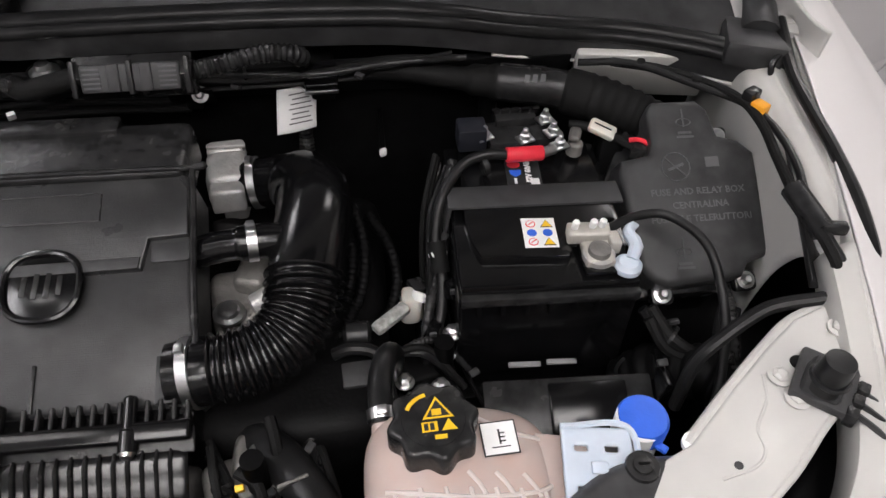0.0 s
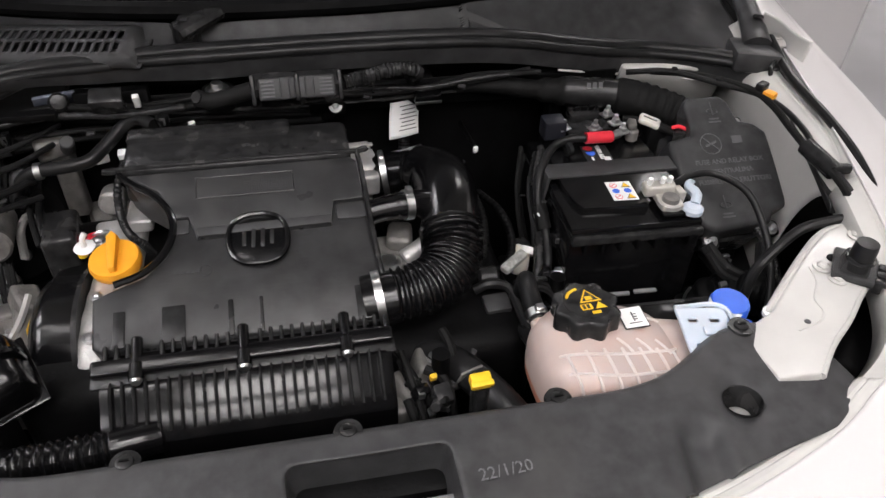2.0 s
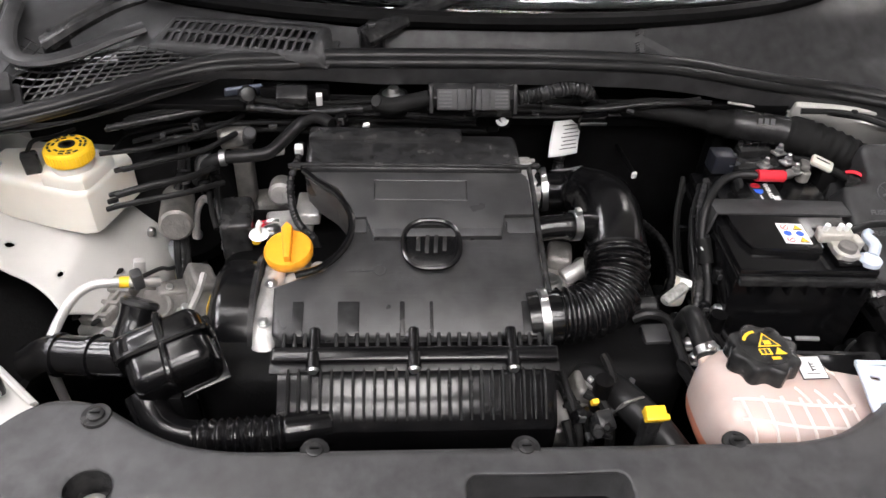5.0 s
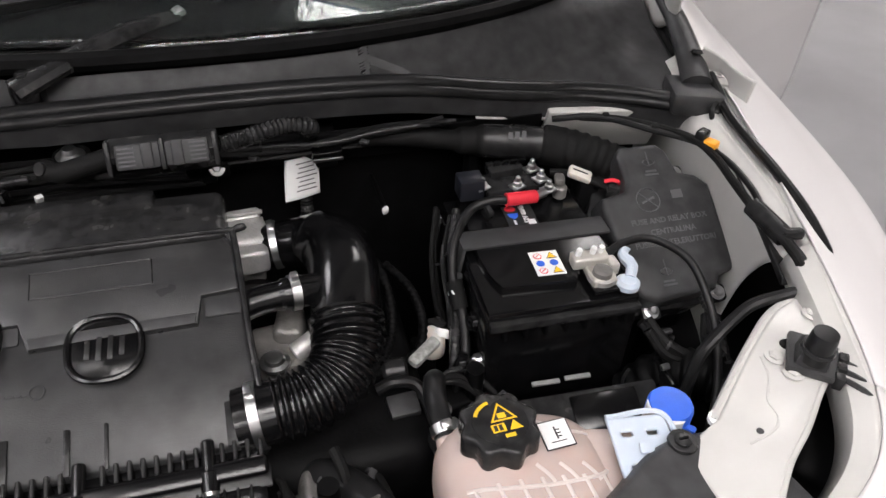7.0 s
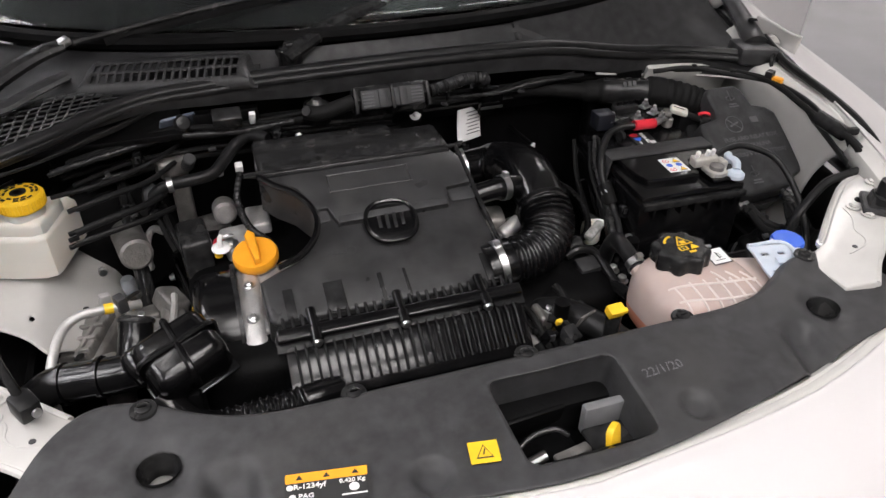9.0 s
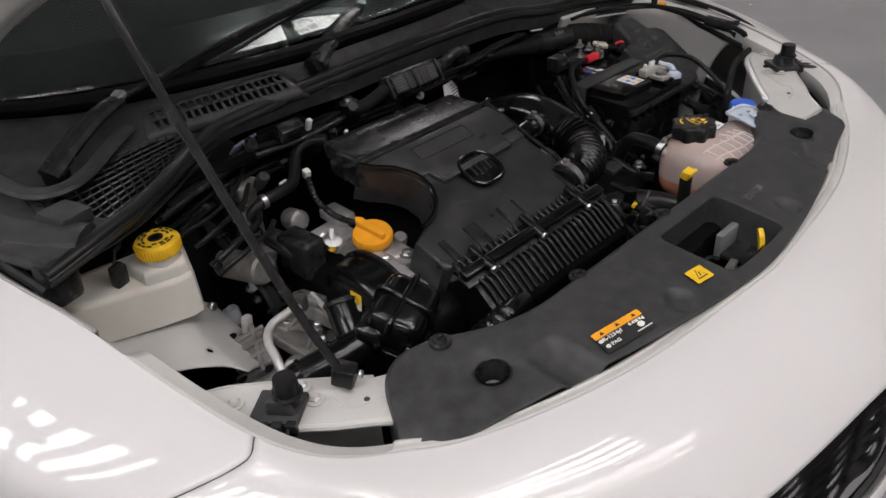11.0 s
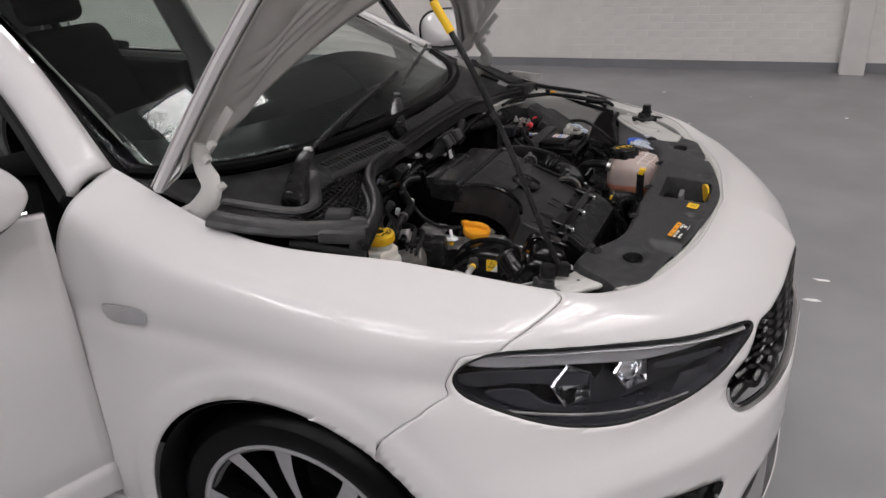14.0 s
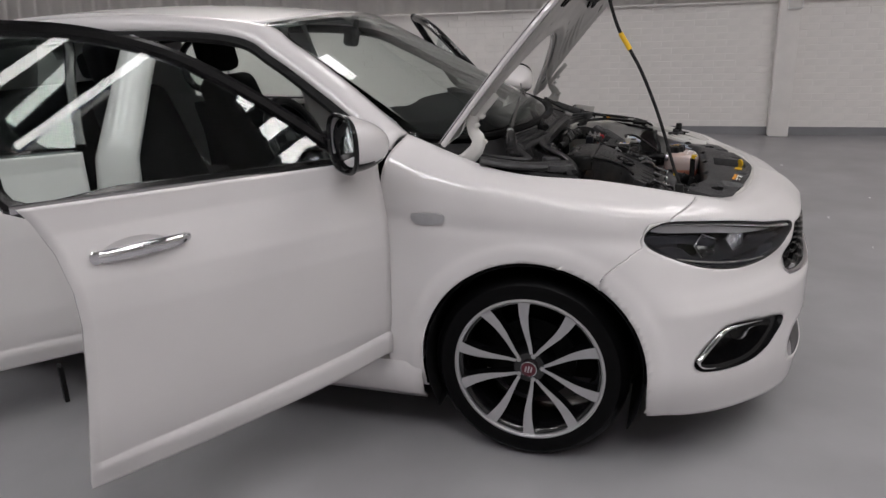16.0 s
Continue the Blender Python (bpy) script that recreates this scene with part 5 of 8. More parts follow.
for side in (-1, 1):
    br = part("front_bracket", front_bracket(side), INNER_WHITE, car, "white painted front panel bracket", 40)
    for x, y in (((.588, -.390), (.593, -.414), (.662, -.349)) if side > 0 else ((-.563, -.397), (-.564, -.425), (-.632, -.367))):
        part("bolt", bolt(.0075, .004, pose(x, y, bracket_z(side, x) + .001), 1.5), INNER_WHITE, br, smooth=30)
    rl = [(.505, -.475), (.535, -.468), (.548, -.455), (.55, -.435), (.568, -.41), (.575, -.385)]
    part("pressed_rib", tube([(side * x, y, bracket_z(side, x) - .0004) for x, y in rl], .0016, 30, 6), INNER_WHITE, br)
    hx, hy_ = (.611, -.378) if side > 0 else (-.596, -.384)
    part("hole_plug", lathe([(0, .0016), (.0075, .0014), (.008, 0)], 18, pose(hx, hy_, bracket_z(side, hx) - .0006)), DARK, br)
    part("pin_hole", lathe([(0, .0012), (.0035, .001), (.004, 0)], 12, pose(side * .522, -.465, bracket_z(side, .522) - .0004)), GREY_PLASTIC, br)
    rx0, ry0 = (.620, -.404) if side > 0 else (-.603, -.413)
    z0 = bracket_z(side, rx0)
    rest = thing("bonnet_rest", (rx0, ry0, z0), "black plastic bonnet rest with rubber buffer on bracket", "bonnet rest", "bonnet rests")
    q = -side * 38
    part("base", box((.050, .056, .010), pose(rx0, ry0, z0 + .005, 0, 0, q), .003), GREY_PLASTIC, rest)
    part("body", box((.034, .036, .022), pose(rx0 - side * .006, ry0 - .004, z0 + .017, 0, 0, q), .005, taper=(.85, .85)), GREY_PLASTIC, rest)
    part("buffer", lathe([(.0145, 0), (.0135, .03), (.0125, .036), (.0, .037)], 22, pose(rx0 - side * .010, ry0 - .010, z0 + .016)), RUBBER, rest)
    part("collar", lathe([(.016, 0), (.0172, .002), (.016, .005)], 22, pose(rx0 - side * .010, ry0 - .010, z0 + .027)), PLASTIC, rest)
    for k in range(4):
        a = Vector((rx0 + side * (.004 + .008 * k), ry0 - .024 + .010 * k, z0 + .006))
        part("fin", tube([a, a + Vector((side * .020, -.030, -.002)), a + Vector((side * .036, -.056, -.022))], .0016, 8, 6, flat=(1, 2.4)), GREY_PLASTIC, rest)
    for k in range(3):
        a = Vector((rx0 + side * (.006 + .011 * k), ry0 - .034 + .011 * k, z0 + .004))
        part("clip_leg", box((.010, .012, .016), Matrix.Translation(a) @ pose(0, 0, 0, 0, 0, q), .002), PLASTIC, rest)
    # near-black block gives the gap behind the headlamp its deep shade
    hb = box((.13, .10, .10), pose(side * .655, -.455, .725, 12, -side * 10, side * 40), .015, 3)
    part("headlamp_gap_block", hb, DARK, car, "near-black block for the shaded gap behind the headlamp")

# ---- slam panel cover ----
def slam_rear(x):
    if x > .46:
        return float(np.interp(x, [.46, .475, .505, .52, .535, .548], [-.437, -.437, -.442, -.462, -.505, -.558]))
    return float(np.interp(abs(x), [0, .28, .33, .375, .41, .445, .475, .495, .52, .548], [-.507, -.507, -.497, -.473, -.447, -.437, -.440, -.458, -.500, -.558]))


def slam_front(x):
    return float(np.interp(abs(x), [0, .1, .2, .3, .4, .5, .548], [-.684, -.674, -.657, -.634, -.607, -.585, -.572]))


XS = np.linspace(-.548, .548, 420)
REAR_T = np.convolve(np.pad([slam_rear(x) for x in XS], 8, mode="edge"), np.ones(17) / 17, "valid")
FRONT_T = np.convolve(np.pad([slam_front(x) for x in XS], 20, mode="edge"), np.ones(41) / 41, "valid")


def slam(x, t):
    yr, yf = np.interp(x, XS, REAR_T), np.interp(x, XS, FRONT_T)
    y = yr + (yf - yr) * min(max(t, 0), 1)
    z = .836 - .016 * max(0, t) ** 1.3 - .006 * (abs(x) / .5) ** 2
    if t < .12:
        z -= .022 * (1 - t / .12) ** 2
    if t < 0:
        z += .12 * t
    if abs(x) > .50:
        z -= .010 * ((abs(x) - .50) / .035) ** 2
    for s in (-1, 1):
        z -= .017 * math.exp(-((x - s * .335 - .12 * s * (y + .585)) / .022) ** 4 - ((y + .607) / .040) ** 6)
        z -= .008 * math.exp(-(((x - s * .150) ** 2 + (y + .637) ** 2) / .018 ** 2) ** 3)
        z -= .006 * math.exp(-(((x - s * .40) ** 2 + (y + .546) ** 2) / .030 ** 2) ** 2)
    return (x, y, z)


def to_t(x, y):
    yr, yf = np.interp(x, XS, REAR_T), np.interp(x, XS, FRONT_T)
    return (x, (y - yr) / (yf - yr))


HOLE = [[to_t(s * .40 + .021 * math.cos(a), -.545 + .019 * math.sin(a)) for a in np.linspace(0, 2 * math.pi, 24, endpoint=False)] for s in (-1, 1)]
TRAY_XY = [(x * (1 + (y + .059) * .35) + .017, y - .602) for x, y in rounded(.148, .110, .012)]
TRAY = [to_t(x - (y + .6) * .03, y) for x, y in TRAY_XY]
def nose_ledge(u, k):
    """Painted flange from the bonnet opening's edge inwards under the cover."""
    p = skin(u, 0)
    d = np.array((0, -.25, 0)) - np.array((p[0], p[1], 0))
    d /= np.linalg.norm(d)
    t, drop = ((0, .002), (.008, .006), (.012, .0065), (.014, .0085), (.017, .0085), (.019, .0075), (.023, .010), (.027, .017))[int(k)]
    return tuple(p + d * t - np.array((0, 0, drop)))


part("nose_ledge", sheet(nose_ledge, np.linspace(-3.25, 3.25, 120), range(8)), INNER_WHITE, car, "white painted flange under the panel cover", 30, solid=.002)
cover = thing("slam_panel_cover", (0, -.58, .80), "charcoal grained plastic cover over the front panel", "panel cover")
bm = cut_sheet(slam, lambda t: np.linspace(-.548, .548, 250), np.r_[-.12, -.06, np.linspace(0, 1, 56)], [*HOLE, TRAY])
panel = part("panel", bm, GREY_PLASTIC, cover, smooth=40, solid=0.003)
for s in (-1, 1):
    well = lathe([(.0215, 0), (.019, -.012), (.017, -.03), (0, -.032)], 28, pose(s * .40, -.545, .822) @ Matrix.Diagonal((1, .9, 1, 1)), cap=False)
    part("well", well, PLASTIC, cover)
    part("adjuster", lathe([(0, .006), (.008, .005), (.013, .003), (.015, 0)], 18, pose(s * .402, -.548, .795)), ALU, cover)
# tray under the latch
n = len(TRAY)
top_ring = [slam(*p) for p in TRAY]
verts = [Vector(p) for p in top_ring] + [Vector((.02 + (p[0] - .02) * .93, -.602 + (p[1] + .6085) * .93, .795)) for p in top_ring] + [Vector((.02 + (p[0] - .02) * .88, -.602 + (p[1] + .6085) * .86, .742)) for p in top_ring]
faces = [(k * n + i, k * n + (i + 1) % n, (k + 1) * n + (i + 1) % n, (k + 1) * n + i) for k in range(2) for i in range(n)]
part("tray_wall", from_data(verts, faces), GREY_PLASTIC, cover, smooth=40)
part("tray_floor", box((.15, .105, .004), pose(.02, -.602, .742), .001), DARK, cover)
part("tray_shelf", box((.066, .075, .008), pose(.070, -.632, .772), .003), PLASTIC, cover)
part("tray_step", box((.050, .012, .042), pose(.066, -.588, .782), .003), mat("pale_grey_bracket_plastic", (.16, .16, .165), .45), cover, "pale grey block in the recess")
for x, y in ((-.2, -.517), (0, -.519), (.21, -.516), (-.412, -.472), (.445, -.456)):
    z = slam(*to_t(x, y))[2]
    clip = part("push_clip", lathe([(0, .004), (.006, .0045), (.008, .0035), (.0085, .001), (.0135, .0012), (.0145, -.002)], 24, pose(x, y, z + .0015)), PLASTIC, cover, "black push-in trim clip")
    part("slot", box((.009, .002, .002), pose(x, y, z + .0062)), DARK, clip)

catch = thing("bonnet_catch", (0, -.62, .744), "dark steel bonnet catch in the panel recess", "bonnet catch")
part("plate", box((.075, .006, .05), pose(-.012, -.57, .772, 12, 0, 4), .002), DARK, catch)
part("plate", box((.085, .060, .005), pose(-.012, -.612, .760, 0, 0, 6), .002), DARK, catch)
part("hook", tube([(-.045, -.60, .772), (-.02, -.592, .782), (.005, -.594, .786), (.018, -.602, .780)], .0032, 16, 8), PLASTIC, catch)
part("spring", tube([(-.035, -.618, .772), (-.015, -.614, .774)], .006, 6, 10), ZINC, catch)
part("lever", box((.046, .012, .006), pose(.012, -.624, .779, 0, 6, 12), .002), DULL_ALU, catch)
part("link", box((.012, .040, .006), pose(.012, -.640, .775, 10, 0, -12), .002), GREY_PLASTIC, catch)
part("rivet", cyl(.006, .012, pose(-.03, -.62, .762), 14, .002), ZINC, catch)
part("release_tab", extrude(rounded(.022, .050, .009), .007, pose(.040, -.646, .812, 80, 0, 35), .002), YELLOW, catch, "yellow plastic release tab")


def flat_on(x, y, z, rz=0.0, tilt=-7.0, lift=0.004):
    """A pose lying on the panel cover."""
    zz = slam(*to_t(x, y))[2]
    e = .004
    nx = -(slam(*to_t(x + e, y))[2] - slam(*to_t(x - e, y))[2]) / (2 * e)
    ny = -(slam(*to_t(x, y + e))[2] - slam(*to_t(x, y - e))[2]) / (2 * e)
    q = Vector((nx, ny, 1)).normalized().to_track_quat("Z", "Y").to_matrix().to_4x4()
    up = Vector((0, 0, 1)).rotation_difference(Vector((nx, ny, 1)).normalized()).to_matrix().to_4x4()
    return Matrix.Translation((x, y, zz + lift)) @ up @ pose(0, 0, 0, 0, 0, rz)


warn = thing("warning_sticker", (-.097, -.635, .818), "yellow warning sticker with black triangle on the cover", "sticker")
m = flat_on(-.095, -.6295, 0, -9, lift=.0032) @ Matrix.Diagonal((.72, .72, 1, 1))
part("backing", extrude(rounded(.042, .034, .002), .0006, m), YELLOW, warn)
tri_ = lambda s: [(-s, -s * .8), (s, -s * .8), (0, s * .9)]  # noqa: E731
ring = extrude(tri_(.0125), .0004, m @ pose(0, 0, .0007))
part("triangle", ring, INK, warn, smooth=0)
part("triangle_fill", extrude(tri_(.0098), .0004, m @ pose(0, 0, .0010)), YELLOW, warn, smooth=0)
part("sign", box((.002, .010, .0004), m @ pose(0, .0, .0016, 0, 0, -20)), INK, warn, smooth=0)

plate = thing("refrigerant_label", (-.255, -.615, .818), "black and orange refrigerant label stuck on the cover", "label")
m = flat_on(-.250, -.619, 0, -9.5, lift=.0036) @ Matrix.Diagonal((.80, .66, 1, 1))
part("backing", extrude(rounded(.098, .050, .003), .0006, m), INK, plate)
part("orange_band", extrude(rounded(.097, .0145, .002), .0005, m @ pose(0, .0175, .0006)), ORANGE, plate)
for dx in (-.032, 0, .034):
    part("pictogram", extrude(tri_(.0042), .0004, m @ pose(dx, .0175, .0012)), INK, plate, smooth=0)
part("lettering", text("R-1234yf", .0105, m @ pose(-.020, .0035, .0008), bold=.0002), LABEL, plate, smooth=0)
part("lettering", text("PAG", .0095, m @ pose(-.024, -.0115, .0008), bold=.0002), LABEL, plate, smooth=0)
part("lettering", text("0.420 Kg", .0085, m @ pose(.030, .0045, .0008), bold=.0002), LABEL, plate, smooth=0)
part("pictogram", lathe([(0, .001), (.006, .001), (.0062, 0)], 20, m @ pose(.032, -.006, .0006)), LABEL, plate)
part("pictogram", lathe([(0, .001), (.004, .001), (.0042, 0)], 14, m @ pose(-.043, .0035, .0006)), LABEL, plate)
part("pictogram", lathe([(0, .001), (.004, .001), (.0042, 0)], 14, m @ pose(-.040, -.0115, .0006)), LABEL, plate)
part("bar", box((.030, .002, .0006), m @ pose(.032, -.0165, .0008)), LABEL, plate, smooth=0)
chalk = thing("chalk_scrawl", (.16, -.585, .82), "faint grey chalk scrawl written on the cover", "chalk mark")
CHALK_M = mat("grey_chalk", (.13, .13, .135), .8, vary=.4, scale=300)
part("lettering", text("22/1/20", .017, flat_on(.136, -.587, 0, 3, lift=.0036), .0002), CHALK_M, chalk, smooth=0)

# ---- cowl, seal, wipers ----
SEAL = [(-.715, -.108, .926), (-.64, -.088, .936), (-.572, -.062, .942), (-.505, -.022, .947), (-.448, .020, .951), (-.374, .052, .957), (-.28, .060, .961), (-.2, .066, .964), (.06, .072, .966), (.24, .074, .963), (.335, .076, .954), (.41, .084, .938), (.49, .091, .924), (.56, .088, .918), (.64, .064, .915), (.70, .032, .914), (.738, .012, .914)]
seal_path = spline(SEAL, 160)
cowl = thing("cowl_panel", (0, .15, .9), "dark grey plastic windscreen cowl with air grilles", "cowl panel")


def cowl_f(u, v):
    i = (u + 1) / 2 * 159
    a = seal_path[min(int(i), 158)] + (seal_path[min(int(i), 158) + 1] - seal_path[min(int(i), 158)]) * (i - min(int(i), 158))
    b = ws(u, 0) + np.array((0, -.004, -.012))
    p = a + (b - a) * v
    power = 2.0 if u < .3 else 1.35
    p[2] = a[2] - .006 + (b[2] - a[2] + .006) * v ** power - .012 * (1 - v) ** 6
    x, y = p[0], p[1]
    p[2] -= .026 * math.exp(-(((x + .60) / .075) ** 2 + ((y - .135) / .055) ** 2))
    p[2] -= .004 * math.exp(-(((x + .15) / .06) ** 2 + ((y - .10) / .05) ** 2))
    if -.66 < x < -.34:
        p[2] -= .030 * math.exp(-((v - .22) / .22) ** 4) * math.exp(-((x + .50) / .14) ** 4)
    if x > .25:
        p[2] += .010 * math.tanh((y - .10 - .35 * (x - .35)) * 60) * math.exp(-((x - .5) / .3) ** 2)
    return p


MESH_HOLE = smooth_loop([(-.86, .10), (-.72, .10), (-.56, .12), (-.44, .14), (-.46, .36), (-.6, .52), (-.74, .56), (-.84, .48), (-.9, .3)], 60)
bm = cut_sheet(cowl_f, lambda v: np.linspace(-1, 1, 200), np.linspace(0, 1, 60), [MESH_HOLE])
part("tray", bm, COWL, cowl, smooth=50, solid=0.003)
part("plenum", box((.28, .10, .01), pose(-.48, .075, .895), .002), DARK, cowl)
bars = []
lat = lambda u, v: cowl_f(u, v) + np.array((0, 0, .026 * math.exp(-((v - .22) / .22) ** 4) * math.exp(-((u * .735 + .48) / .13) ** 4) - .001))  # noqa: E731
for u in np.linspace(-.92, -.42, 22):
    bars.append(sweep(np.array([lat(u + .05 * (v - .3), v) for v in np.linspace(.06, .58, 14)]), .0017, 4))
for v in np.linspace(.06, .58, 12):
    bars.append(sweep(np.array([lat(u, v) for u in np.linspace(-.92, -.42, 20)]), .0017, 4))
part("mesh_grille", add(*bars), PLASTIC, cowl, "black open mesh air intake", smooth=0)
# raised vent pad with two rows of slots
PADM = frame_of((-.347, .092, .978), (1, -.23, .04), (.18, 1, .20))
SLOTS = [[(cx + dx, cy + dy) for dx, dy in ((-.0042, -.010), (.0042, -.010), (.0042, .010), (-.0042, .010))] for cx in np.linspace(-.105, .105, 18) for cy in (-.0135, .0135)]


def pad_top(x, y):
    edge = min(.128 + .10 * (.03 - y) - abs(x), y + .036, .052 - y)
    return PADM @ Vector((x, y, -.020 * math.exp(-max(edge, 0) / .006)))


cols = sorted({round(c + d, 5) for c in np.linspace(-.105, .105, 18) for d in (-.0042, .0042)} | {-.139, -.134, -.128, -.122, -.116, .116, .122, .128, .134, .139})
rows_ = [-.036, -.033, -.030, -.0235, -.0035, .0035, .0235, .032, .040, .046, .050, .052]
part("vent_pad", cut_sheet(pad_top, lambda v: cols, rows_, SLOTS), COWL, cowl, "slotted vent pad", smooth=40, solid=.003)
part("vent_shadow", box((.226, .056, .001), PADM @ pose(0, 0, -.012)), DARK, cowl, smooth=0)
part("cowl_ridge", tube([(-.70, .20, .972), (-.685, .12, .962), (-.66, .065, .952), (-.62, .05, .950), (-.575, .072, .953), (-.535, .10, .962), (-.49, .125, .972)], .009, 50, 8, flat=(1.5, .7)), COWL, cowl)
# lip enlarged and near black, covers the glint of the glass foot
part("edge_lip", sweep(np.array([ws(u, 0.0) + np.array((0, -.003, .004)) for u in np.linspace(-1, 1, 90)]), .0125, 8), DARK, cowl, "dark lip along the windscreen, widened over the bright glass rim")
corner = box((.12, .085, .022), pose(-.672, -.052, .930, 5, 6, 24), .006)
part("corner_cap", corner, COWL, cowl)
part("corner_cap", box((.05, .05, .03), pose(-.652, -.03, .945, 5, 6, 24), .006), COWL, cowl)
part("corner_cap", tube([(-.775, .17, .968), (-.755, .10, .955), (-.73, .03, .945), (-.70, -.03, .942), (-.65, -.085, .938)], .018, 24, 10, flat=(1.6, .7)), COWL, cowl)
part("corner_drain", box((.045, .035, .06), pose(-.70, -.095, .905, 0, 8, 30), .008), PLASTIC, cowl)
part("corner_cap", box((.075, .085, .034), pose(.722, .040, .912, -5, 0, -20), .008), COWL, cowl)
part("corner_hook", tube([(.738, .0, .925), (.722, -.012, .918), (.722, -.018, .905), (.735, -.02, .90)], .004, 14, 8), PLASTIC, cowl)
part("corner_ridge", tube([(.728, .045, .925), (.742, .09, .938), (.752, .14, .955), (.757, .19, .975), (.752, .24, .995)], [.024, .022, .021, .020, .019, .018, .017, .016, .014, .012], 10, 12, flat=(1.0, .8)), COWL, cowl)
part("corner_clip", lathe([(0, .006), (.007, .005), (.010, 0)], 16, pose(.742, .085, .957, -15, 10, 0)), PLASTIC, cowl)

gasket = thing("bonnet_seal", (0, .05, .93), "black rubber bonnet seal along the cowl edge", "rubber seal")
low = seal_path + np.array((0, -.004, .0))
part("bead", sweep(low, .0095, 12, flat=(1.2, .9)), RUBBER, gasket, smooth=60)
hang = lambda x: float(np.interp(x, [-.5, -.15], [.30, 1.0]))  # noqa: E731
part("bead", sweep(low + np.array([(0, -.014 * hang(p[0]) ** .6, -.007) for p in low]), .0075, 10, flat=(1.0, 1.0)), RUBBER, gasket, smooth=60)
face = sheet(lambda i, k: tuple(low[int(i)] + np.array((0, 1, hang(low[int(i)][0]))) * np.array(((0, -.018, -.008), (0, -.016, -.022), (0, -.010, -.042), (0, .02, -.045))[int(k)])), range(0, 160, 2), range(4))
part("face", face, COWL, gasket, "grey rubber seal face", 40)
# painted edge of the bulkhead under the seal
part("bulkhead_edge", sweep((low + np.array((0, -.008, -.046)))[108:158], .0022, 6), INNER_WHITE, car, "white painted bulkhead edge")


def wiper(nut, kink, tip, label):
    w = thing("wiper", nut, label, "wiper", "windscreen wipers")
    nv, kv = Vector(nut), Vector(kink)
    arm = tube([nv + Vector((-.012, -.008, .004)), nv.lerp(kv, .3) + Vector((0, 0, .012)), nv.lerp(kv, .7) + Vector((0, 0, .010)), kv], [.021, .0205, .020, .0195, .019, .0185, .018, .017, .016, .014], 10, 10, flat=(1.0, .62))
    part("arm", arm, PLASTIC, w)
    part("spindle_cap", lathe([(0, .012), (.010, .011), (.015, .006), (.018, -.006), (.020, -.03)], 24, Matrix.Translation(nv)), PLASTIC, w)
    part("arm_root", lathe([(0, .017), (.013, .0165), (.018, .012), (.0195, .002), (.019, -.02)], 26, Matrix.Translation(nv)), GLOSS, w)
    part("nut", lathe([(.0, .024), (.0075, .0235), (.009, .021), (.009, .016)], 6, Matrix.Translation(nv)), PLASTIC, w, smooth=0)
    part("rod", tube([kv, kv.lerp(Vector(tip), .5) + Vector((0, 0, .006)), Vector(tip)], .0050, 14, 8), PLASTIC, w)
    a = kv.lerp(Vector(tip), .12)
    b = Vector(tip) + (Vector(tip) - kv) * .35
    bl = [a + (b - a) * t + Vector((0, .004, -.010 + .006 * math.sin(math.pi * t))) for t in np.linspace(0, 1, 12)]
    part("blade", sweep(np.array(bl), .0055, 6, flat=(.7, 1.4)), RUBBER, w)
    part("joint", box((.020, .020, .012), Matrix.Translation(kv + Vector((0, 0, .004))) @ pose(0, 0, 0, 0, -20, 25), .004), ZINC, w)


wiper((-.614, .106, .950), (-.484, .138, 1.014), (-.02, .205, 1.062), "black windscreen wiper arm resting on the cowl")
wiper((-.156, .086, .980), (.020, .178, 1.022), (.40, .275, 1.075), "black windscreen wiper arm resting on the cowl")

# ---- air filter housing ----
WEAVE = mat("woven_pattern_plastic", (0.031, 0.031, 0.032), 0.32, vary=0.40, bump=0.0, scale=30, spec=0.5, dirt=(0.050, 0.049, 0.047), dirt_scale=20)
nt = WEAVE.node_tree
chk = nt.nodes.new("ShaderNodeTexChecker")
chk.inputs["Scale"].default_value = 480
co = nt.nodes.new("ShaderNodeTexCoord")
bpn = nt.nodes.new("ShaderNodeBump")
bpn.inputs["Strength"].default_value, bpn.inputs["Distance"].default_value = 0.9, 0.0008
nt.links.new(co.outputs["Object"], chk.inputs["Vector"])
nt.links.new(chk.outputs["Fac"], bpn.inputs["Height"])
nt.links.new(bpn.outputs[0], nt.nodes["Principled BSDF"].inputs["Normal"])

air = thing("air_filter_housing", (-.1, -.24, .66), "black plastic air filter housing with ribbed front and round emblem", "air filter housing")
AM = frame_of((0, -.114, .885), (1, 0, 0), (0, .9266, .376))  # local y runs back and up the slope, so forward is -y


def asl(pts):
    return [(x, -s) for x, s in pts]


LID = asl([(-.243, .002), (-.2, -.002), (.045, -.002), (.055, .006), (.060, .12), (.068, .232), (.060, .240), (-.258, .240), (-.268, .232), (-.270, .172), (-.244, .160), (-.212, .148), (-.188, .124), (-.178, .096), (-.182, .068), (-.200, .042), (-.226, .022)])
body = extrude(LID, .075, AM @ pose(0, 0, -.079), .006, 3)
part("lower_lid", body, WEAVE, air, "black woven-pattern lid")
STEP = asl([(-.236, .010), (.046, .008), (.054, .020), (.056, .072), (.018, .074), (.012, .106), (-.150, .108), (-.160, .078), (-.174, .078), (-.178, .066), (-.196, .036)])
part("raised_lid", extrude(STEP, .008, AM @ pose(0, 0, -.004), .002), WEAVE, air, smooth=30)
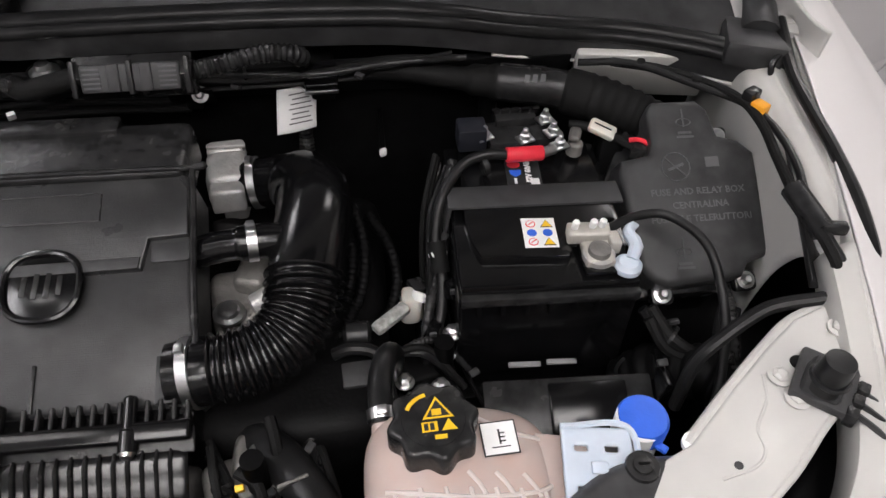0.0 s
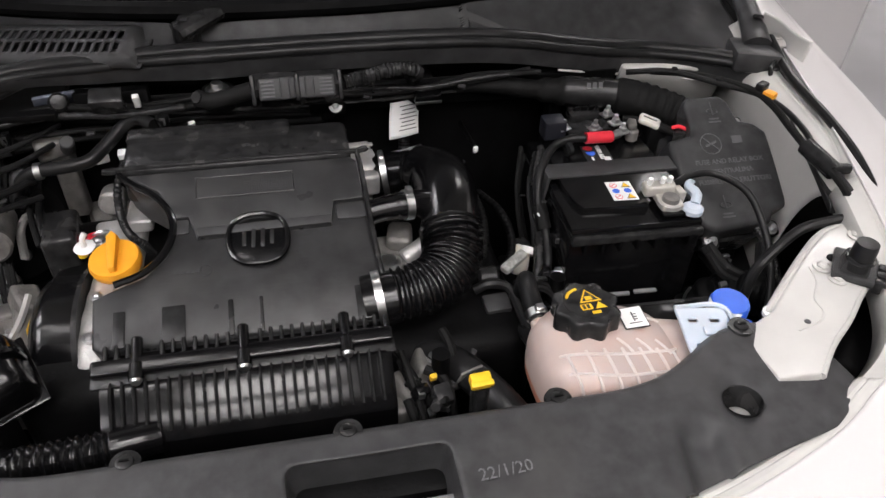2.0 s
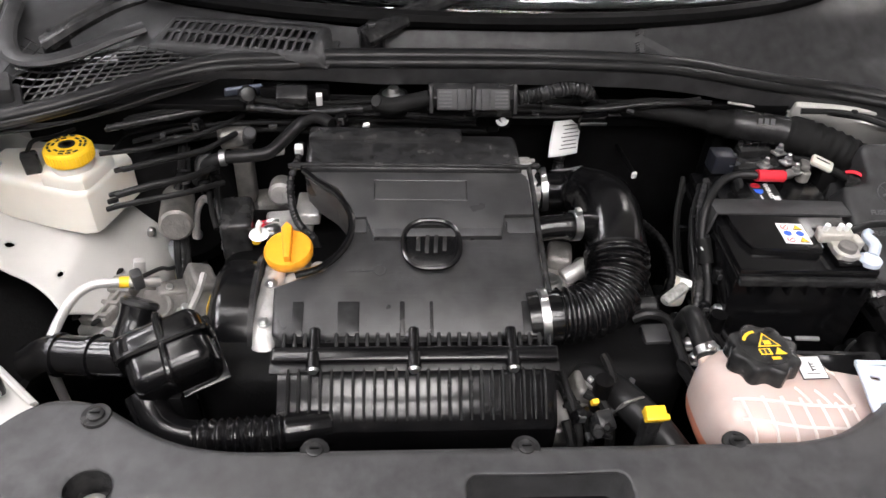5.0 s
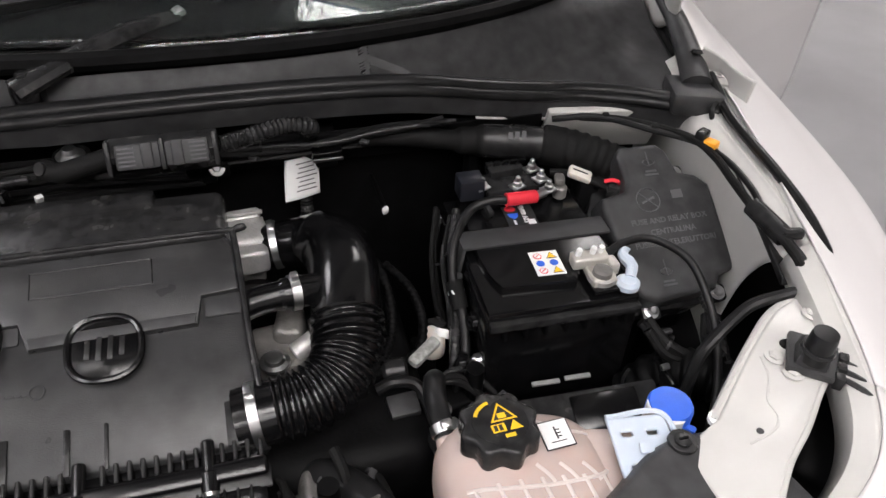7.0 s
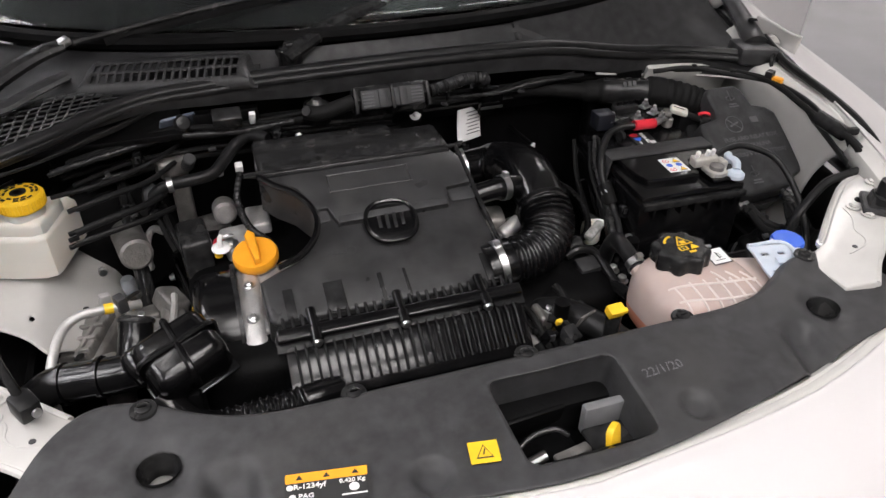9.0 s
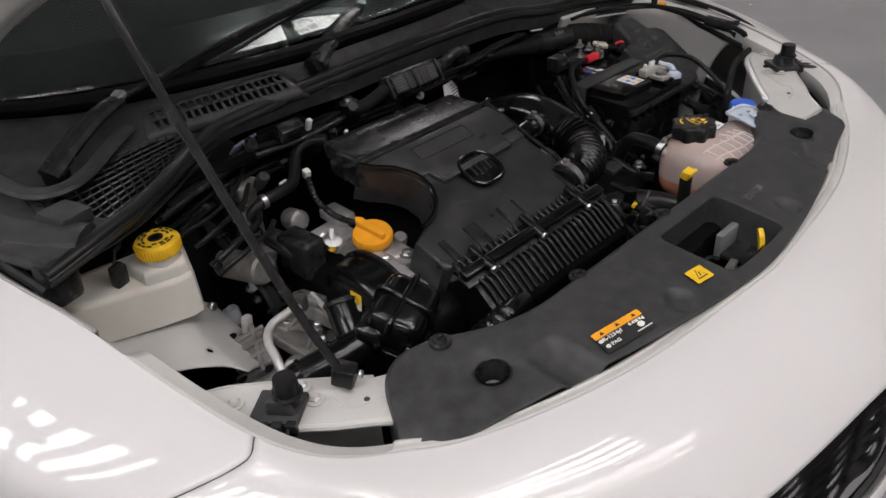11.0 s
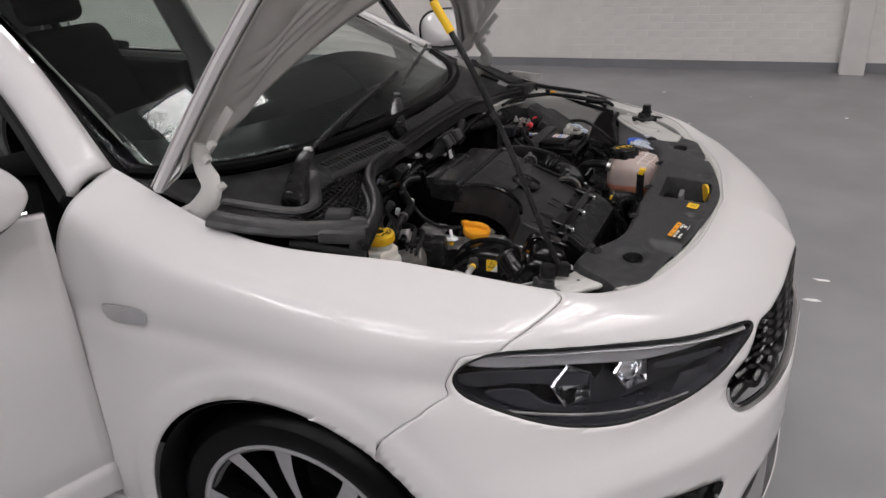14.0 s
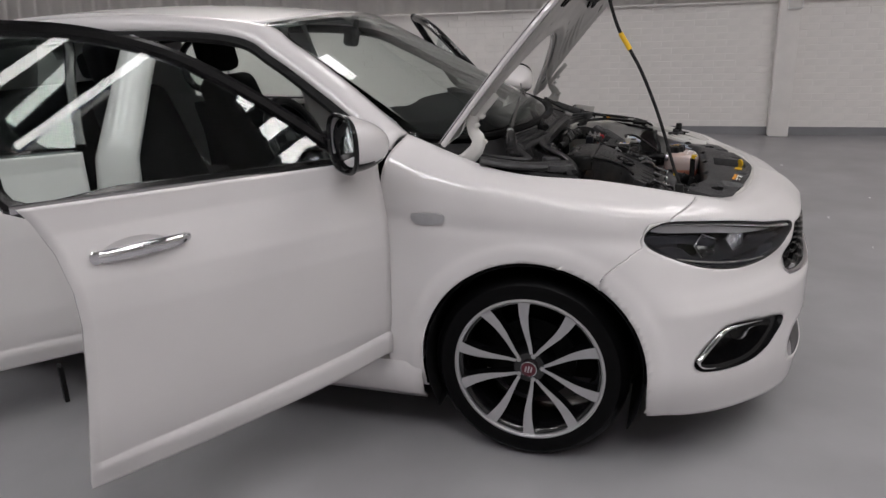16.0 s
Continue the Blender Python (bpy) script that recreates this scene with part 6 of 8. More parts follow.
for x0, x1 in ((-.176, -.160), (.020, .057)):
    part("satin_inlay", extrude(rounded(x1 - x0, .020, .003), .0022, AM @ pose((x0 + x1) / 2, -.088, -.003), .001), GREY_PLASTIC, air, "grey satin inlay")
part("satin_inlay", extrude(asl([(-.150, .096), (.012, .094), (.010, .106), (-.148, .108)]), .002, AM @ pose(0, 0, .0042), .0006), GREY_PLASTIC, air)
part("recess_frame", add(*[tube([AM @ Vector(p) for p in ((x0, y0, .0042), (x1, y1, .0042))], .0008, 3, 4) for x0, y0, x1, y1 in ((-.15, -.022, -.03, -.022), (-.15, -.052, -.03, -.052), (-.15, -.022, -.15, -.052), (-.03, -.022, -.03, -.052))]), PLASTIC, air)
edge = [AM @ Vector((x, -s, .0025)) for x, s in ((-.243, .006), (-.226, .022), (-.200, .042), (-.182, .068), (-.178, .096), (-.188, .124), (-.212, .148), (-.244, .160))]
part("edge_bead", tube(edge, .0045, 40, 8), GLOSS, air)
bead2 = [AM @ Vector((x, -s, .0)) for x, s in ((-.246, .0), (-.24, -.004), (.045, -.004), (.057, .004), (.062, .12), (.069, .23))]
part("edge_bead", tube(bead2, .0035, 60, 8), PLASTIC, air)
rear = box((.292, .088, .055), pose(-.097, -.072, .862), .010, 3)
part("rear_cover", rear, PLASTIC, air, "matte black rear cover")
part("rear_cover", box((.215, .03, .03), pose(-.135, -.035, .880), .006), PLASTIC, air)
# emblem: rounded ring with plain bars
sq = [(math.copysign(abs(math.cos(a)) ** .8, math.cos(a)) * .0345, math.copysign(abs(math.sin(a)) ** .8, math.sin(a)) * .0335) for a in np.linspace(0, 2 * math.pi, 48, endpoint=False)]
EM = AM @ pose(-.078, -.118, -.003)
part("emblem_base", extrude(sq, .009, EM, .002), GLOSS, air)
ring = np.array([EM @ Vector((x * 1.02, y * 1.02, .009)) for x, y in sq + sq[:1]])
part("emblem_ring", sweep(ring, .0036, 8, cap=False), GLOSS, air, "gloss black emblem ring")
for k in range(4):
    part("emblem_bar", box((.0052, .020 + .006 * (k in (1, 2)), .0016), EM @ pose(-.0165 + .011 * k, 0, .0092, 0, 0, -4), .0006), PLASTIC, air)
part("moulded_mark", lathe([(.006, .001), (.007, .0016), (.008, .001)], 20, AM @ pose(-.142, -.150, -.0035), cap=False), GREY_PLASTIC, air)
for k in range(5):
    part("moulded_bar", box((.005, .0035, .001), AM @ pose(-.180 + .0070 * k, -.150, -.0035)), GREY_PLASTIC, air, smooth=0)
# ridge of teeth and flange
for k in range(27):
    x = -.252 + .312 * k / 26
    if min(abs(x + .216), abs(x + .102), abs(x - .012)) < .012:
        continue
    part("tooth", box((.0045, .026, .012), AM @ pose(x, -.246, -.006), .0012, 1), PLASTIC, air)
for x0, x1 in ((-.245, -.232), (-.192, -.166), (-.118, -.112), (-.082, -.078), (.03, .05)):
    part("lid_pad", box((x1 - x0, .045, .004), AM @ pose((x0 + x1) / 2, -.215, -.0035), .001), PLASTIC, air)
part("flange", box((.330, .019, .016), pose(-.099, -.360, .790, 22, 0, 0), .004, 3), GLOSS, air, "gloss black joint flange")
part("flange", box((.334, .023, .006), pose(-.099, -.365, .781, 22, 0, 0), .002), PLASTIC, air)
for x in (-.216, -.102, .012):
    col = lathe([(.0085, 0), (.0085, .018), (.0065, .020), (.0065, .048), (.005, .050)], 16, Matrix.Translation((x, -.377, .787)) @ pose(0, 0, 0, -70, 0, 0))
    cp = part("clamp_post", col, GLOSS, air, "black clamp post with steel screw")
    part("screw", lathe([(0, .006), (.005, .005), (.007, 0)], 14, Matrix.Translation((x, -.377, .7875)) @ pose(0, 0, 0, 95, 0, 0)), ZINC, cp)
# lower box
prof = [(-.372, .781), (-.384, .778), (-.420, .748), (-.427, .738), (-.427, .70), (-.410, .62), (-.35, .60), (-.315, .62), (-.305, .70), (-.31, .78)]
low_v, low_f = [], []
for x in (-.256, -.225, .055, .062):
    grow = 1 if -.25 < x < .058 else .97
    low_v += [(x, -.3 + (y + .3) * grow, .70 + (z - .70) * grow) for y, z in prof]
n = len(prof)
low_f = [(k * n + i, k * n + (i + 1) % n, (k + 1) * n + (i + 1) % n, (k + 1) * n + i) for k in range(3) for i in range(n)] + [list(range(n))[::-1], [3 * n + i for i in range(n)]]
bm = from_data(low_v, low_f)
bmesh.ops.recalc_face_normals(bm, faces=bm.faces)
part("lower_box", bm, GLOSS, air, "glossy black ribbed lower box", smooth=30)
for k in range(25):
    x = -.244 + .292 * k / 24
    part("rib", sweep(np.array([(x, y - .002, z + .002) for y, z in prof[:3]]), [.0018, .0026, .0020], 8, flat=(.8, 1.2)), PLASTIC, air, smooth=60)

# ---- intake hose ----
hose = thing("intake_hose", (.15, -.2, .70), "black corrugated rubber intake hose with steel clamps", "hose")
IP = spline([(.040, -.298, .786), (.075, -.297, .790), (.110, -.292, .791), (.143, -.274, .794), (.162, -.243, .804), (.167, -.208, .817), (.172, -.165, .823), (.176, -.12, .823), (.171, -.078, .815), (.150, -.046, .804), (.115, -.032, .796), (.086, -.03, .792)], 520)
rad = []
for i in range(520):
    t = i / 519
    r = float(np.interp(t, [0, .05, .10, .36, .45, .56, .68, .80, .86, 1], [.035, .035, .034, .037, .039, .042, .044, .043, .034, .029]))
    if .10 < t < .36:
        r += .0028 * max(-.7, math.cos((t - .10) / .26 * 2 * math.pi * 10))
    if .36 <= t < .45:
        r += .0042 * max(-.4, math.cos((t - .36) / .09 * 2 * math.pi * 4))
    rad.append(r)
part("bellows", sweep(IP, rad, 28, flat=(1, .92)), GLOSS, hose, smooth=50)


def band(path_i, r, w, parent, label="steel hose clamp", path=None, material=None):
    p = IP if path is None else path
    a, b = Vector(p[path_i]), Vector(p[min(path_i + 2, len(p) - 1)])
    m = along(a, b)
    c = part("hose_clamp", lathe([(r, -w / 2), (r + .0014, -w / 2), (r + .0014, w / 2), (r, w / 2)], 32, m), material or ZINC, parent, label)
    part("clamp_ear", box((.010, .008, w * .8), m @ pose(0, r + .004, 0), .001), material or ZINC, c)
    return c


band(26, .0345, .010, hose)
band(492, .0305, .009, hose)
S2 = spline([(.045, -.182, .828), (.075, -.178, .835), (.105, -.177, .838), (.135, -.172, .835), (.16, -.168, .828)], 60)
part("side_pipe", sweep(S2, [.0165 if i < 28 else .0185 for i in range(60)], 18), GLOSS, hose, smooth=50)
band(34, .019, .010, hose, path=S2)

# ---- engine block and its castings ----
eng = thing("engine_block", (-.05, -.15, .38), "dark engine block with cast aluminium top parts", "engine")
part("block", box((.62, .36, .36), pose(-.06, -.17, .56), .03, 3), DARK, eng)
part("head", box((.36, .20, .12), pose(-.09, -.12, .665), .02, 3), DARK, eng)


def casting(pieces, seed=1):
    rnd = random.Random(seed)
    bms = []
    for size, m in pieces:
        b = box(size, m, min(size) * .22, 3)
        for v in b.verts:
            v.co += noise.noise_vector(v.co * 60) * .0015
        bms.append(b)
    return add(*bms)


throttle = thing("throttle_body", (.082, -.03, .70), "grey cast aluminium throttle body beside the air hose", "throttle body")
part("housing", casting([((.050, .058, .050), pose(.070, -.022, .795, 0, 0, 4)), ((.044, .022, .03), pose(.066, .012, .806, 0, 0, 4)), ((.040, .025, .035), pose(.072, -.055, .796, 0, 0, 4)), ((.03, .03, .12), pose(.07, -.02, .74))]), ALU, throttle)
for z in (.812, .800, .788):
    part("fin", box((.046, .006, .004), pose(.068, .006, z + .012), .001), ALU, throttle)
part("valve", lathe([(.032, 0), (.032, .012), (.028, .020), (.0, .024)], 28, pose(.072, -.098, .758, -12, 8, 0)), GLOSS, throttle, "round black valve cover")
part("valve_stem", cyl(.02, .10, pose(.072, -.098, .66), 20), DARK, throttle)
part("valve_bar", box((.024, .004, .003), pose(.070, -.106, .783, -12, 8, 0), .001), ZINC, throttle)

therm = thing("coolant_housing", (.09, -.2, .68), "stained cast aluminium coolant housing with large flange bolt", "coolant housing")
part("casting", casting([((.06, .075, .05), pose(.088, -.185, .745, 8, 5, 10)), ((.035, .045, .04), pose(.105, -.165, .768, 0, 0, -12)), ((.05, .04, .05), pose(.10, -.215, .735, 0, 10, 0)), ((.02, .06, .10), pose(.08, -.19, .70))]), DULL_ALU, therm)
part("flange_bolt", add(lathe([(.017, .0), (.017, .004), (.012, .006), (.010, .010), (.0, .011)], 28, pose(.083, -.216, .772))), ZINC, therm, "bright flange bolt")
part("bolt_boss", cyl(.013, .03, pose(.083, -.216, .745), 20), DULL_ALU, therm)
part("spigot", cyl(.012, .04, pose(.105, -.20, .765, 0, 70, 20), 18, .002), ALU, therm)
part("stub", cyl(.017, .05, pose(.14, -.155, .745, 60, 0, 30), 18, .003), DULL_ALU, therm)
low_cast = thing("gearbox_casting", (.09, -.37, .55), "stained aluminium gearbox casting below the hose", "gearbox casting")
part("casting", casting([((.07, .05, .05), pose(.095, -.375, .70, 10, 10, 20)), ((.05, .04, .03), pose(.115, -.36, .722, 0, 20, 0)), ((.04, .05, .2), pose(.085, -.38, .62)), ((.03, .03, .03), pose(.075, -.40, .70))], 2), DULL_ALU, low_cast)
part("bolt", bolt(.006, .006, pose(.115, -.36, .74)), ZINC, low_cast)

oil = thing("oil_filler_cap", (-.26, -.157, .755), "orange oil filler cap with grip bar on engine", "oil cap")
OM = pose(-.266, -.158, .771, 10, -4, 0)
part("cap", lathe([(.030, 0), (.0325, .003), (.0335, .012), (.031, .017), (.0, .019)], 36, OM), ORANGE, oil)
part("grip", extrude([(-.004, -.026), (.004, -.026), (.006, .0), (.0075, .030), (.0, .040), (-.0075, .030), (-.006, 0)], .012, OM @ pose(0, 0, .016, 0, 0, 4), .003), ORANGE, oil)
part("neck", cyl(.026, .03, OM @ pose(0, 0, -.03), 28), ALU, oil)


head = thing("cam_cover", (-.28, -.12, .70), "cast aluminium cam cover end beside oil cap", "cam cover")
part("casting", casting([((.055, .15, .04), pose(-.272, -.115, .732)), ((.05, .07, .03), pose(-.285, -.07, .745, 0, 0, 8)), ((.036, .06, .02), pose(-.25, -.04, .765)), ((.07, .11, .03), pose(-.262, -.235, .738, 6, 0, 4)), ((.05, .05, .05), pose(-.25, -.19, .735))], 3), ALU, head)
part("cam_end", lathe([(.0, .006), (.010, .006), (.012, .003), (.012, -.03)], 20, pose(-.226, -.178, .762, 20, 0, 0)), DULL_ALU, head)
for x, y, z in ((-.244, -.214, .757), (-.255, -.245, .753), (-.30, -.09, .762)):
    part("bolt", bolt(.008, .006, pose(x, y, z), 1.7), ZINC, head)
STRIP = spline([(-.283, -.165, .760), (-.284, -.205, .763), (-.286, -.25, .759), (-.287, -.29, .746), (-.285, -.322, .712), (-.283, -.332, .64)], 40)
part("timing_edge", sweep(STRIP, [.0145 + .0006 * math.sin(i) for i in range(40)], 10, flat=(1.0, .35)), ALU, head, "cast aluminium timing cover edge")
for i in (9, 20, 29):
    part("edge_bolt", bolt(.006, .005, Matrix.Translation(STRIP[i] + np.array((0, 0, .004))) @ pose(0, 0, 0, 8 * (i > 15), 0, 0), 1.5), ZINC, head)
part("sensor_barrel", lathe([(.017, 0), (.019, .004), (.019, .035), (.015, .04), (0, .041)], 22, along((-.30, .04, .752), (-.298, -.005, .76))), ALU, head)
part("ring_clip", lathe([(.010, 0), (.014, .002), (.010, .004)], 24, pose(-.313, -.115, .772, 10, 0, 0)), LABEL, head, "white plastic clip")
part("ring_clip", tube([(-.313, -.115, .775), (-.313, -.113, .787), (-.309, -.110, .793)], .004, 8, 8), LABEL, head)
part("yellow_band", cyl(.006, .008, pose(-.318, -.116, .760), 14), YELLOW, head)
part("red_plug", lathe([(.011, 0), (.013, .003), (.013, .014), (.009, .020), (.0, .021)], 18, pose(-.310, -.075, .742, -50, -20, 0)), RED, head, "red plug cap")
part("plug_ring", lathe([(.009, .0), (.012, .001), (.012, .004)], 18, pose(-.303, -.068, .756, -50, -20, 0)), ZINC, head)
harness = [(-.262, .03, .835), (-.266, .006, .826), (-.276, -.025, .803), (-.272, -.06, .785), (-.262, -.09, .778), (-.25, -.108, .775), (-.24, -.11, .765), (-.235, -.10, .74)]
part("harness", sweep(spline(harness, 110), [.0055 + .0009 * math.sin(i * 2.2) for i in range(110)], 10), PLASTIC, head)
part("connector", box((.012, .012, .016), pose(-.265, .010, .836, 20, 0, 0), .002), LABEL, head, "white plug")

belt = thing("belt_cover", (-.33, -.2, .50), "glossy black domed timing belt cover with warning sticker", "belt cover")
DOME = [(-.115, .56), (-.117, .66), (-.122, .715), (-.140, .748), (-.170, .768), (-.210, .776), (-.250, .771), (-.283, .750), (-.302, .714), (-.312, .66), (-.315, .56)]
dome = extrude([tuple(p) for p in spline(DOME, 44)], .060, Matrix(((0, 0, -1, -.302), (1, 0, 0, 0), (0, 1, 0, 0), (0, 0, 0, 1))), .022, 5)
part("cover", dome, GLOSS, belt, smooth=60)
part("flange", extrude([((y + .213) * 1.07 - .213, (z - .6) * 1.035 + .6) for y, z in spline(DOME, 44)], .006, Matrix(((0, 0, -1, -.300), (1, 0, 0, 0), (0, 1, 0, 0), (0, 0, 0, 1)))), PLASTIC, belt)
SM = frame_of((-.3645, -.232, .742), (0, -1, .02), (.12, 0, 1))
part("sticker", extrude(rounded(.026, .027, .002), .0006, SM), YELLOW, belt, "small yellow warning sticker")
part("triangle", extrude(tri_(.009), .0004, SM @ pose(0, .002, .0006)), INK, belt, smooth=0)
part("triangle_fill", extrude(tri_(.0066), .0004, SM @ pose(0, .002, .0009)), YELLOW, belt, smooth=0)
part("torn_corner", extrude([(-.002, -.0135), (.013, -.0135), (.013, .004)], .0004, SM @ pose(0, 0, .0007)), LABEL, belt, smooth=0)
part("moulded_mark", lathe([(.006, .001), (.007, .0016), (.008, .001)], 20, SM @ pose(.030, -.022, -.001), cap=False), MOULDED, belt)
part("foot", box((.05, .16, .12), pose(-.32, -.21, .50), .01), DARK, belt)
part("upper_block", box((.045, .075, .07), pose(-.350, -.075, .752, 0, 0, 6), .008, 3), PLASTIC, belt)

# ---- resonator box and low intake pipe ----
res = thing("intake_resonator", (-.38, -.36, .68), "gloss black intake resonator box with crossed ridges", "resonator")
RM = pose(-.376, -.358, .792, 20, -10, 24) @ Matrix.Diagonal((.88, 1.0, 1.03, 1))
part("box", box((.115, .085, .062), RM, .018, 4, taper=(.9, .88)), GLOSS, res)
part("ridge", tube([RM @ Vector(p) for p in ((-.056, .004, .0), (-.05, .004, .031), (0, .003, .0325), (.05, .002, .031), (.056, .002, 0))], .0042, 24, 8), GLOSS, res)
part("ridge", tube([RM @ Vector(p) for p in ((-.004, -.042, 0), (-.004, -.036, .031), (0, 0, .0325), (.004, .036, .031), (.004, .042, .0))], .0042, 24, 8), GLOSS, res)
part("seam", box((.116, .087, .005), RM @ pose(0, 0, -.028), .002), GLOSS, res)
part("neck", box((.05, .045, .045), pose(-.418, -.345, .782, 10, -10, 30), .014, 3), GLOSS, res)
part("neck", tube([(-.435, -.315, .770), (-.430, -.298, .785), (-.426, -.284, .802)], .021, 14, 20), GLOSS, res)
part("neck_cap", lathe([(.021, 0), (.023, .002), (.023, .006), (.019, .009), (0, .0095)], 24, along((-.427, -.287, .799), (-.424, -.279, .808))), PLASTIC, res)
part("intake_pipe", tube([(-.42, -.338, .768), (-.45, -.334, .763), (-.49, -.326, .757), (-.53, -.317, .750), (-.56, -.312, .73)], .0235, 30, 22), GLOSS, res, "wide black intake pipe")
for a_, b__ in (((-.515, -.3205, .753), (-.522, -.319, .752)), ((-.47, -.330, .760), (-.477, -.3285, .759))):
    part("pipe_ring", lathe([(.0235, 0), (.0265, .001), (.0265, .006), (.0235, .007)], 28, along(a_, b__)), GLOSS, res)
part("leg", box((.05, .05, .12), pose(-.385, -.37, .70), .01), DARK, res)
PP = spline([(-.405, -.385, .760), (-.395, -.400, .748), (-.378, -.418, .738), (-.352, -.428, .735), (-.317, -.431, .737), (-.285, -.430, .739), (-.254, -.428, .740), (-.225, -.423, .740), (-.20, -.415, .735)], 150)
pr = [float(np.interp(i / 149, [0, .2, .4, .45, .9, 1], [.021, .021, .020, .0205, .0205, .021])) + (.0020 * math.cos(i * 1.15) if 62 < i < 118 else 0) for i in range(150)]
part("low_pipe", sweep(PP, pr, 20), GLOSS, res, "black corrugated intake pipe", smooth=50)

# ---- engine mount castings ----
mount = thing("engine_mount", (-.44, -.21, .55), "stained cast aluminium engine mount with bolts", "engine mount")
part("casting", casting([((.085, .10, .018), pose(-.446, -.212, .702, 8, 14, 12)), ((.030, .11, .022), pose(-.405, -.225, .725, 4, 20, 14)), ((.035, .05, .03), pose(-.415, -.165, .735, 10, 25, 30)), ((.05, .03, .02), pose(-.455, -.16, .712, 0, 10, 25)), ((.06, .08, .12), pose(-.43, -.21, .63))], 4), DULL_ALU, mount)
for x, y in ((-.433, -.205), (-.450, -.240), (-.462, -.165)):
    part("bolt", add(bolt(.009, .010, pose(x, y, .708, 6, 10, 0), 1.6), cyl(.0055, .020, pose(x, y, .708, 6, 10, 0), 12, .001)), ZINC, mount)
part("web", tube([(-.475, -.17, .715), (-.455, -.19, .722), (-.45, -.215, .722), (-.47, -.235, .714)], .004, 20, 6), DULL_ALU, mount)
part("web", tube([(-.408, -.168, .75), (-.412, -.21, .742), (-.425, -.255, .734), (-.445, -.275, .726)], .005, 20, 6), ALU, mount)
comp = thing("alternator", (-.51, -.17, .55), "grey ribbed cast aluminium compressor housing with port", "compressor")
CMX = pose(-.512, -.170, .672, 6, -14, -24)
part("housing", casting([((.062, .115, .050), CMX), ((.050, .09, .018), CMX @ pose(0, 0, .028)), ((.04, .05, .10), pose(-.50, -.17, .61))], 8), DULL_ALU, comp)
for k in range(4):
    part("fin", casting([((.056, .007, .010), CMX @ pose(0, -.038 + .024 * k, .037, 0, 0, 6))], 20 + k), DULL_ALU, comp)
part("fin", casting([((.006, .10, .010), CMX @ pose(.012, 0, .037))], 30), DULL_ALU, comp)
for dx, dy in ((-.02, -.045), (.02, -.05), (-.02, .045)):
    part("screw_hole", lathe([(0, .001), (.005, .0015), (.0075, 0)], 14, CMX @ pose(dx, dy, .040)), DARK, comp)
part("port", lathe([(.021, 0), (.021, .03), (.017, .031), (.016, .004), (0, .004)], 26, pose(-.484, -.232, .688, 62, 0, -35), cap=False), ALU, comp, "bright machined port ring", solid=.001)
part("stub", box((.016, .012, .03), pose(-.494, -.118, .715, 0, 10, 20), .003), ALU, comp)
pumpd = thing("vacuum_pump", (-.40, -.04, .55), "cast aluminium pump drum behind a black round cover", "pump")
PD = along((-.345, -.052, .700), (-.425, -.068, .688))
part("drum", lathe([(.0, 0), (.066, 0), (.078, .012), (.078, .03), (.072, .036), (.078, .046), (.074, .075)], 44, PD), DULL_ALU, pumpd, smooth=30)
for k in range(9):
    a = radians(20 + 40 * k)
    part("lug", casting([((.016, .012, .050), PD @ pose(.078 * math.cos(a), .078 * math.sin(a), .036, 0, 0, math.degrees(a)))], 40 + k), DULL_ALU, pumpd)
part("black_cover", lathe([(.0, .105), (.045, .104), (.068, .094), (.078, .074), (.074, .070)], 44, PD), GLOSS, pumpd, "black round cover", smooth=50)
for k in range(4):
    part("groove", lathe([(.070 - .011 * k, .0935 + .0032 * k), (.0715 - .011 * k, .0950 + .0028 * k), (.073 - .011 * k, .0915 + .0035 * k)], 40, PD, cap=False), PLASTIC, pumpd)
for a, r in ((2.4, .040), (.6, .044)):
    part("stud", bolt(.0055, .007, PD @ pose(r * math.cos(a), r * math.sin(a), .104), 1.3), ZINC, pumpd)
part("outlet", lathe([(.026, 0), (.028, .01), (.028, .055), (.022, .062), (0, .063)], 24, along((-.352, .025, .755), (-.415, .012, .752))), DULL_ALU, pumpd, smooth=40)
part("stand", box((.08, .08, .14), pose(-.38, -.05, .60), .01), DARK, pumpd)

acp = thing("cooling_pipe", (-.52, -.25, .70), "silver air conditioning pipe with yellow tape mark", "pipe")
part("pipe", tube([(-.43, -.205, .765), (-.453, -.222, .780), (-.475, -.226, .783), (-.503, -.229, .781), (-.522, -.246, .775), (-.532, -.283, .765), (-.538, -.306, .745), (-.541, -.312, .70), (-.54, -.31, .60)], .0062, 60, 12), ALU, acp)
part("tape", tube([(-.459, -.2235, .7815), (-.470, -.2255, .783)], .0072, 4, 12), YELLOW, acp, "yellow tape mark")
part("clip", box((.014, .018, .024), pose(-.449, -.222, .785, 0, 0, 30), .003), GREY_PLASTIC, acp, "grey pipe clip")
part("wire", tube([(-.445, -.218, .785), (-.43, -.19, .775), (-.435, -.15, .74), (-.445, -.10, .70)], .003, 20, 8), RUBBER, acp)
pipes = thing("service_port", (-.575, -.135, .70), "silver air conditioning pipe with grey service cap", "pipe")
part("pipe", tube([(-.57, -.128, .775), (-.566, -.12, .74), (-.56, -.11, .70), (-.55, -.10, .64)], .0065, 24, 10), ALU, pipes)
part("union", lathe([(.010, 0), (.012, .003), (.012, .010), (.009, .014)], 16, pose(-.571, -.130, .766)), DULL_ALU, pipes)
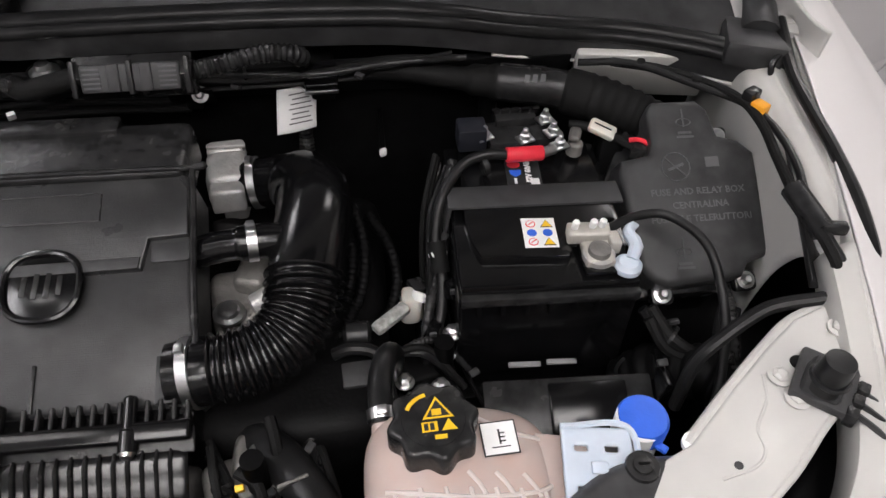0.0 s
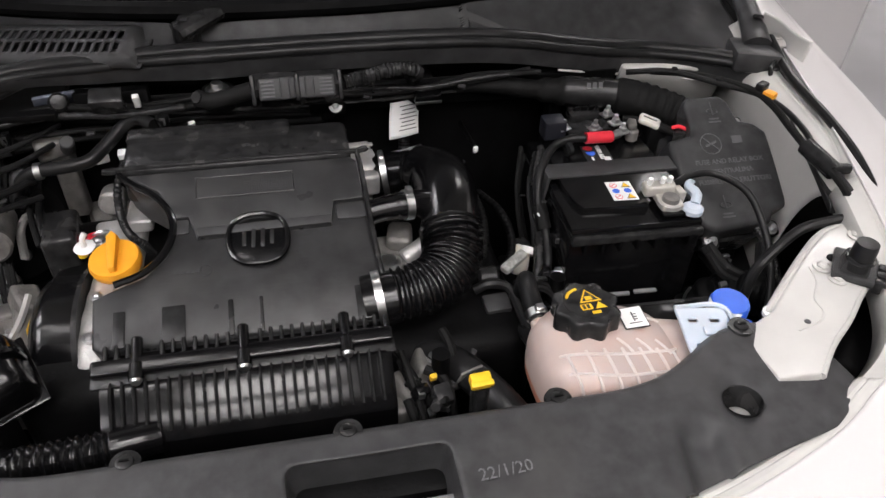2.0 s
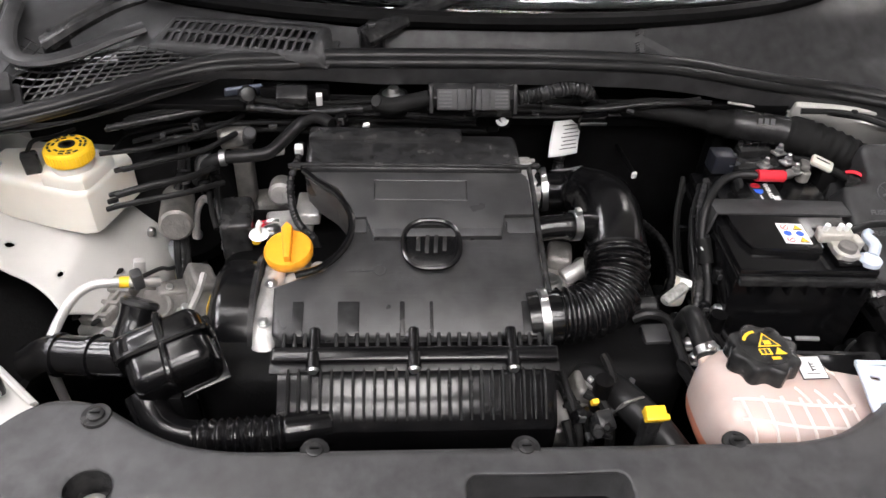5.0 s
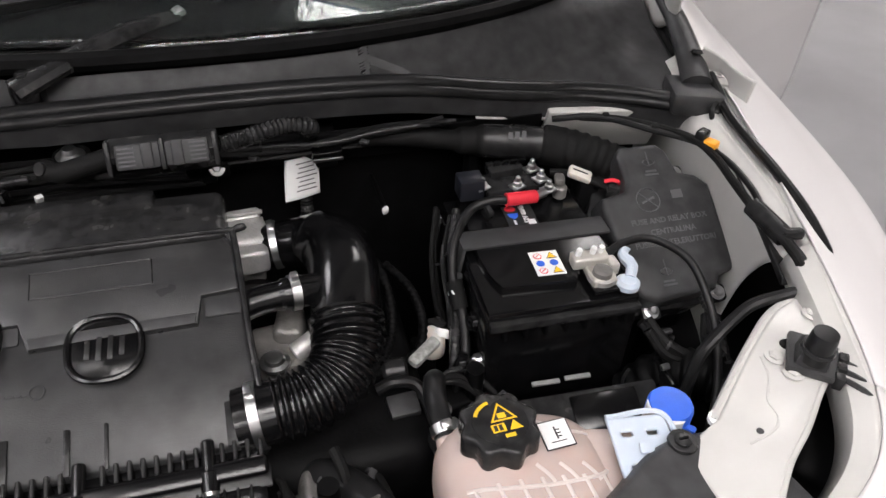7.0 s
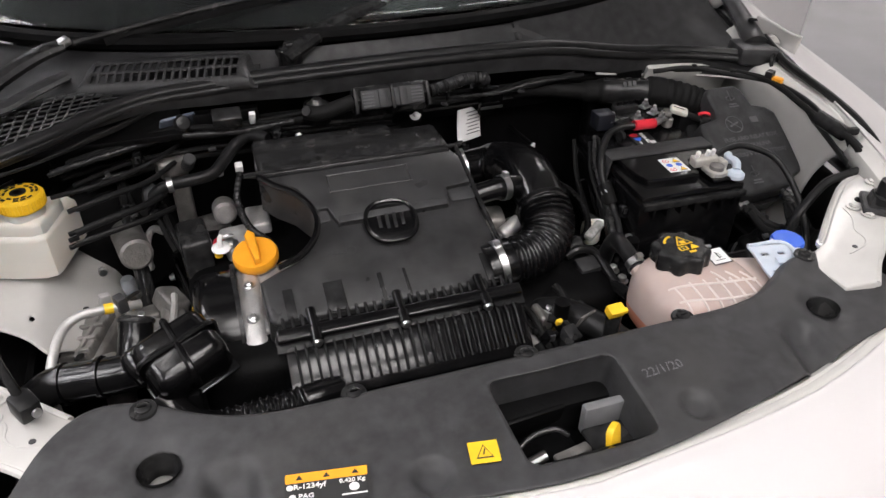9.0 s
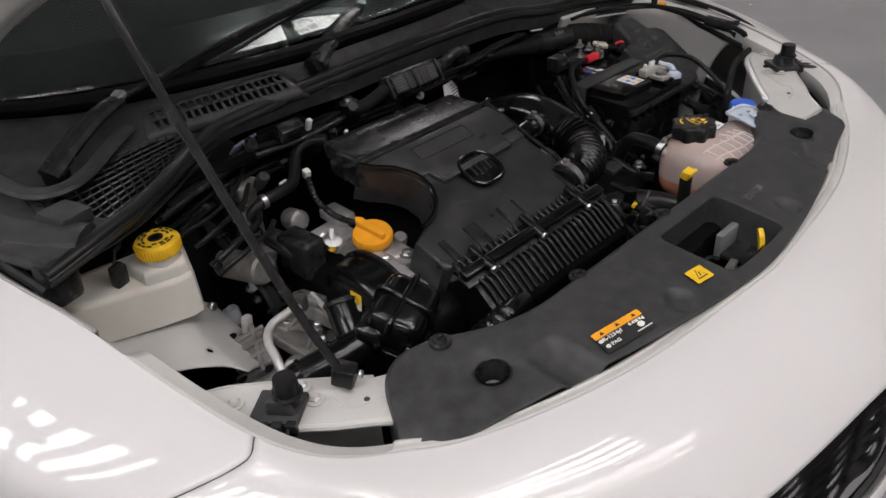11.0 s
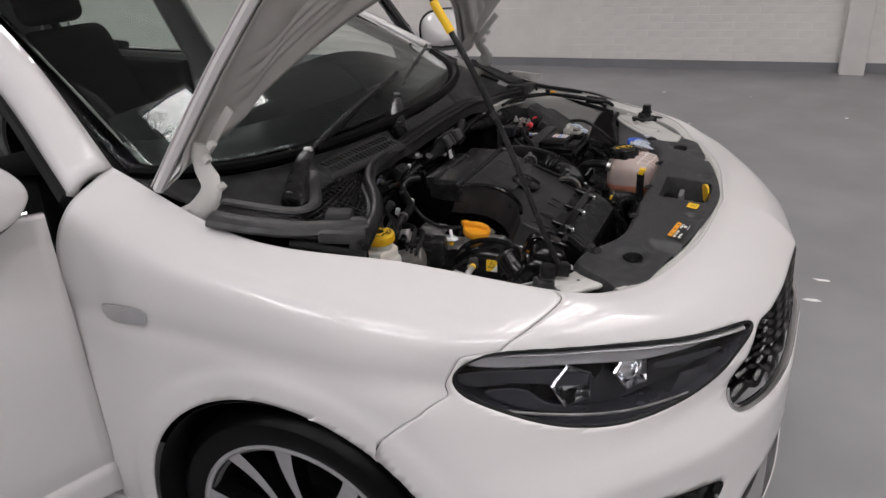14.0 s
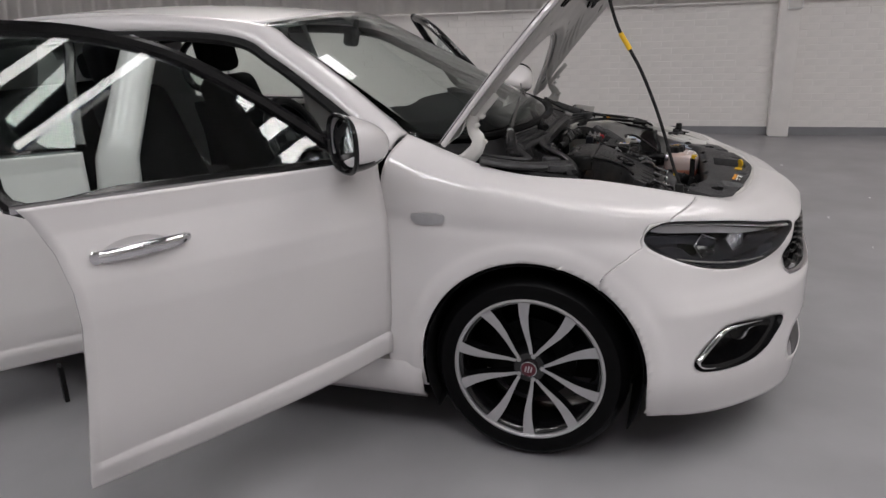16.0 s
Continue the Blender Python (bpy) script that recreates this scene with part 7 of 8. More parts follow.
part("valve_cap", lathe([(.0115, 0), (.0125, .003), (.0115, .024), (.009, .029), (.0, .030)], 18, pose(-.573, -.134, .780)), mat("grey_cap_plastic", (.38, .40, .42), .4), pipes, "grey service port cap")
part("tape", box((.016, .014, .014), pose(-.578, -.146, .748, 0, 0, 30), .003), YELLOW, pipes, "yellow tape label")
part("side_pipe", tube([(-.575, -.11, .79), (-.585, -.09, .77), (-.585, -.07, .70)], .005, 12, 8), ALU, pipes)

for group_, shift in ((mount, (.018, .020, -.022)), (comp, (.004, .004, -.004)), (pumpd, (.055, .070, -.075)), (pipes, (.105, .118, -.13))):
    for ob_ in group_.children:
        ob_.data.transform(Matrix.Translation(shift))

# ---- brake fluid reservoir ----
brake = thing("brake_fluid_reservoir", (-.60, -.07, .75), "milky white brake fluid reservoir with yellow cap", "reservoir")
BO = [(-.695, -.050), (-.66, -.066), (-.60, -.088), (-.556, -.100), (-.540, -.097), (-.534, -.088), (-.508, .0), (-.52, .014), (-.600, .022), (-.690, .017), (-.702, -.02)]
part("tank", extrude(BO, .070, pose(0, 0, .762, 0, 0, 0), .010, 3), MILK, brake, smooth=40)
part("upper_tank", extrude([(x + .555, y + .08) for x, y in [(-.60, -.082), (-.556, -.095), (-.542, -.092), (-.537, -.085), (-.520, -.03), (-.53, -.02), (-.59, -.015), (-.608, -.03)]], .022, pose(-.555, -.08, .830), .009, 3), MILK, brake, smooth=40)
part("neck", cyl(.027, .03, pose(-.562, -.062, .842), 28), MILK, brake)
yc = part("cap", lathe([(.029, 0), (.0305, .002), (.0305, .017), (.028, .021), (.0, .0225)], 40, pose(-.562, -.062, .862)), YELLOW, brake, "yellow screw cap with printed ring")
for k in range(40):
    a = 2 * math.pi * k / 40
    part("grip_rib", box((.0018, .0016, .014), pose(-.562 + .0308 * math.cos(a), -.062 + .0308 * math.sin(a), .872, 0, 0, math.degrees(a))), YELLOW, yc, smooth=0)
for r0, cnt in ((.0235, 16), (.0178, 12)):
    for k in range(cnt):
        a = 2 * math.pi * k / cnt
        if k % 4 == 3:
            continue
        part("print_bar", box((.0032, 2 * math.pi * r0 / cnt * .72, .0006), pose(-.562 + r0 * math.cos(a), -.062 + r0 * math.sin(a), .8843, 0, 0, math.degrees(a))), INK, yc, smooth=0)
for r0 in (.0095, .0050):
    part("print_ring", lathe([(r0, 0), (r0 + .0013, 0), (r0 + .0013, .0006), (r0, .0006)], 24, pose(-.562, -.062, .8845)), INK, yc)
part("plug", box((.022, .016, .035), pose(-.622, -.052, .848, 10, 0, 20), .004), PLASTIC, brake, "black level sensor plug")
part("plug_wire", tube([(-.622, -.052, .866), (-.615, -.04, .876), (-.60, -.015, .868), (-.585, .02, .86)], .003, 16, 8), RUBBER, brake)
part("bracket_screw", bolt(.006, .004, pose(-.68, -.03, .83)), ZINC, brake)
booster = thing("brake_servo", (-.46, .05, .60), "black round brake servo behind aluminium master cylinder", "brake servo")
part("drum", lathe([(.0, .07), (.09, .065), (.115, .04), (.12, 0), (.11, -.04)], 40, pose(-.48, .09, .70, 75, 0, 12)), DARK, booster)
part("rim", lathe([(.118, -.004), (.123, 0), (.118, .006)], 40, pose(-.48, .09, .70, 75, 0, 12), cap=False), PLASTIC, booster)
part("cylinder", cyl(.024, .10, pose(-.452, .00, .755, 80, 0, 12), 22, .004), DULL_ALU, booster)
for x, z in ((-.50, .70), (-.43, .695)):
    part("stud", cyl(.007, .012, pose(x, -.012, z, 80, 0, 12), 12, .002), ZINC, booster)

# ---- wires near the reservoir ----
loom = thing("wiring_loom", (-.45, .0, .80), "black wires from reservoir to bulkhead", "wiring loom")
for pts, r in (([(-.528, -.05, .862), (-.46, -.035, .865), (-.40, .01, .862), (-.35, .06, .865)], .0036),
               ([(-.500, -.058, .842), (-.455, -.045, .848), (-.40, -.01, .845), (-.36, .04, .845)], .0044),
               ([(-.500, -.10, .828), (-.46, -.09, .836), (-.41, -.065, .835), (-.38, -.02, .825)], .0052),
               ([(-.500, -.112, .818), (-.455, -.105, .825), (-.405, -.085, .825), (-.37, -.04, .81)], .0042)):
    part("wire", tube(pts, r, 30, 10), RUBBER, loom)
for y, z in ((-.058, .842), (-.094, .826), (-.104, .822), (-.114, .817)):
    part("terminal", box((.014, .006, .006), pose(-.504, y, z, 0, -10, 15), .001), PLASTIC, loom)
part("vacuum_hose", tube([(-.415, -.01, .79), (-.395, -.018, .825), (-.37, -.020, .839), (-.338, -.018, .841), (-.306, -.010, .843), (-.284, .012, .853), (-.262, .033, .867), (-.238, .030, .880), (-.214, .010, .880)], .0095, 50, 12), RUBBER, loom, "grey vacuum hose")
part("hose_clip", lathe([(.0105, -.004), (.012, -.004), (.012, .004), (.0105, .004)], 20, along((-.370, -.020, .839), (-.355, -.019, .840))), ZINC, loom)
part("tape_flag", box((.020, .012, .014), pose(-.300, .030, .822, 10, 0, 20), .003), LABEL, loom, "white tape flag")
pump = thing("vacuum_valve", (-.40, .03, .78), "grey cast valve body with hose union", "valve")
part("body", casting([((.05, .03, .03), pose(-.365, .05, .835, 0, 0, 20)), ((.03, .03, .14), pose(-.36, .06, .78))], 6), DULL_ALU, pump)
part("union", cyl(.010, .03, pose(-.343, .04, .835, 40, 0, 20), 16, .002), GREY_PLASTIC, pump)
part("elbow", tube([(-.398, .0, .83), (-.405, -.010, .825), (-.405, -.02, .81)], .009, 12, 12), GREY_PLASTIC, pump)
part("hook_pipe", tube([(-.428, -.03, .70), (-.424, -.018, .74), (-.412, -.008, .758), (-.395, -.022, .76), (-.376, -.040, .76), (-.365, -.05, .755)], .006, 30, 10), ALU, pump)

# ---- parts along the bulkhead ----
ecu = thing("engine_control_connector", (-.012, .03, .90), "black twin connector block on the bulkhead", "connector")
part("frame", box((.128, .03, .044), pose(-.012, .018, .918, 25, 0, 1), .003), PLASTIC, ecu)
EMX = pose(-.012, .004, .926, 60, 0, 1)
for s in (-1, 1):
    plug = part("plug", box((.050, .030, .014), EMX @ pose(s * .0275, 0, .004), .003), GREY_PLASTIC, ecu, "ribbed connector half")
    for k in range(5):
        part("plug_rib", box((.018, .002, .002), EMX @ pose(s * .040, -.010 + .005 * k, .0115)), MOULDED, plug, smooth=0)
    part("plug_bar", box((.013, .030, .004), EMX @ pose(s * .017, 0, .012), .0015), GREY_PLASTIC, plug)
    part("clip_bar", box((.006, .040, .018), EMX @ pose(s * .060, 0, .002), .002), PLASTIC, ecu)
part("middle_bar", box((.005, .036, .018), EMX @ pose(0, 0, .004), .001), PLASTIC, ecu)
part("loom", sweep(spline([(-.075, .008, .925), (-.10, .005, .92), (-.13, .008, .912), (-.15, .02, .912)], 30), .012, 12), TAPE, ecu)
part("loom_end", lathe([(.0, .004), (.008, .004), (.0085, 0)], 14, pose(-.148, .01, .918, 60, 0, -40)), PLASTIC, ecu)
RP = spline([(.055, .012, .926), (.09, .018, .93), (.13, .035, .93), (.165, .045, .92), (.163, .088, .88), (.158, .100, .83), (.156, .104, .78), (.155, .10, .74)], 150)
part("corrugated_loom", sweep(RP, [.0105 + .0013 * math.sin(i * 1.9) for i in range(150)], 12), PLASTIC, ecu, smooth=50)
TG = frame_of((.152, .074, .827), (1, .25, .02), (-.05, .35, 1))
tag = sheet(lambda u, v: tuple(TG @ Vector((u + .006 * v / .03, v, .004 * math.sin((u + .03) * 60) - .003 * math.cos(v * 50)))), np.linspace(-.026, .026, 14), np.linspace(-.03, .027, 12))
part("paper_tag", tag, LABEL, ecu, "white paper tag with small print", 60, solid=.0008)
for k in range(7):
    part("tag_bar", box((.030 - .004 * (k % 3), .0014, .0006), TG @ pose(.004 + .006 * (k - 3) * .2, -.018 + .0062 * k, .0062)), MOULDED, ecu, smooth=0)
relay = thing("relay", (.187, .075, .85), "black relay box on the bulkhead", "relay")
part("case", box((.042, .028, .030), pose(.187, .072, .872, 20, 0, 2), .003), GLOSS, relay)
part("foil_edge", box((.042, .002, .005), pose(.187, .056, .860, 20, 0, 2)), ZINC, relay)
part("bracket", box((.03, .05, .05), pose(.187, .1, .86), .004), DARK, relay)
stud = thing("bulkhead_stud", (-.125, .07, .90), "zinc stud with washer on the bulkhead", "stud")
part("washer", lathe([(.017, 0), (.017, .003), (.010, .006), (.008, .012), (0, .013)], 24, pose(-.125, .055, .905)), ZINC, stud)
part("boss", cyl(.022, .03, pose(-.125, .06, .876, 0, 0, 0), 20), DARK, stud)
conn2 = thing("connector_plug", (-.27, .05, .89), "black connector plug with white clip on bulkhead", "connector")
part("case", box((.045, .025, .03), pose(-.27, .03, .912, 30, 0, 0), .004), PLASTIC, conn2)
part("blue_plate", box((.055, .006, .034), pose(-.345, .058, .905, 40, 0, 18), .003), mat("blue_grey_plate", (.13, .145, .19), .4), conn2, "blue grey mounting plate")
part("knob", lathe([(0, .014), (.010, .012), (.014, .004), (.013, 0)], 20, pose(-.338, .048, .905, 60, 0, 18)), PLASTIC, conn2)
part("clip", box((.009, .008, .022), pose(-.232, .028, .91, 25, 0, 5), .001), LABEL, conn2)
part("bracket", box((.10, .02, .03), pose(-.27, .06, .90), .003), DARK, conn2)
part("clip", box((.009, .006, .010), pose(-.165, .02, .872, 25, 0, 30), .001), LABEL, conn2)
part("cross_pipe", tube([(-.35, .07, .87), (-.2, .065, .868), (0, .065, .865), (.2, .075, .865), (.3, .09, .865)], .004, 40, 8), PLASTIC, conn2)
mnt = thing("bulkhead_bracket", (.03, .06, .84), "dark bracket with bolt on the bulkhead", "bracket")
part("plate", box((.055, .006, .035), pose(.03, .058, .862, 30, 0, 0), .003), DARK, mnt)
part("bolt", bolt(.006, .005, pose(.042, .052, .868, 60, 0, 0)), ZINC, mnt)
part("stay", box((.02, .06, .02), pose(.03, .09, .85), .003), DARK, mnt)
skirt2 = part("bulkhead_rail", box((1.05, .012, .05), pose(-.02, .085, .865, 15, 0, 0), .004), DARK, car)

# ---- battery ----
bat = thing("battery", (.425, -.14, .62), "black car battery with labels and clamped terminals", "battery")
BMX = pose(.421, -.131, 0, 0, 0, -1.5)
part("case", box((.192, .232, .175), BMX @ pose(0, 0, .718), .006, 2), GLOSS, bat)
part("lid", box((.188, .230, .014), BMX @ pose(0, 0, .812), .004, 2), GLOSS, bat)
top = [(-.070, -.084), (.022, -.088), (.026, -.080), (.030, -.040), (.083, -.035), (.080, .105), (.0, .108), (-.078, .102), (-.082, -.03), (-.078, -.062)]
part("top_block", extrude(top, .013, BMX @ pose(0, 0, .8185), .003), GLOSS, bat)
part("strap", box((.196, .034, .004), BMX @ pose(.0, .006, .8325), .001), GREY_PLASTIC, bat, "grey matte retaining strap")
part("strap", box((.004, .034, .05), BMX @ pose(-.099, .006, .808, 0, 8, 0), .001), GREY_PLASTIC, bat)
part("front_lip", box((.188, .010, .012), BMX @ pose(0, -.119, .803), .002), PLASTIC, bat)
for k in range(7):
    part("lip_rib", box((.004, .008, .016), BMX @ pose(-.075 + .025 * k, -.121, .792)), GLOSS, bat, smooth=0)
LB = BMX @ pose(-.004, -.052, .8322, 0, 0, -2)
part("safety_label", box((.036, .044, .0006), LB @ pose(.0, -.001, .0)), LABEL, bat, "white label with coloured signs")
for i, (c1, c2) in enumerate(((RED, YELLOW), (BLUE, BLUE), (RED, YELLOW))):
    y = .012 - .0135 * i
    part("sign", lathe([(0, .0004), (.0052, .0004), (.0054, 0)], 20, LB @ pose(-.0085, y, .0004)), c1, bat)
    if i != 1:
        part("sign_face", lathe([(0, .0005), (.0042, .0004), (.0043, 0)], 20, LB @ pose(-.0085, y, .0007)), LABEL, bat)
        part("sign_bar", box((.0075, .0012, .0003), LB @ pose(-.0085, y, .0014, 0, 0, 40)), RED, bat, smooth=0)
        part("sign", extrude(tri_(.0068), .0004, LB @ pose(.0085, y, .0004)), INK, bat, smooth=0)
        part("sign_face", extrude(tri_(.0055), .0004, LB @ pose(.0085, y, .0006)), YELLOW, bat, smooth=0)
    else:
        part("sign", lathe([(0, .0004), (.0052, .0004), (.0054, 0)], 20, LB @ pose(.0085, y, .0004)), c2, bat)
L2_ = BMX @ pose(-.006, .044, .8322, 0, 0, -2)
part("data_label", box((.040, .046, .0006), L2_), INK, bat, "black data label with white print")
part("roundel", lathe([(0, .0005), (.0075, .0005), (.0078, 0)], 20, L2_ @ pose(-.010, .016, .0004) @ Matrix.Diagonal((1, .8, 1, 1))), RED, bat)
part("roundel", extrude([(-.007, .005), (.007, .005), (.006, -.002), (0, -.007), (-.006, -.002)], .0006, L2_ @ pose(-.009, .001, .0004)), BLUE, bat, smooth=0)
part("lettering", text("12V 60Ah", .0095, L2_ @ pose(.006, .003, .0006, 0, 0, 90), bold=.0003), LABEL, bat, smooth=0)
part("print_block", box((.010, .010, .0004), L2_ @ pose(.012, -.014, .0006)), LABEL, bat, smooth=0)
part("print_bar", box((.003, .009, .0004), L2_ @ pose(-.010, -.013, .0006)), LABEL, bat, smooth=0)

neg = thing("negative_terminal", (.487, -.205, .82), "cast grey battery terminal clamp with pale blue cap", "terminal")
part("clamp", casting([((.046, .020, .016), pose(.478, -.186, .836, 0, 0, -3)), ((.030, .034, .012), pose(.484, -.208, .828)), ((.012, .02, .02), pose(.503, -.198, .831))], 7), mat("cast_lead", (.52, .50, .46), .5, metal=.5, vary=.15, bump=.3), neg)
part("post", lathe([(.0125, 0), (.0115, .014), (.0085, .015), (0, .0152)], 24, pose(.484, -.212, .826)), DULL_ALU, neg)
part("collar", lathe([(.017, 0), (.017, .006), (.0125, .007)], 24, pose(.484, -.212, .826)), ALU, neg)
for x in (.463, .482, .492):
    part("stud", cyl(.0038, .013, pose(x, -.184, .842, 12, 0, 0), 12, .001), LABEL, neg)
part("cap", lathe([(.0145, 0), (.0145, .006), (.010, .010), (0, .0105)], 24, pose(.512, -.226, .822)), PALE_BLUE, neg, "pale blue plastic cap")
part("cap_hook", tube([(.516, -.222, .830), (.524, -.208, .836), (.520, -.192, .838), (.527, -.182, .838), (.531, -.184, .836)], [.0065, .007, .0075, .0075, .007, .0065, .006, .0055, .005, .005], 10, 10), PALE_BLUE, neg)
part("base", box((.05, .05, .006), pose(.492, -.208, .8225), .002), GLOSS, neg)
for ob_ in neg.children:
    ob_.data.transform(Matrix.Translation((-.014, -.010, .003)))
ncable = thing("earth_cable", (.56, -.35, .70), "black earth cable arching over the fuse box", "cable")
part("cable", tube([(.485, -.194, .841), (.52, -.182, .846), (.555, -.185, .846), (.585, -.222, .838), (.593, -.268, .81), (.588, -.31, .78), (.575, -.35, .74), (.555, -.38, .70), (.55, -.385, .62), (.55, -.38, .50)], .0052, 70, 12), RUBBER, ncable)

pos = thing("fuse_terminal", (.43, -.05, .825), "fuse link block with zinc nuts on the battery", "terminal")
part("carrier", box((.085, .040, .018), pose(.418, -.043, .838, 4, 0, 5), .003), PLASTIC, pos)
part("carrier", box((.05, .022, .014), pose(.412, -.026, .852, 4, 0, 5), .003), PLASTIC, pos)
for k in range(5):
    part("fuse_window", box((.009, .003, .010), pose(.388 + .012 * k, -.026, .862, 20, 0, 5)), GLOSS, pos, smooth=0)
for x, y, z in ((.446, -.038, .856), (.452, -.058, .852), (.456, -.078, .848), (.419, -.060, .846), (.372, -.052, .846)):
    part("plate", box((.020, .016, .003), pose(x, y, z, 0, 0, 20), .001), ZINC, pos)
    part("nut", add(lathe([(.0065, 0), (.0065, .006), (.004, .0075)], 6, pose(x, y, z + .001)), cyl(.0035, .015, pose(x, y, z), 10, .001)), ZINC, pos, smooth=30)
part("lug", box((.022, .014, .010), pose(.478, -.062, .850, 0, 0, 70), .004), DULL_ALU, pos)
part("post", cyl(.0095, .018, pose(.478, -.068, .826), 18, .002), DULL_ALU, pos)
part("blue_relay", box((.034, .030, .030), pose(.357, -.046, .846), .003), mat("dark_relay_plastic", (.012, .013, .018), .35), pos)
for ob_ in pos.children:
    ob_.data.transform(Matrix.Translation((.004, .010, .008)))
red = thing("positive_cable", (.40, -.09, .83), "black cable with red sleeve to the battery positive", "cable")
part("cable", tube([(.40, -.086, .860), (.375, -.080, .858), (.345, -.086, .850), (.318, -.118, .83), (.308, -.15, .80), (.312, -.185, .77), (.305, -.225, .745), (.29, -.25, .72), (.28, -.27, .66), (.27, -.28, .55)], .0060, 70, 12), RUBBER, red)
part("sleeve", tube([(.394, -.086, .861), (.414, -.085, .860), (.436, -.081, .857)], .0088, 12, 14), RED, red, "red insulating sleeve")
part("crimp", tube([(.436, -.081, .857), (.452, -.074, .856)], .0062, 6, 12), ZINC, red)
part("tie", lathe([(.0095, -.004), (.011, -.003), (.011, .003), (.0095, .004)], 16, along((.37, -.084, .845), (.345, -.092, .842))), PLASTIC, red)
part("wrap", tube([(.308, -.155, .80), (.311, -.18, .775)], .0105, 6, 12), TAPE, red)

tray_b = thing("battery_tray", (.425, -.29, .55), "black battery tray with front cover and pale clips", "battery tray")
part("tray", box((.21, .23, .05), pose(.424, -.145, .615), .008), DARK, tray_b)
part("front_cover", box((.185, .075, .012), pose(.435, -.325, .700, 22, 0, -2), .004), PLASTIC, tray_b)
part("cover_panel", box((.085, .055, .006), pose(.455, -.325, .708, 22, 0, -2), .003), GLOSS, tray_b)
for k in range(7):
    part("cover_line", box((.028, .0012, .001), pose(.478, -.310 - .005 * k, .7165 - .002 * k, 22, 0, -2)), MOULDED, tray_b, smooth=0)
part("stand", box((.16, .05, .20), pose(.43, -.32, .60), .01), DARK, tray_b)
for x0, x1 in ((.375, .41), (.417, .45)):
    part("clip_rail", box((x1 - x0, .006, .004), pose((x0 + x1) / 2, -.276, .724, 10, 0, -3), .001), mat("pale_grey_clip", (.20, .20, .20), .4), tray_b)
part("side_post", box((.012, .05, .05), pose(.535, -.30, .71, 0, 10, 0), .003), GLOSS, tray_b)

# ---- fuse box ----
fuse = thing("fuse_box", (.605, -.13, .68), "black fuse and relay box with moulded writing", "fuse box")
FM = frame_of((0, -.035, .888), (1, 0, 0), (0, .846, .533))
FO = asl([(.574, .0), (.628, .0), (.640, .012), (.648, .045), (.672, .052), (.688, .068), (.690, .180), (.682, .192), (.660, .198), (.650, .214), (.560, .220), (.545, .212), (.532, .195), (.524, .085), (.528, .070), (.562, .064), (.568, .050), (.566, .012)])
part("cover", extrude(FO, .045, FM @ pose(0, 0, -.045), .009, 4), COWL, fuse, smooth=40)
base_o = asl([(.556, .01), (.66, .01), (.69, .08), (.69, .19), (.65, .222), (.54, .225), (.52, .20), (.52, .08)])
part("base", extrude(base_o, .08, FM @ pose(0, 0, -.13), .004), PLASTIC, fuse)
part("lettering", text("FUSE AND RELAY BOX", .0110, FM @ pose(.612, -.112, -.0002), .0006, bold=.0001), MOULDED, fuse, smooth=0)
part("lettering", text("CENTRALINA", .0110, FM @ pose(.613, -.128, -.0002), .0006, bold=.0001), MOULDED, fuse, smooth=0)
part("lettering", text("FUSIBILI E TELERUTTORI", .0110, FM @ pose(.612, -.144, -.0002), .0006, bold=.0001), MOULDED, fuse, smooth=0)
for a in (0,):
    part("moulded_ring", lathe([(.016, .0), (.0168, .0012), (.0176, 0)], 30, FM @ pose(.590, -.082, 0), cap=False), MOULDED, fuse)
    part("moulded_bar", box((.032, .0012, .001), FM @ pose(.590, -.082, .0004, 0, 0, -45)), MOULDED, fuse, smooth=0)
    part("moulded_bar", box((.020, .003, .001), FM @ pose(.590, -.082, .0004, 0, 0, 20)), MOULDED, fuse, smooth=0)
    part("moulded_book", box((.016, .012, .001), FM @ pose(.634, -.078, .0004), .0004), MOULDED, fuse, smooth=0)
for x, s in ((.607, .028), (.585, .182)):
    part("moulded_arrow", add(lathe([(.008, 0), (.0088, .001), (.0096, 0)], 20, FM @ pose(x, -s, 0) @ Matrix.Diagonal((1, .5, 1, 1)), cap=False), box((.0014, .022, .001), FM @ pose(x, -s + .005, .0004)), box((.016, .0025, .001), FM @ pose(x, -s - .013, .0004)), box((.02, .0025, .001), FM @ pose(x, -s - .018, .0004))), MOULDED, fuse, smooth=0)
for x, s in ((.566, .224), (.668, .214), (.662, .036)):
    ear = part("ear", extrude(rounded(.026, .024, .006), .012, FM @ pose(x, -s, -.045), .002), PLASTIC, fuse)
    part("ear_bolt", bolt(.007, .006, FM @ pose(x, -s, -.033), 1.5), ZINC, ear)
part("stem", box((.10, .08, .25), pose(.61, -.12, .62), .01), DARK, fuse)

# ---- rear duct ----
duct = thing("wiring_duct", (.42, .05, .80), "black wrapped wiring duct leading to fuse box", "duct")
DP = spline([(.215, .09, .865), (.25, .075, .878), (.30, .066, .878), (.36, .058, .870), (.42, .045, .868), (.475, .028, .868), (.53, .005, .862), (.575, -.018, .852), (.60, -.045, .845)], 160)
dr_ = []
for i in range(160):
    t = i / 159
    r = float(np.interp(t, [0, .2, .38, .40, .44, .455, .64, .65, .70, .92, 1], [.012, .014, .015, .020, .020, .0235, .0235, .029, .029, .026, .024]))
    if t > .7:
        r += .0012 * math.sin(i * 1.2)
    dr_.append(r)
DP += np.array((.004, .006, -.004))
part("sleeve", sweep(DP, dr_, 20), TAPE, duct, smooth=50)
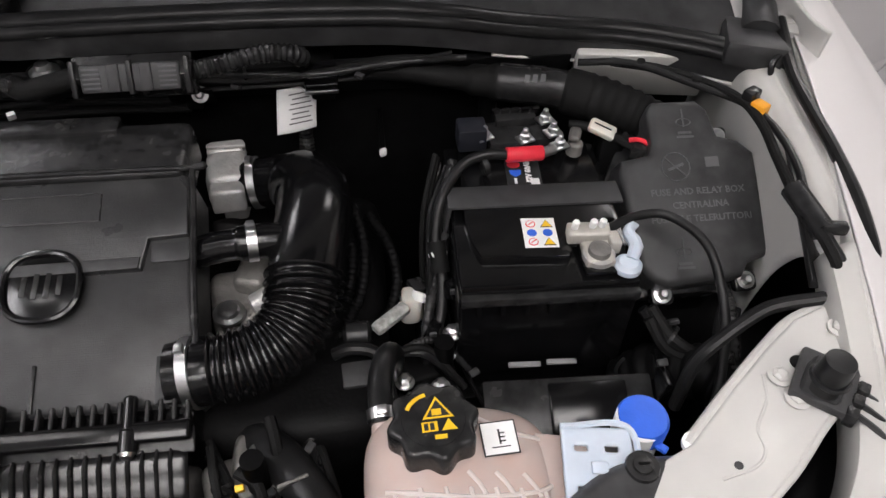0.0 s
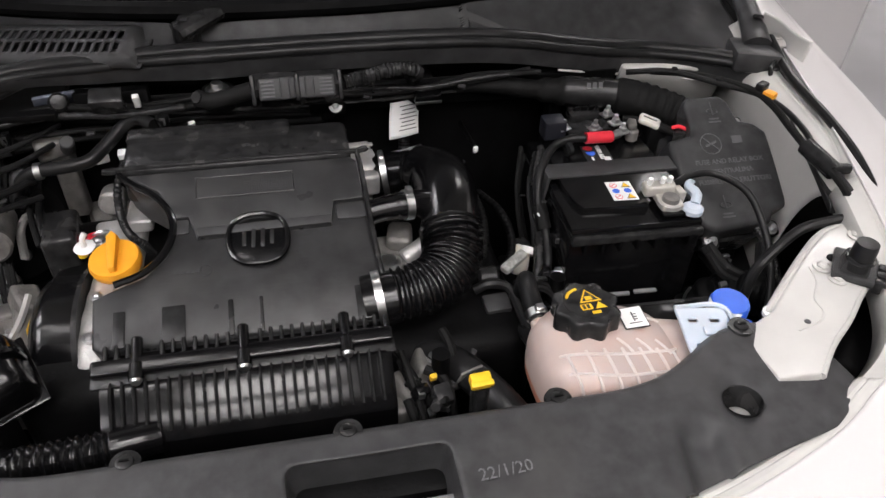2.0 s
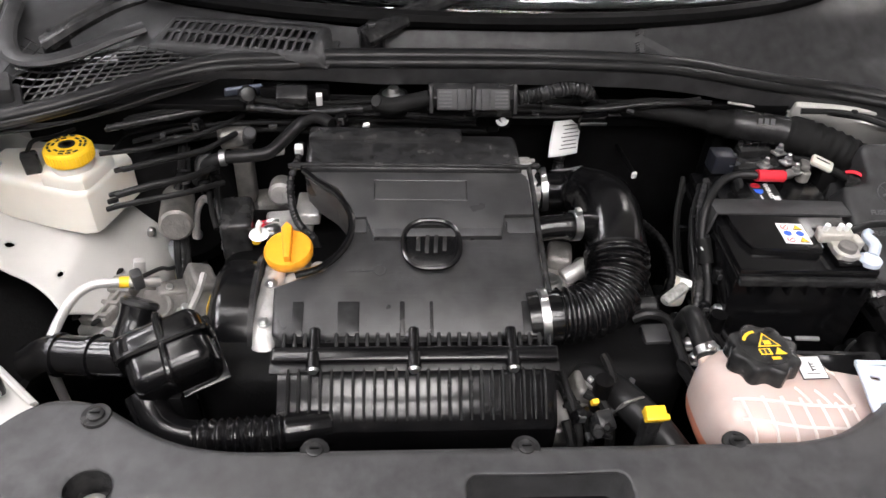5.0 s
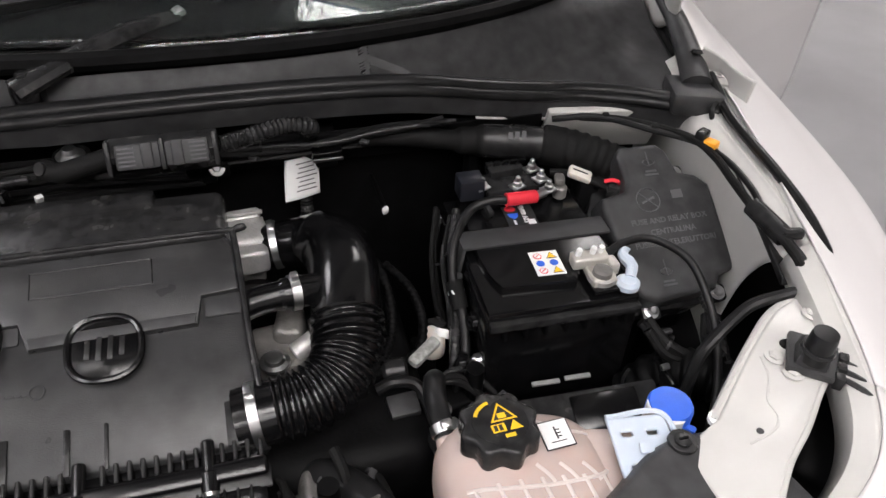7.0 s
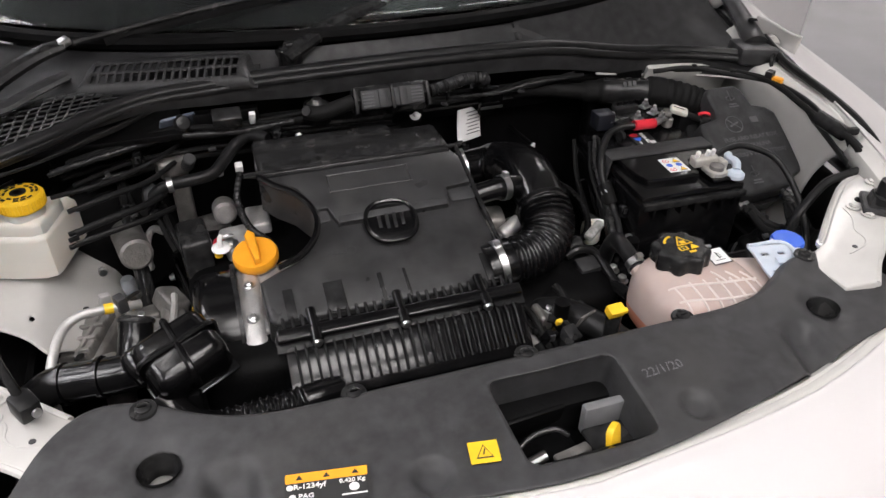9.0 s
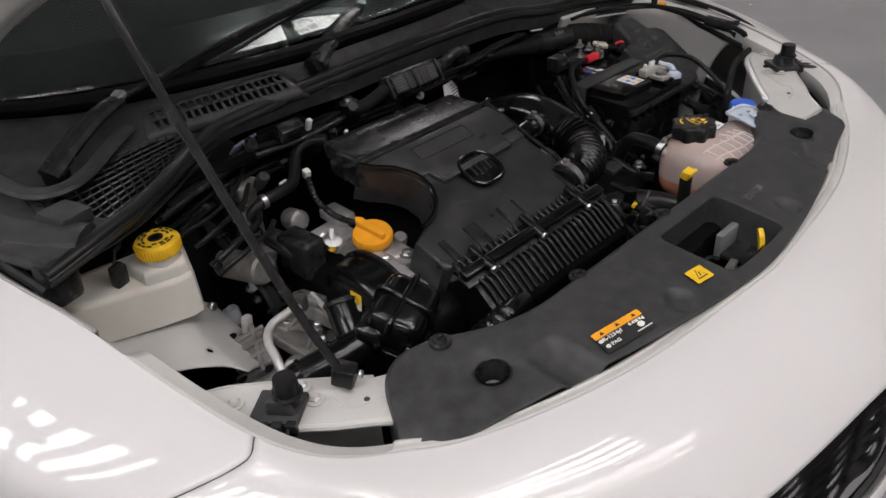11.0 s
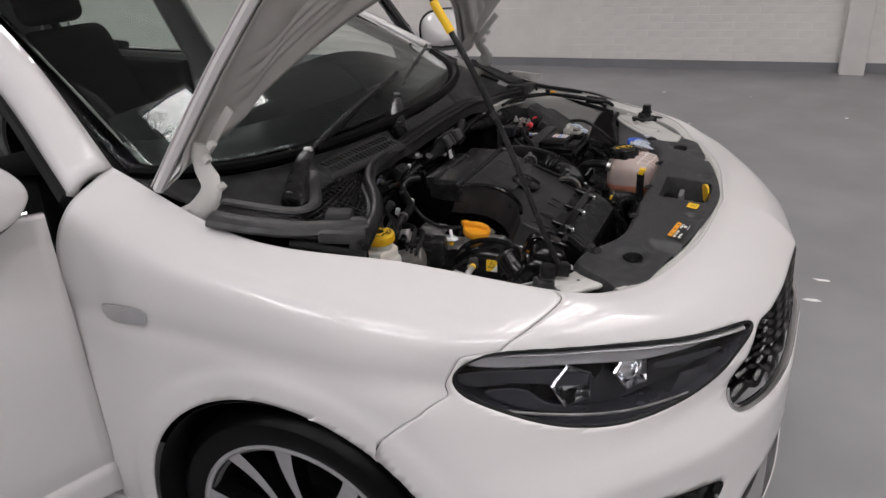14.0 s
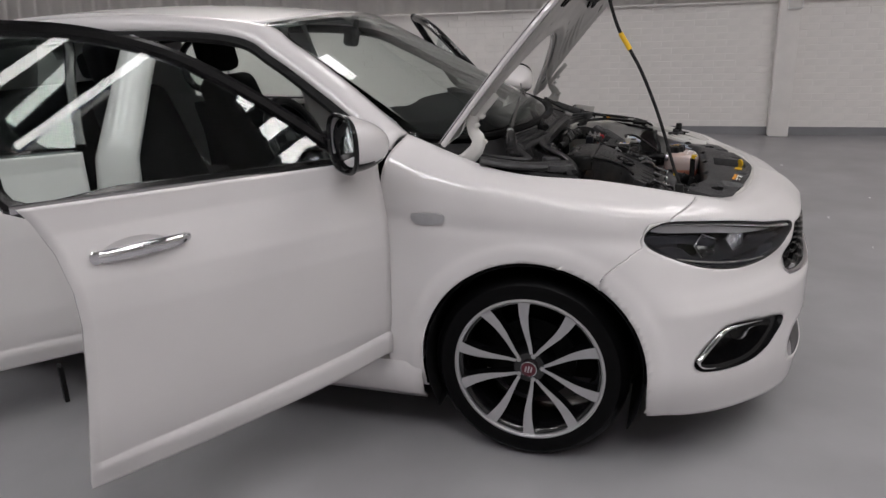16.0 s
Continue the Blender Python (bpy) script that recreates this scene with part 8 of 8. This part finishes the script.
part("smooth_tube", sweep(DP[74:104], .0245, 20), PLASTIC, duct, smooth=60)
for k in range(3):
    part("print_bar", box((.006, .010, .0008), pose(.437 + .010 * k, .026, .886, 35, 0, -18)), MOULDED, duct, smooth=0)
part("stay", box((.02, .03, .20), pose(.40, .075, .77), .004), DARK, duct)
conns = thing("loom_connector", (.52, -.03, .82), "white taped loom with connector beside battery", "connector")
part("tape", box((.034, .020, .010), pose(.522, -.032, .848, 12, 14, -28), .004), MILK, conns, "pale paper label on the loom")
part("print_bar", box((.022, .002, .0006), pose(.522, -.033, .8535, 12, 14, -28)), INK, conns, smooth=0)
part("loom", tube([(.485, -.015, .845), (.505, -.022, .846), (.535, -.04, .842), (.56, -.056, .835)], .006, 14, 10), TAPE, conns)
part("plug", box((.028, .020, .018), pose(.566, -.062, .835, 0, 10, -25), .003), PLASTIC, conns)
part("red_wire", tube([(.55, -.053, .846), (.56, -.058, .850), (.572, -.064, .846)], .003, 8, 8), RED, conns)
part("support", box((.03, .03, .14), pose(.535, -.03, .77), .004), DARK, conns)

# ---- left wing wires ----
lw = thing("wing_cables", (.66, -.2, .80), "black cables clipped along the white inner wing", "cable")
part("cable", tube([(.50, .035, .90), (.56, .015, .908), (.62, -.03, .906), (.668, -.072, .904), (.684, -.115, .902), (.684, -.17, .898), (.674, -.225, .892), (.676, -.27, .886), (.690, -.30, .86), (.69, -.31, .80)], .0045, 60, 10), RUBBER, lw)
part("cable", tube([(.54, .03, .902), (.60, -.005, .908), (.658, -.06, .908), (.672, -.105, .903), (.668, -.16, .898), (.664, -.22, .893), (.670, -.275, .886), (.680, -.30, .86), (.67, -.32, .80), (.66, -.33, .70)], .0055, 60, 10), TAPE, lw)
part("joint", tube([(.666, -.205, .894), (.674, -.262, .887)], .0125, 8, 12), PLASTIC, lw)
part("clip", box((.016, .018, .016), pose(.677, -.086, .907, 0, 0, 30), .003), ORANGE, lw, "orange cable clip")
part("clip", box((.020, .014, .018), pose(.672, -.070, .913, 0, 0, 30), .003), PLASTIC, lw)
part("clip", box((.026, .012, .012), pose(.682, -.262, .892, 0, 0, -10), .003), PLASTIC, lw)
part("clip", box((.010, .010, .010), pose(.57, .012, .910, 0, 0, -15), .003), TAPE, lw)
part("clip", box((.012, .012, .010), pose(.625, -.028, .909, 0, 0, -30), .003), TAPE, lw)
channel = sheet(lambda y, k: (lambda e: (-e[0] - (.010, .014, .020, .034, .036)[int(k)], y, e[2] - (.020, .034, .036, .034, .022)[int(k)]))(catmull(np.array(L0)[4:8], float(np.interp(y, [-.473, -.2, .1, .41], [0, 1, 2, 3])))), np.linspace(-.30, .30, 40), range(5))
part("wing_channel", channel, RUBBER, car, "black gutter between wing edge and inner wing", 40, solid=.002)
strip = thing("wing_seal", (.74, -.1, .88), "black rubber seal strip along the inner wing edge", "rubber seal")
part("strip", tube([(.758, .06, .932), (.736, -.035, .918), (.730, -.10, .912), (.728, -.162, .905), (.723, -.235, .893), (.714, -.300, .872), (.699, -.316, .858), (.66, -.312, .847), (.626, -.310, .840), (.605, -.312, .832), (.57, -.325, .815), (.545, -.335, .79), (.54, -.34, .72)], .0070, 80, 10), RUBBER, strip)
stripr = thing("wing_seal", (-.72, -.2, .86), "black rubber seal strip along the inner wing edge", "rubber seal")
part("strip", tube([(-.748, .02, .925), (-.735, -.05, .918), (-.72, -.12, .908)], .007, 30, 8), RUBBER, stripr)

# ---- coolant tank and filler ----
tank = thing("coolant_tank", (.30, -.43, .68), "translucent pink coolant expansion tank with black cap", "coolant tank")
def blob(cx, cy, cz, rx, ry, rz, p=.62, seg=40, rings=24):
    def f(a, b):
        ca, sa, cb, sb = math.cos(a), math.sin(a), math.cos(b), math.sin(b)
        g = lambda v: math.copysign(abs(v) ** p, v)  # noqa: E731
        return (cx + rx * g(cb) * g(ca), cy + ry * g(cb) * g(sa), cz + rz * g(sb))
    bm = sheet(f, np.linspace(0, 2 * math.pi, seg + 1), np.linspace(-math.pi / 2, math.pi / 2, rings))
    bmesh.ops.remove_doubles(bm, verts=bm.verts, dist=1e-5)
    bmesh.ops.recalc_face_normals(bm, faces=bm.faces)
    return bm


def tank_form(bm):
    for v in bm.verts:
        k = (v.co.x - .21) / .18
        v.co.y += -.012 * max(0, k)
        v.co.z += -.006 * k + .010 * math.exp(-((v.co.x - .278) / .05) ** 2 - ((v.co.y + .405) / .05) ** 2) * (v.co.z > .77)
    return bm


TC = (.303, -.427, .765, .086, .070, .058)
for name_, material_, low_part in (("tank", TANK, False), ("tank_foot", PINK_TANK, True)):
    shell_t = blob(*TC)
    bmesh.ops.delete(shell_t, geom=[f for f in shell_t.faces if (f.calc_center_median().z < .762) != low_part], context="FACES")
    part(name_, tank_form(shell_t), material_, tank, "milky pink tank shell" if not low_part else "pink stained lower tank shell", smooth=60)
liquid = blob(.300, -.429, .748, .076, .060, .034)
part("coolant", liquid, COOLANT, tank, "pink coolant")


def on_tank(x, y):
    """Height of the tank's upper shell over a place."""
    cx, cy, cz, rx, ry, rz = TC
    p_ = 2 / .62
    q_ = max(0.0, 1 - abs((x - cx) / rx) ** p_ - abs((y - cy) / ry) ** p_)
    return cz + rz * q_ ** (1 / p_)


def tank_line(path):
    """A moulded rib over the tank's shell between places in plan."""
    pts = [(x, y, on_tank(x, y) + .0002) for x, y, *_ in spline([(x, y, 0) for x, y in path], 40)]
    pts = [p for p in pts if p[2] > .767]
    if len(pts) > 6:
        part("rib", tank_form(sweep(np.array(pts), .0021, 6, flat=(1, .6))), TANK_RIB, tank)


tank_line([(.236, -.448), (.275, -.455), (.32, -.456), (.36, -.450), (.382, -.436)])
tank_line([(.240, -.470), (.28, -.478), (.32, -.479), (.36, -.474), (.380, -.462)])
tank_line([(.318, -.385), (.345, -.398), (.372, -.400)])
for k in range(7):
    x = .243 + .0205 * k
    tank_line([(x, -.449), (x + .004, -.470), (x + .010, -.494)])
for x in (.312, .335, .358):
    tank_line([(x - .008, -.436), (x, -.446), (x + .004, -.454)])
part("wing", box((.075, .085, .010), pose(.385, -.448, .800, 0, 6, -8), .004), TANK, tank)
part("neck", cyl(.030, .03, pose(.278, -.406, .806), 30), TANK, tank)
CM = pose(.279, -.406, .822, -2, 0, 10)
lobes = [((.0365 + .0028 * math.cos(8 * a)) * math.cos(a), (.0365 + .0028 * math.cos(8 * a)) * math.sin(a)) for a in np.linspace(0, 2 * math.pi, 96, endpoint=False)]
cc = part("cap", extrude(lobes, .026, CM, .005, 3), PLASTIC, tank, "black lobed pressure cap with yellow signs", smooth=40)
part("cap_top", lathe([(.027, 0), (.0265, .0012), (0, .0014)], 36, CM @ pose(0, 0, .0255)), PLASTIC, cc)
CT = CM @ pose(0, 0, .0272, 0, 0, -8)
part("sign", extrude([(-.013, -.001), (.013, -.001), (0, .020)], .0004, CT @ pose(.004, 0, 0)), YELLOW, cc, smooth=0)
part("sign_face", extrude([(-.010, .0006), (.010, .0006), (0, .0165)], .0004, CT @ pose(.004, 0, .0003)), INK, cc, smooth=0)
part("sign", box((.008, .006, .0004), CT @ pose(.003, .0045, .0008)), YELLOW, cc, smooth=0)
part("sign", box((.013, .009, .0004), CT @ pose(-.004, -.0085, .0002)), YELLOW, cc, smooth=0)
part("sign_face", box((.0035, .0065, .0004), CT @ pose(-.007, -.0085, .0006)), INK, cc, smooth=0)
part("sign_face", box((.0035, .0065, .0004), CT @ pose(-.002, -.0085, .0006)), INK, cc, smooth=0)
part("sign", extrude([(-.0065, 0), (.0065, 0), (0, .0105)], .0004, CT @ pose(.012, -.013, 0)), YELLOW, cc, smooth=0)
part("sign", box((.010, .004, .0004), CT @ pose(.004, -.0185, .0002)), YELLOW, cc, smooth=0)
arc = np.array([CT @ Vector((.023 * math.cos(a), .023 * math.sin(a), .0002)) for a in np.linspace(1.75, 2.7, 14)])
part("sign", sweep(arc, .0018, 4, flat=(1, .2)), YELLOW, cc, smooth=0)
LS = frame_of((.334, -.416, .8255), (1, .06, -.03), (-.06, 1, .14))
part("label", box((.031, .030, .0006), LS), INK, tank, smooth=0)
part("label_face", box((.0285, .0275, .0006), LS @ pose(0, 0, .0004)), LABEL, tank, "white level label", smooth=0)
part("label_mark", add(box((.0016, .013, .0004), LS @ pose(0, .001, .0009)), *[box((.004, .0012, .0004), LS @ pose(.0028, -.003 + .0035 * k, .0009)) for k in range(3)], box((.016, .0009, .0004), LS @ pose(0, -.008, .0009))), INK, tank, smooth=0)
part("spigot", tube([(.238, -.372, .80), (.236, -.385, .795), (.24, -.40, .785)], .010, 8, 12), TANK, tank)
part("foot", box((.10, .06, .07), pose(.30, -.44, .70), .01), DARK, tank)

those = thing("tank_hose", (.24, -.3, .70), "dark rubber hose clamped to the coolant tank", "hose")
TP = spline([(.237, -.378, .800), (.236, -.355, .806), (.238, -.33, .806), (.244, -.305, .798), (.25, -.285, .775), (.25, -.275, .74), (.245, -.27, .68), (.24, -.27, .58)], 60)
part("hose", sweep(TP, .0118, 14), RUBBER, those)
band(3, .0122, .010, those, path=TP)
big = thing("radiator_hose", (.15, -.4, .55), "thick dark rubber radiator hose", "hose")
part("hose", tube([(.10, -.33, .70), (.115, -.345, .725), (.14, -.37, .735), (.165, -.405, .735), (.19, -.445, .725), (.21, -.48, .70), (.215, -.50, .62), (.20, -.50, .50)], .021, 60, 16), RUBBER, big)

carrier = thing("reservoir_bracket", (.43, -.45, .80), "pale grey plastic bracket plate beside the tank", "bracket")
KM = pose(.412, -.447, .822, 4, 4, -6)
holes = [[(x + dx, y + dy) for dx, dy in ((-.006, -.003), (.006, -.003), (.006, .003), (-.006, .003))] for x, y in ((-.013, .014), (.013, .014), (-.013, -.020), (.013, -.020))]
bmk = cut_sheet(lambda u, v: KM @ Vector((u, v, .002 * math.sin(v * 60))), lambda v: np.linspace(-.029, .031, 26), np.linspace(-.033, .033, 26), holes)
part("plate", bmk, PALE_BLUE, carrier, solid=.004)
part("tongue", box((.014, .010, .003), KM @ pose(0, -.004, .004, 12, 0, 0), .001), PALE_BLUE, carrier)
part("edge", tube([KM @ Vector(p) for p in ((-.029, .033, .002), (.031, .033, .002), (.031, -.033, .002))], .003, 20, 6), PALE_BLUE, carrier)
part("stay", box((.03, .03, .05), pose(.412, -.455, .792), .004), TANK, carrier)
filler = thing("washer_filler", (.461, -.407, .72), "blue washer fluid cap on white filler neck", "filler")
part("neck", cyl(.022, .13, pose(.461, -.407, .69), 28, .002), LABEL, filler)
bc = part("cap", lathe([(.0215, 0), (.0235, .002), (.0235, .017), (.0215, .021), (.0, .0232)], 36, pose(.464, -.405, .800)), BLUE, filler, "blue snap cap")
part("cap_tab", box((.014, .008, .005), pose(.475, -.428, .806, 0, 0, -45), .002), BLUE, bc)
part("eyelet", lathe([(.006, 0), (.011, .001), (.011, .006), (.006, .007)], 20, pose(.497, -.438, .822)), LABEL, filler)

# ---- small things between housing and battery ----
loom2 = thing("conduit_bundle", (.21, -.15, .70), "bundle of corrugated black conduits", "conduit")
for k, pts in enumerate(([(.19, -.06, .79), (.215, -.09, .80), (.228, -.14, .785), (.222, -.19, .765), (.205, -.22, .75)],
                         [(.19, -.07, .78), (.205, -.10, .79), (.214, -.14, .775), (.208, -.18, .755), (.20, -.20, .74)],
                         [(.235, -.09, .785), (.255, -.14, .785), (.262, -.18, .77), (.25, -.215, .755), (.22, -.232, .748), (.19, -.235, .745)])):
    sp = spline(pts, 110)
    part("conduit", sweep(sp, [.0058 + .0007 * math.sin(i * 1.7) for i in range(110)], 10), DARK, loom2, smooth=50)
part("tape_tag", box((.046, .016, .012), pose(.252, -.232, .766, 10, -8, 35), .005), mat("grey_label_wrap", (.30, .30, .285), .5, vary=.5, scale=160), loom2, "grey wrapped label")
part("joint", cyl(.016, .03, pose(.20, -.235, .745, 0, 90, 0), 18, .004), PLASTIC, loom2)
part("stay", box((.03, .03, .2), pose(.21, -.15, .66), .005), DARK, loom2)
clutch = thing("clutch_bottle", (.265, -.16, .66), "small white plastic bottle low beside the battery", "bottle")
part("bottle", blob(.276, -.185, .728, .014, .016, .022), MILK, clutch, smooth=60)
part("collar", lathe([(.0115, 0), (.0125, .004), (.0115, .010)], 18, along((.286, -.19, .74), (.292, -.18, .75))), LABEL, clutch)
part("clip", box((.02, .02, .008), pose(.285, -.17, .745, 0, 20, 30), .002), PLASTIC, clutch)
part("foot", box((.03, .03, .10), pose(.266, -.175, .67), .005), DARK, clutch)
whiteclip = thing("loom_clip", (.235, .03, .74), "small white loom clip on the bulkhead", "clip")
part("clip", box((.010, .006, .012), pose(.258, .02, .79, 0, 0, 30), .003), LABEL, whiteclip)
part("stay", tube([(.258, .024, .79), (.258, .13, .78)], .004, 4, 8), DARK, whiteclip)

tang = thing("sensor_harness", (.13, -.4, .60), "black sensor harness with yellow locking clips", "harness")
for pts in ([(.085, -.395, .74), (.10, -.41, .73), (.105, -.425, .70), (.10, -.43, .62)], [(.10, -.385, .75), (.12, -.40, .745), (.125, -.43, .72), (.125, -.44, .62)], [(.075, -.41, .73), (.082, -.43, .71), (.09, -.45, .68), (.09, -.45, .58)], [(.13, -.34, .765), (.135, -.36, .76), (.14, -.385, .74)]):
    part("wire", tube(pts, .006, 24, 8), TAPE, tang)
part("plug", box((.020, .024, .040), pose(.112, -.425, .742, 20, 0, 10), .003), PLASTIC, tang)
part("lock", box((.008, .006, .010), pose(.106, -.405, .757, 20, 0, 10), .001), YELLOW, tang, "yellow locking tab")
part("plug", cyl(.013, .05, pose(.118, -.46, .70, 25, 0, 0), 16, .002), PLASTIC, tang)
part("ring", lathe([(.0132, 0), (.0142, .001), (.0142, .005), (.0132, .006)], 18, pose(.118, -.462, .705, 25, 0, 0)), ZINC, tang)
part("dull_plate", box((.03, .004, .05), pose(.15, -.395, .735, 20, 0, 20), .002), DULL_ALU, tang)
yel = thing("hose_clip", (.145, -.455, .74), "yellow plastic hose retaining clip", "clip")
part("clip", box((.022, .014, .014), pose(.140, -.476, .826, 15, 0, 3), .002), YELLOW, yel)
part("clip_ridge", box((.024, .006, .006), pose(.140, -.484, .830, 15, 0, 3), .001), YELLOW, yel)
part("stem", cyl(.010, .14, pose(.141, -.474, .679), 16), PLASTIC, yel)
gear = thing("gear_linkage", (.27, -.25, .55), "dark gear linkage with zinc bolts", "linkage")
part("body", casting([((.07, .05, .03), pose(.265, -.255, .70, 5, 0, 10)), ((.04, .04, .10), pose(.30, -.27, .66)), ((.05, .03, .03), pose(.235, -.285, .69, 0, 0, 25))], 9), DARK, gear)
for x, y, z in ((.31, -.255, .725), (.262, -.285, .722), (.268, -.305, .715), (.318, -.235, .735), (.30, -.29, .715)):
    part("bolt", bolt(.0075, .009, pose(x, y, z), 1.4), ZINC, gear)
part("rod", tube([(.225, -.30, .71), (.24, -.33, .73), (.245, -.36, .735)], .009, 12, 10), RUBBER, gear)
part("module", box((.035, .028, .014), pose(.215, -.285, .742, 12, 0, 4), .003), GREY_PLASTIC, gear)
part("cable", tube([(.19, -.262, .75), (.21, -.262, .758), (.235, -.268, .752), (.245, -.30, .735), (.25, -.34, .72)], .007, 30, 10), RUBBER, gear)
side_hose = thing("intake_snorkel", (.56, -.33, .55), "dark corrugated air snorkel by the wing", "duct")
SP = spline([(.52, -.27, .66), (.545, -.28, .70), (.575, -.30, .72), (.60, -.33, .73), (.61, -.37, .72), (.60, -.41, .66), (.58, -.43, .55)], 90)
part("snorkel", sweep(SP, [.030 + .002 * math.sin(i * 1.1) for i in range(90)], 18), DARK, side_hose, smooth=50)
part("pale_edge", sweep(np.array([(.535 + .035 * math.cos(a), -.275, .70 + .035 * math.sin(a)) for a in np.linspace(2.6, 4.4, 20)]), .002, 6), ZINC, side_hose)

# ---- loose wiring in the dark parts of the bay ----
def wires(name, label, at, guides, seed, tips=()):
    """A bundle of thin wires along rough guides, with ties and small fixings."""
    rnd = random.Random(seed)
    w = thing(name, at, label, "wiring loom", "engine bay looms")
    for pts, r, n, spread in guides:
        for k in range(n):
            off = Vector((rnd.gauss(0, spread), rnd.gauss(0, spread), rnd.gauss(0, spread)))
            path = [Vector(p) + off + Vector((rnd.gauss(0, .003), rnd.gauss(0, .003), rnd.gauss(0, .003))) for p in pts]
            rr = r * rnd.uniform(.7, 1.25)
            if k % 3 == 2:
                part("conduit", sweep(spline(path, 90), [rr * (1.25 + .16 * math.sin(i * 1.9)) for i in range(90)], 8), PLASTIC, w, smooth=50)
            else:
                part("wire", tube(path, rr, 30, 8), (RUBBER, TAPE)[k % 2], w)
        a, b = Vector(pts[1]), Vector(pts[2])
        part("tie", lathe([(r * 2.2, -.002), (r * 2.6, -.002), (r * 2.6, .002), (r * 2.2, .002)], 14, along(a, b)), PLASTIC, w)
    for x, y, z, kind in tips:
        if kind == "stud":
            part("stud", add(bolt(.0065, .006, pose(x, y, z), 1.6), cyl(.003, .016, pose(x, y, z + .006), 10, .0008)), ZINC, w, smooth=30)
            part("stud_foot", cyl(.011, .05, pose(x, y, z - .026), 12), DARK, w)
        elif kind == "plug":
            part("plug", box((.018, .014, .022), pose(x, y, z, rnd.uniform(-30, 30), rnd.uniform(-20, 20), rnd.uniform(0, 90)), .003), GLOSS, w)
            part("plug_latch", box((.008, .003, .012), pose(x, y - .009, z + .004, 10, 0, 0), .001), GREY_PLASTIC, w)
        elif kind == "band":
            part("tape_band", lathe([(.0085, -.006), (.0095, -.005), (.0095, .005), (.0085, .006)], 18, pose(x, y, z, 20, 15, 0)), LABEL, w, "white tape band")
        else:
            part("clip", box((.012, .008, .005), pose(x, y, z, rnd.uniform(-30, 30), 0, rnd.uniform(0, 180)), .0015), GREY_PLASTIC, w)
    return w


wires("wiring_loom", "black wires and plugs hanging beside the battery", (.29, -.18, .60),
      [([(.335, -.06, .83), (.318, -.11, .80), (.300, -.17, .765), (.292, -.22, .735), (.285, -.26, .68)], .0042, 5, .006),
       ([(.330, -.02, .80), (.312, -.08, .76), (.306, -.15, .72), (.312, -.23, .70), (.330, -.28, .66)], .0035, 4, .008),
       ([(.22, -.28, .72), (.25, -.26, .745), (.29, -.25, .74), (.33, -.27, .70)], .004, 3, .006)],
      3, [(.306, -.262, .733, "stud"), (.322, -.20, .770, "plug"), (.318, -.145, .795, "clip"), (.300, -.30, .715, "clip"), (.338, -.275, .715, "clip"), (.309, -.165, .790, "band"), (.296, -.235, .742, "plug")])
wires("wiring_loom", "black wires and small plugs along the bulkhead", (-.30, .05, .80),
      [([(-.52, .01, .872), (-.45, .03, .880), (-.36, .05, .884), (-.25, .045, .882), (-.16, .04, .890)], .0042, 4, .006),
       ([(-.50, .03, .83), (-.42, .045, .84), (-.33, .06, .85), (-.24, .06, .845), (-.12, .06, .85), (.02, .065, .845)], .005, 4, .008),
       ([(.03, .045, .90), (.10, .055, .895), (.19, .06, .89), (.27, .06, .90), (.36, .055, .905)], .004, 3, .006)],
      5, [(-.41, .02, .868, "plug"), (-.30, .015, .872, "clip"), (-.20, .01, .885, "plug"), (-.455, .0, .862, "clip"), (.09, .035, .888, "clip"), (.235, .04, .892, "clip")])
wires("wiring_loom", "black wires and sensor plugs below the intake hose", (.14, -.42, .55),
      [([(.075, -.36, .745), (.085, -.39, .735), (.095, -.42, .71), (.10, -.44, .64)], .0042, 4, .005),
       ([(.15, -.30, .72), (.165, -.34, .715), (.185, -.38, .70), (.20, -.42, .65)], .005, 3, .007),
       ([(.11, -.45, .76), (.115, -.43, .745), (.125, -.41, .72), (.13, -.38, .68)], .0035, 3, .005)],
      7, [(.090, -.412, .742, "plug"), (.128, -.402, .735, "clip"), (.10, -.43, .725, "clip"), (.165, -.36, .738, "clip"), (.118, -.388, .752, "stud")])
wires("wiring_loom", "black hoses and wires beside the strut tower", (-.43, -.05, .60),
      [([(-.445, .06, .81), (-.440, .01, .79), (-.437, -.04, .76), (-.432, -.09, .72), (-.43, -.12, .66)], .0055, 4, .006),
       ([(-.40, .05, .80), (-.395, .0, .79), (-.385, -.05, .775), (-.372, -.09, .75)], .0045, 3, .007)],
      9, [(-.432, -.015, .792, "clip"), (-.438, -.055, .768, "clip"), (-.40, -.03, .795, "plug")])
wires("wiring_loom", "black conduits between battery and wing", (.57, -.30, .55),
      [([(.535, -.245, .76), (.552, -.27, .745), (.575, -.29, .735), (.60, -.285, .72), (.63, -.27, .70)], .0058, 4, .008),
       ([(.62, -.24, .76), (.61, -.28, .75), (.595, -.33, .74), (.58, -.38, .72), (.575, -.42, .66)], .005, 4, .008)],
      11, [(.560, -.255, .752, "clip"), (.60, -.315, .752, "plug"), (.535, -.30, .742, "clip")])
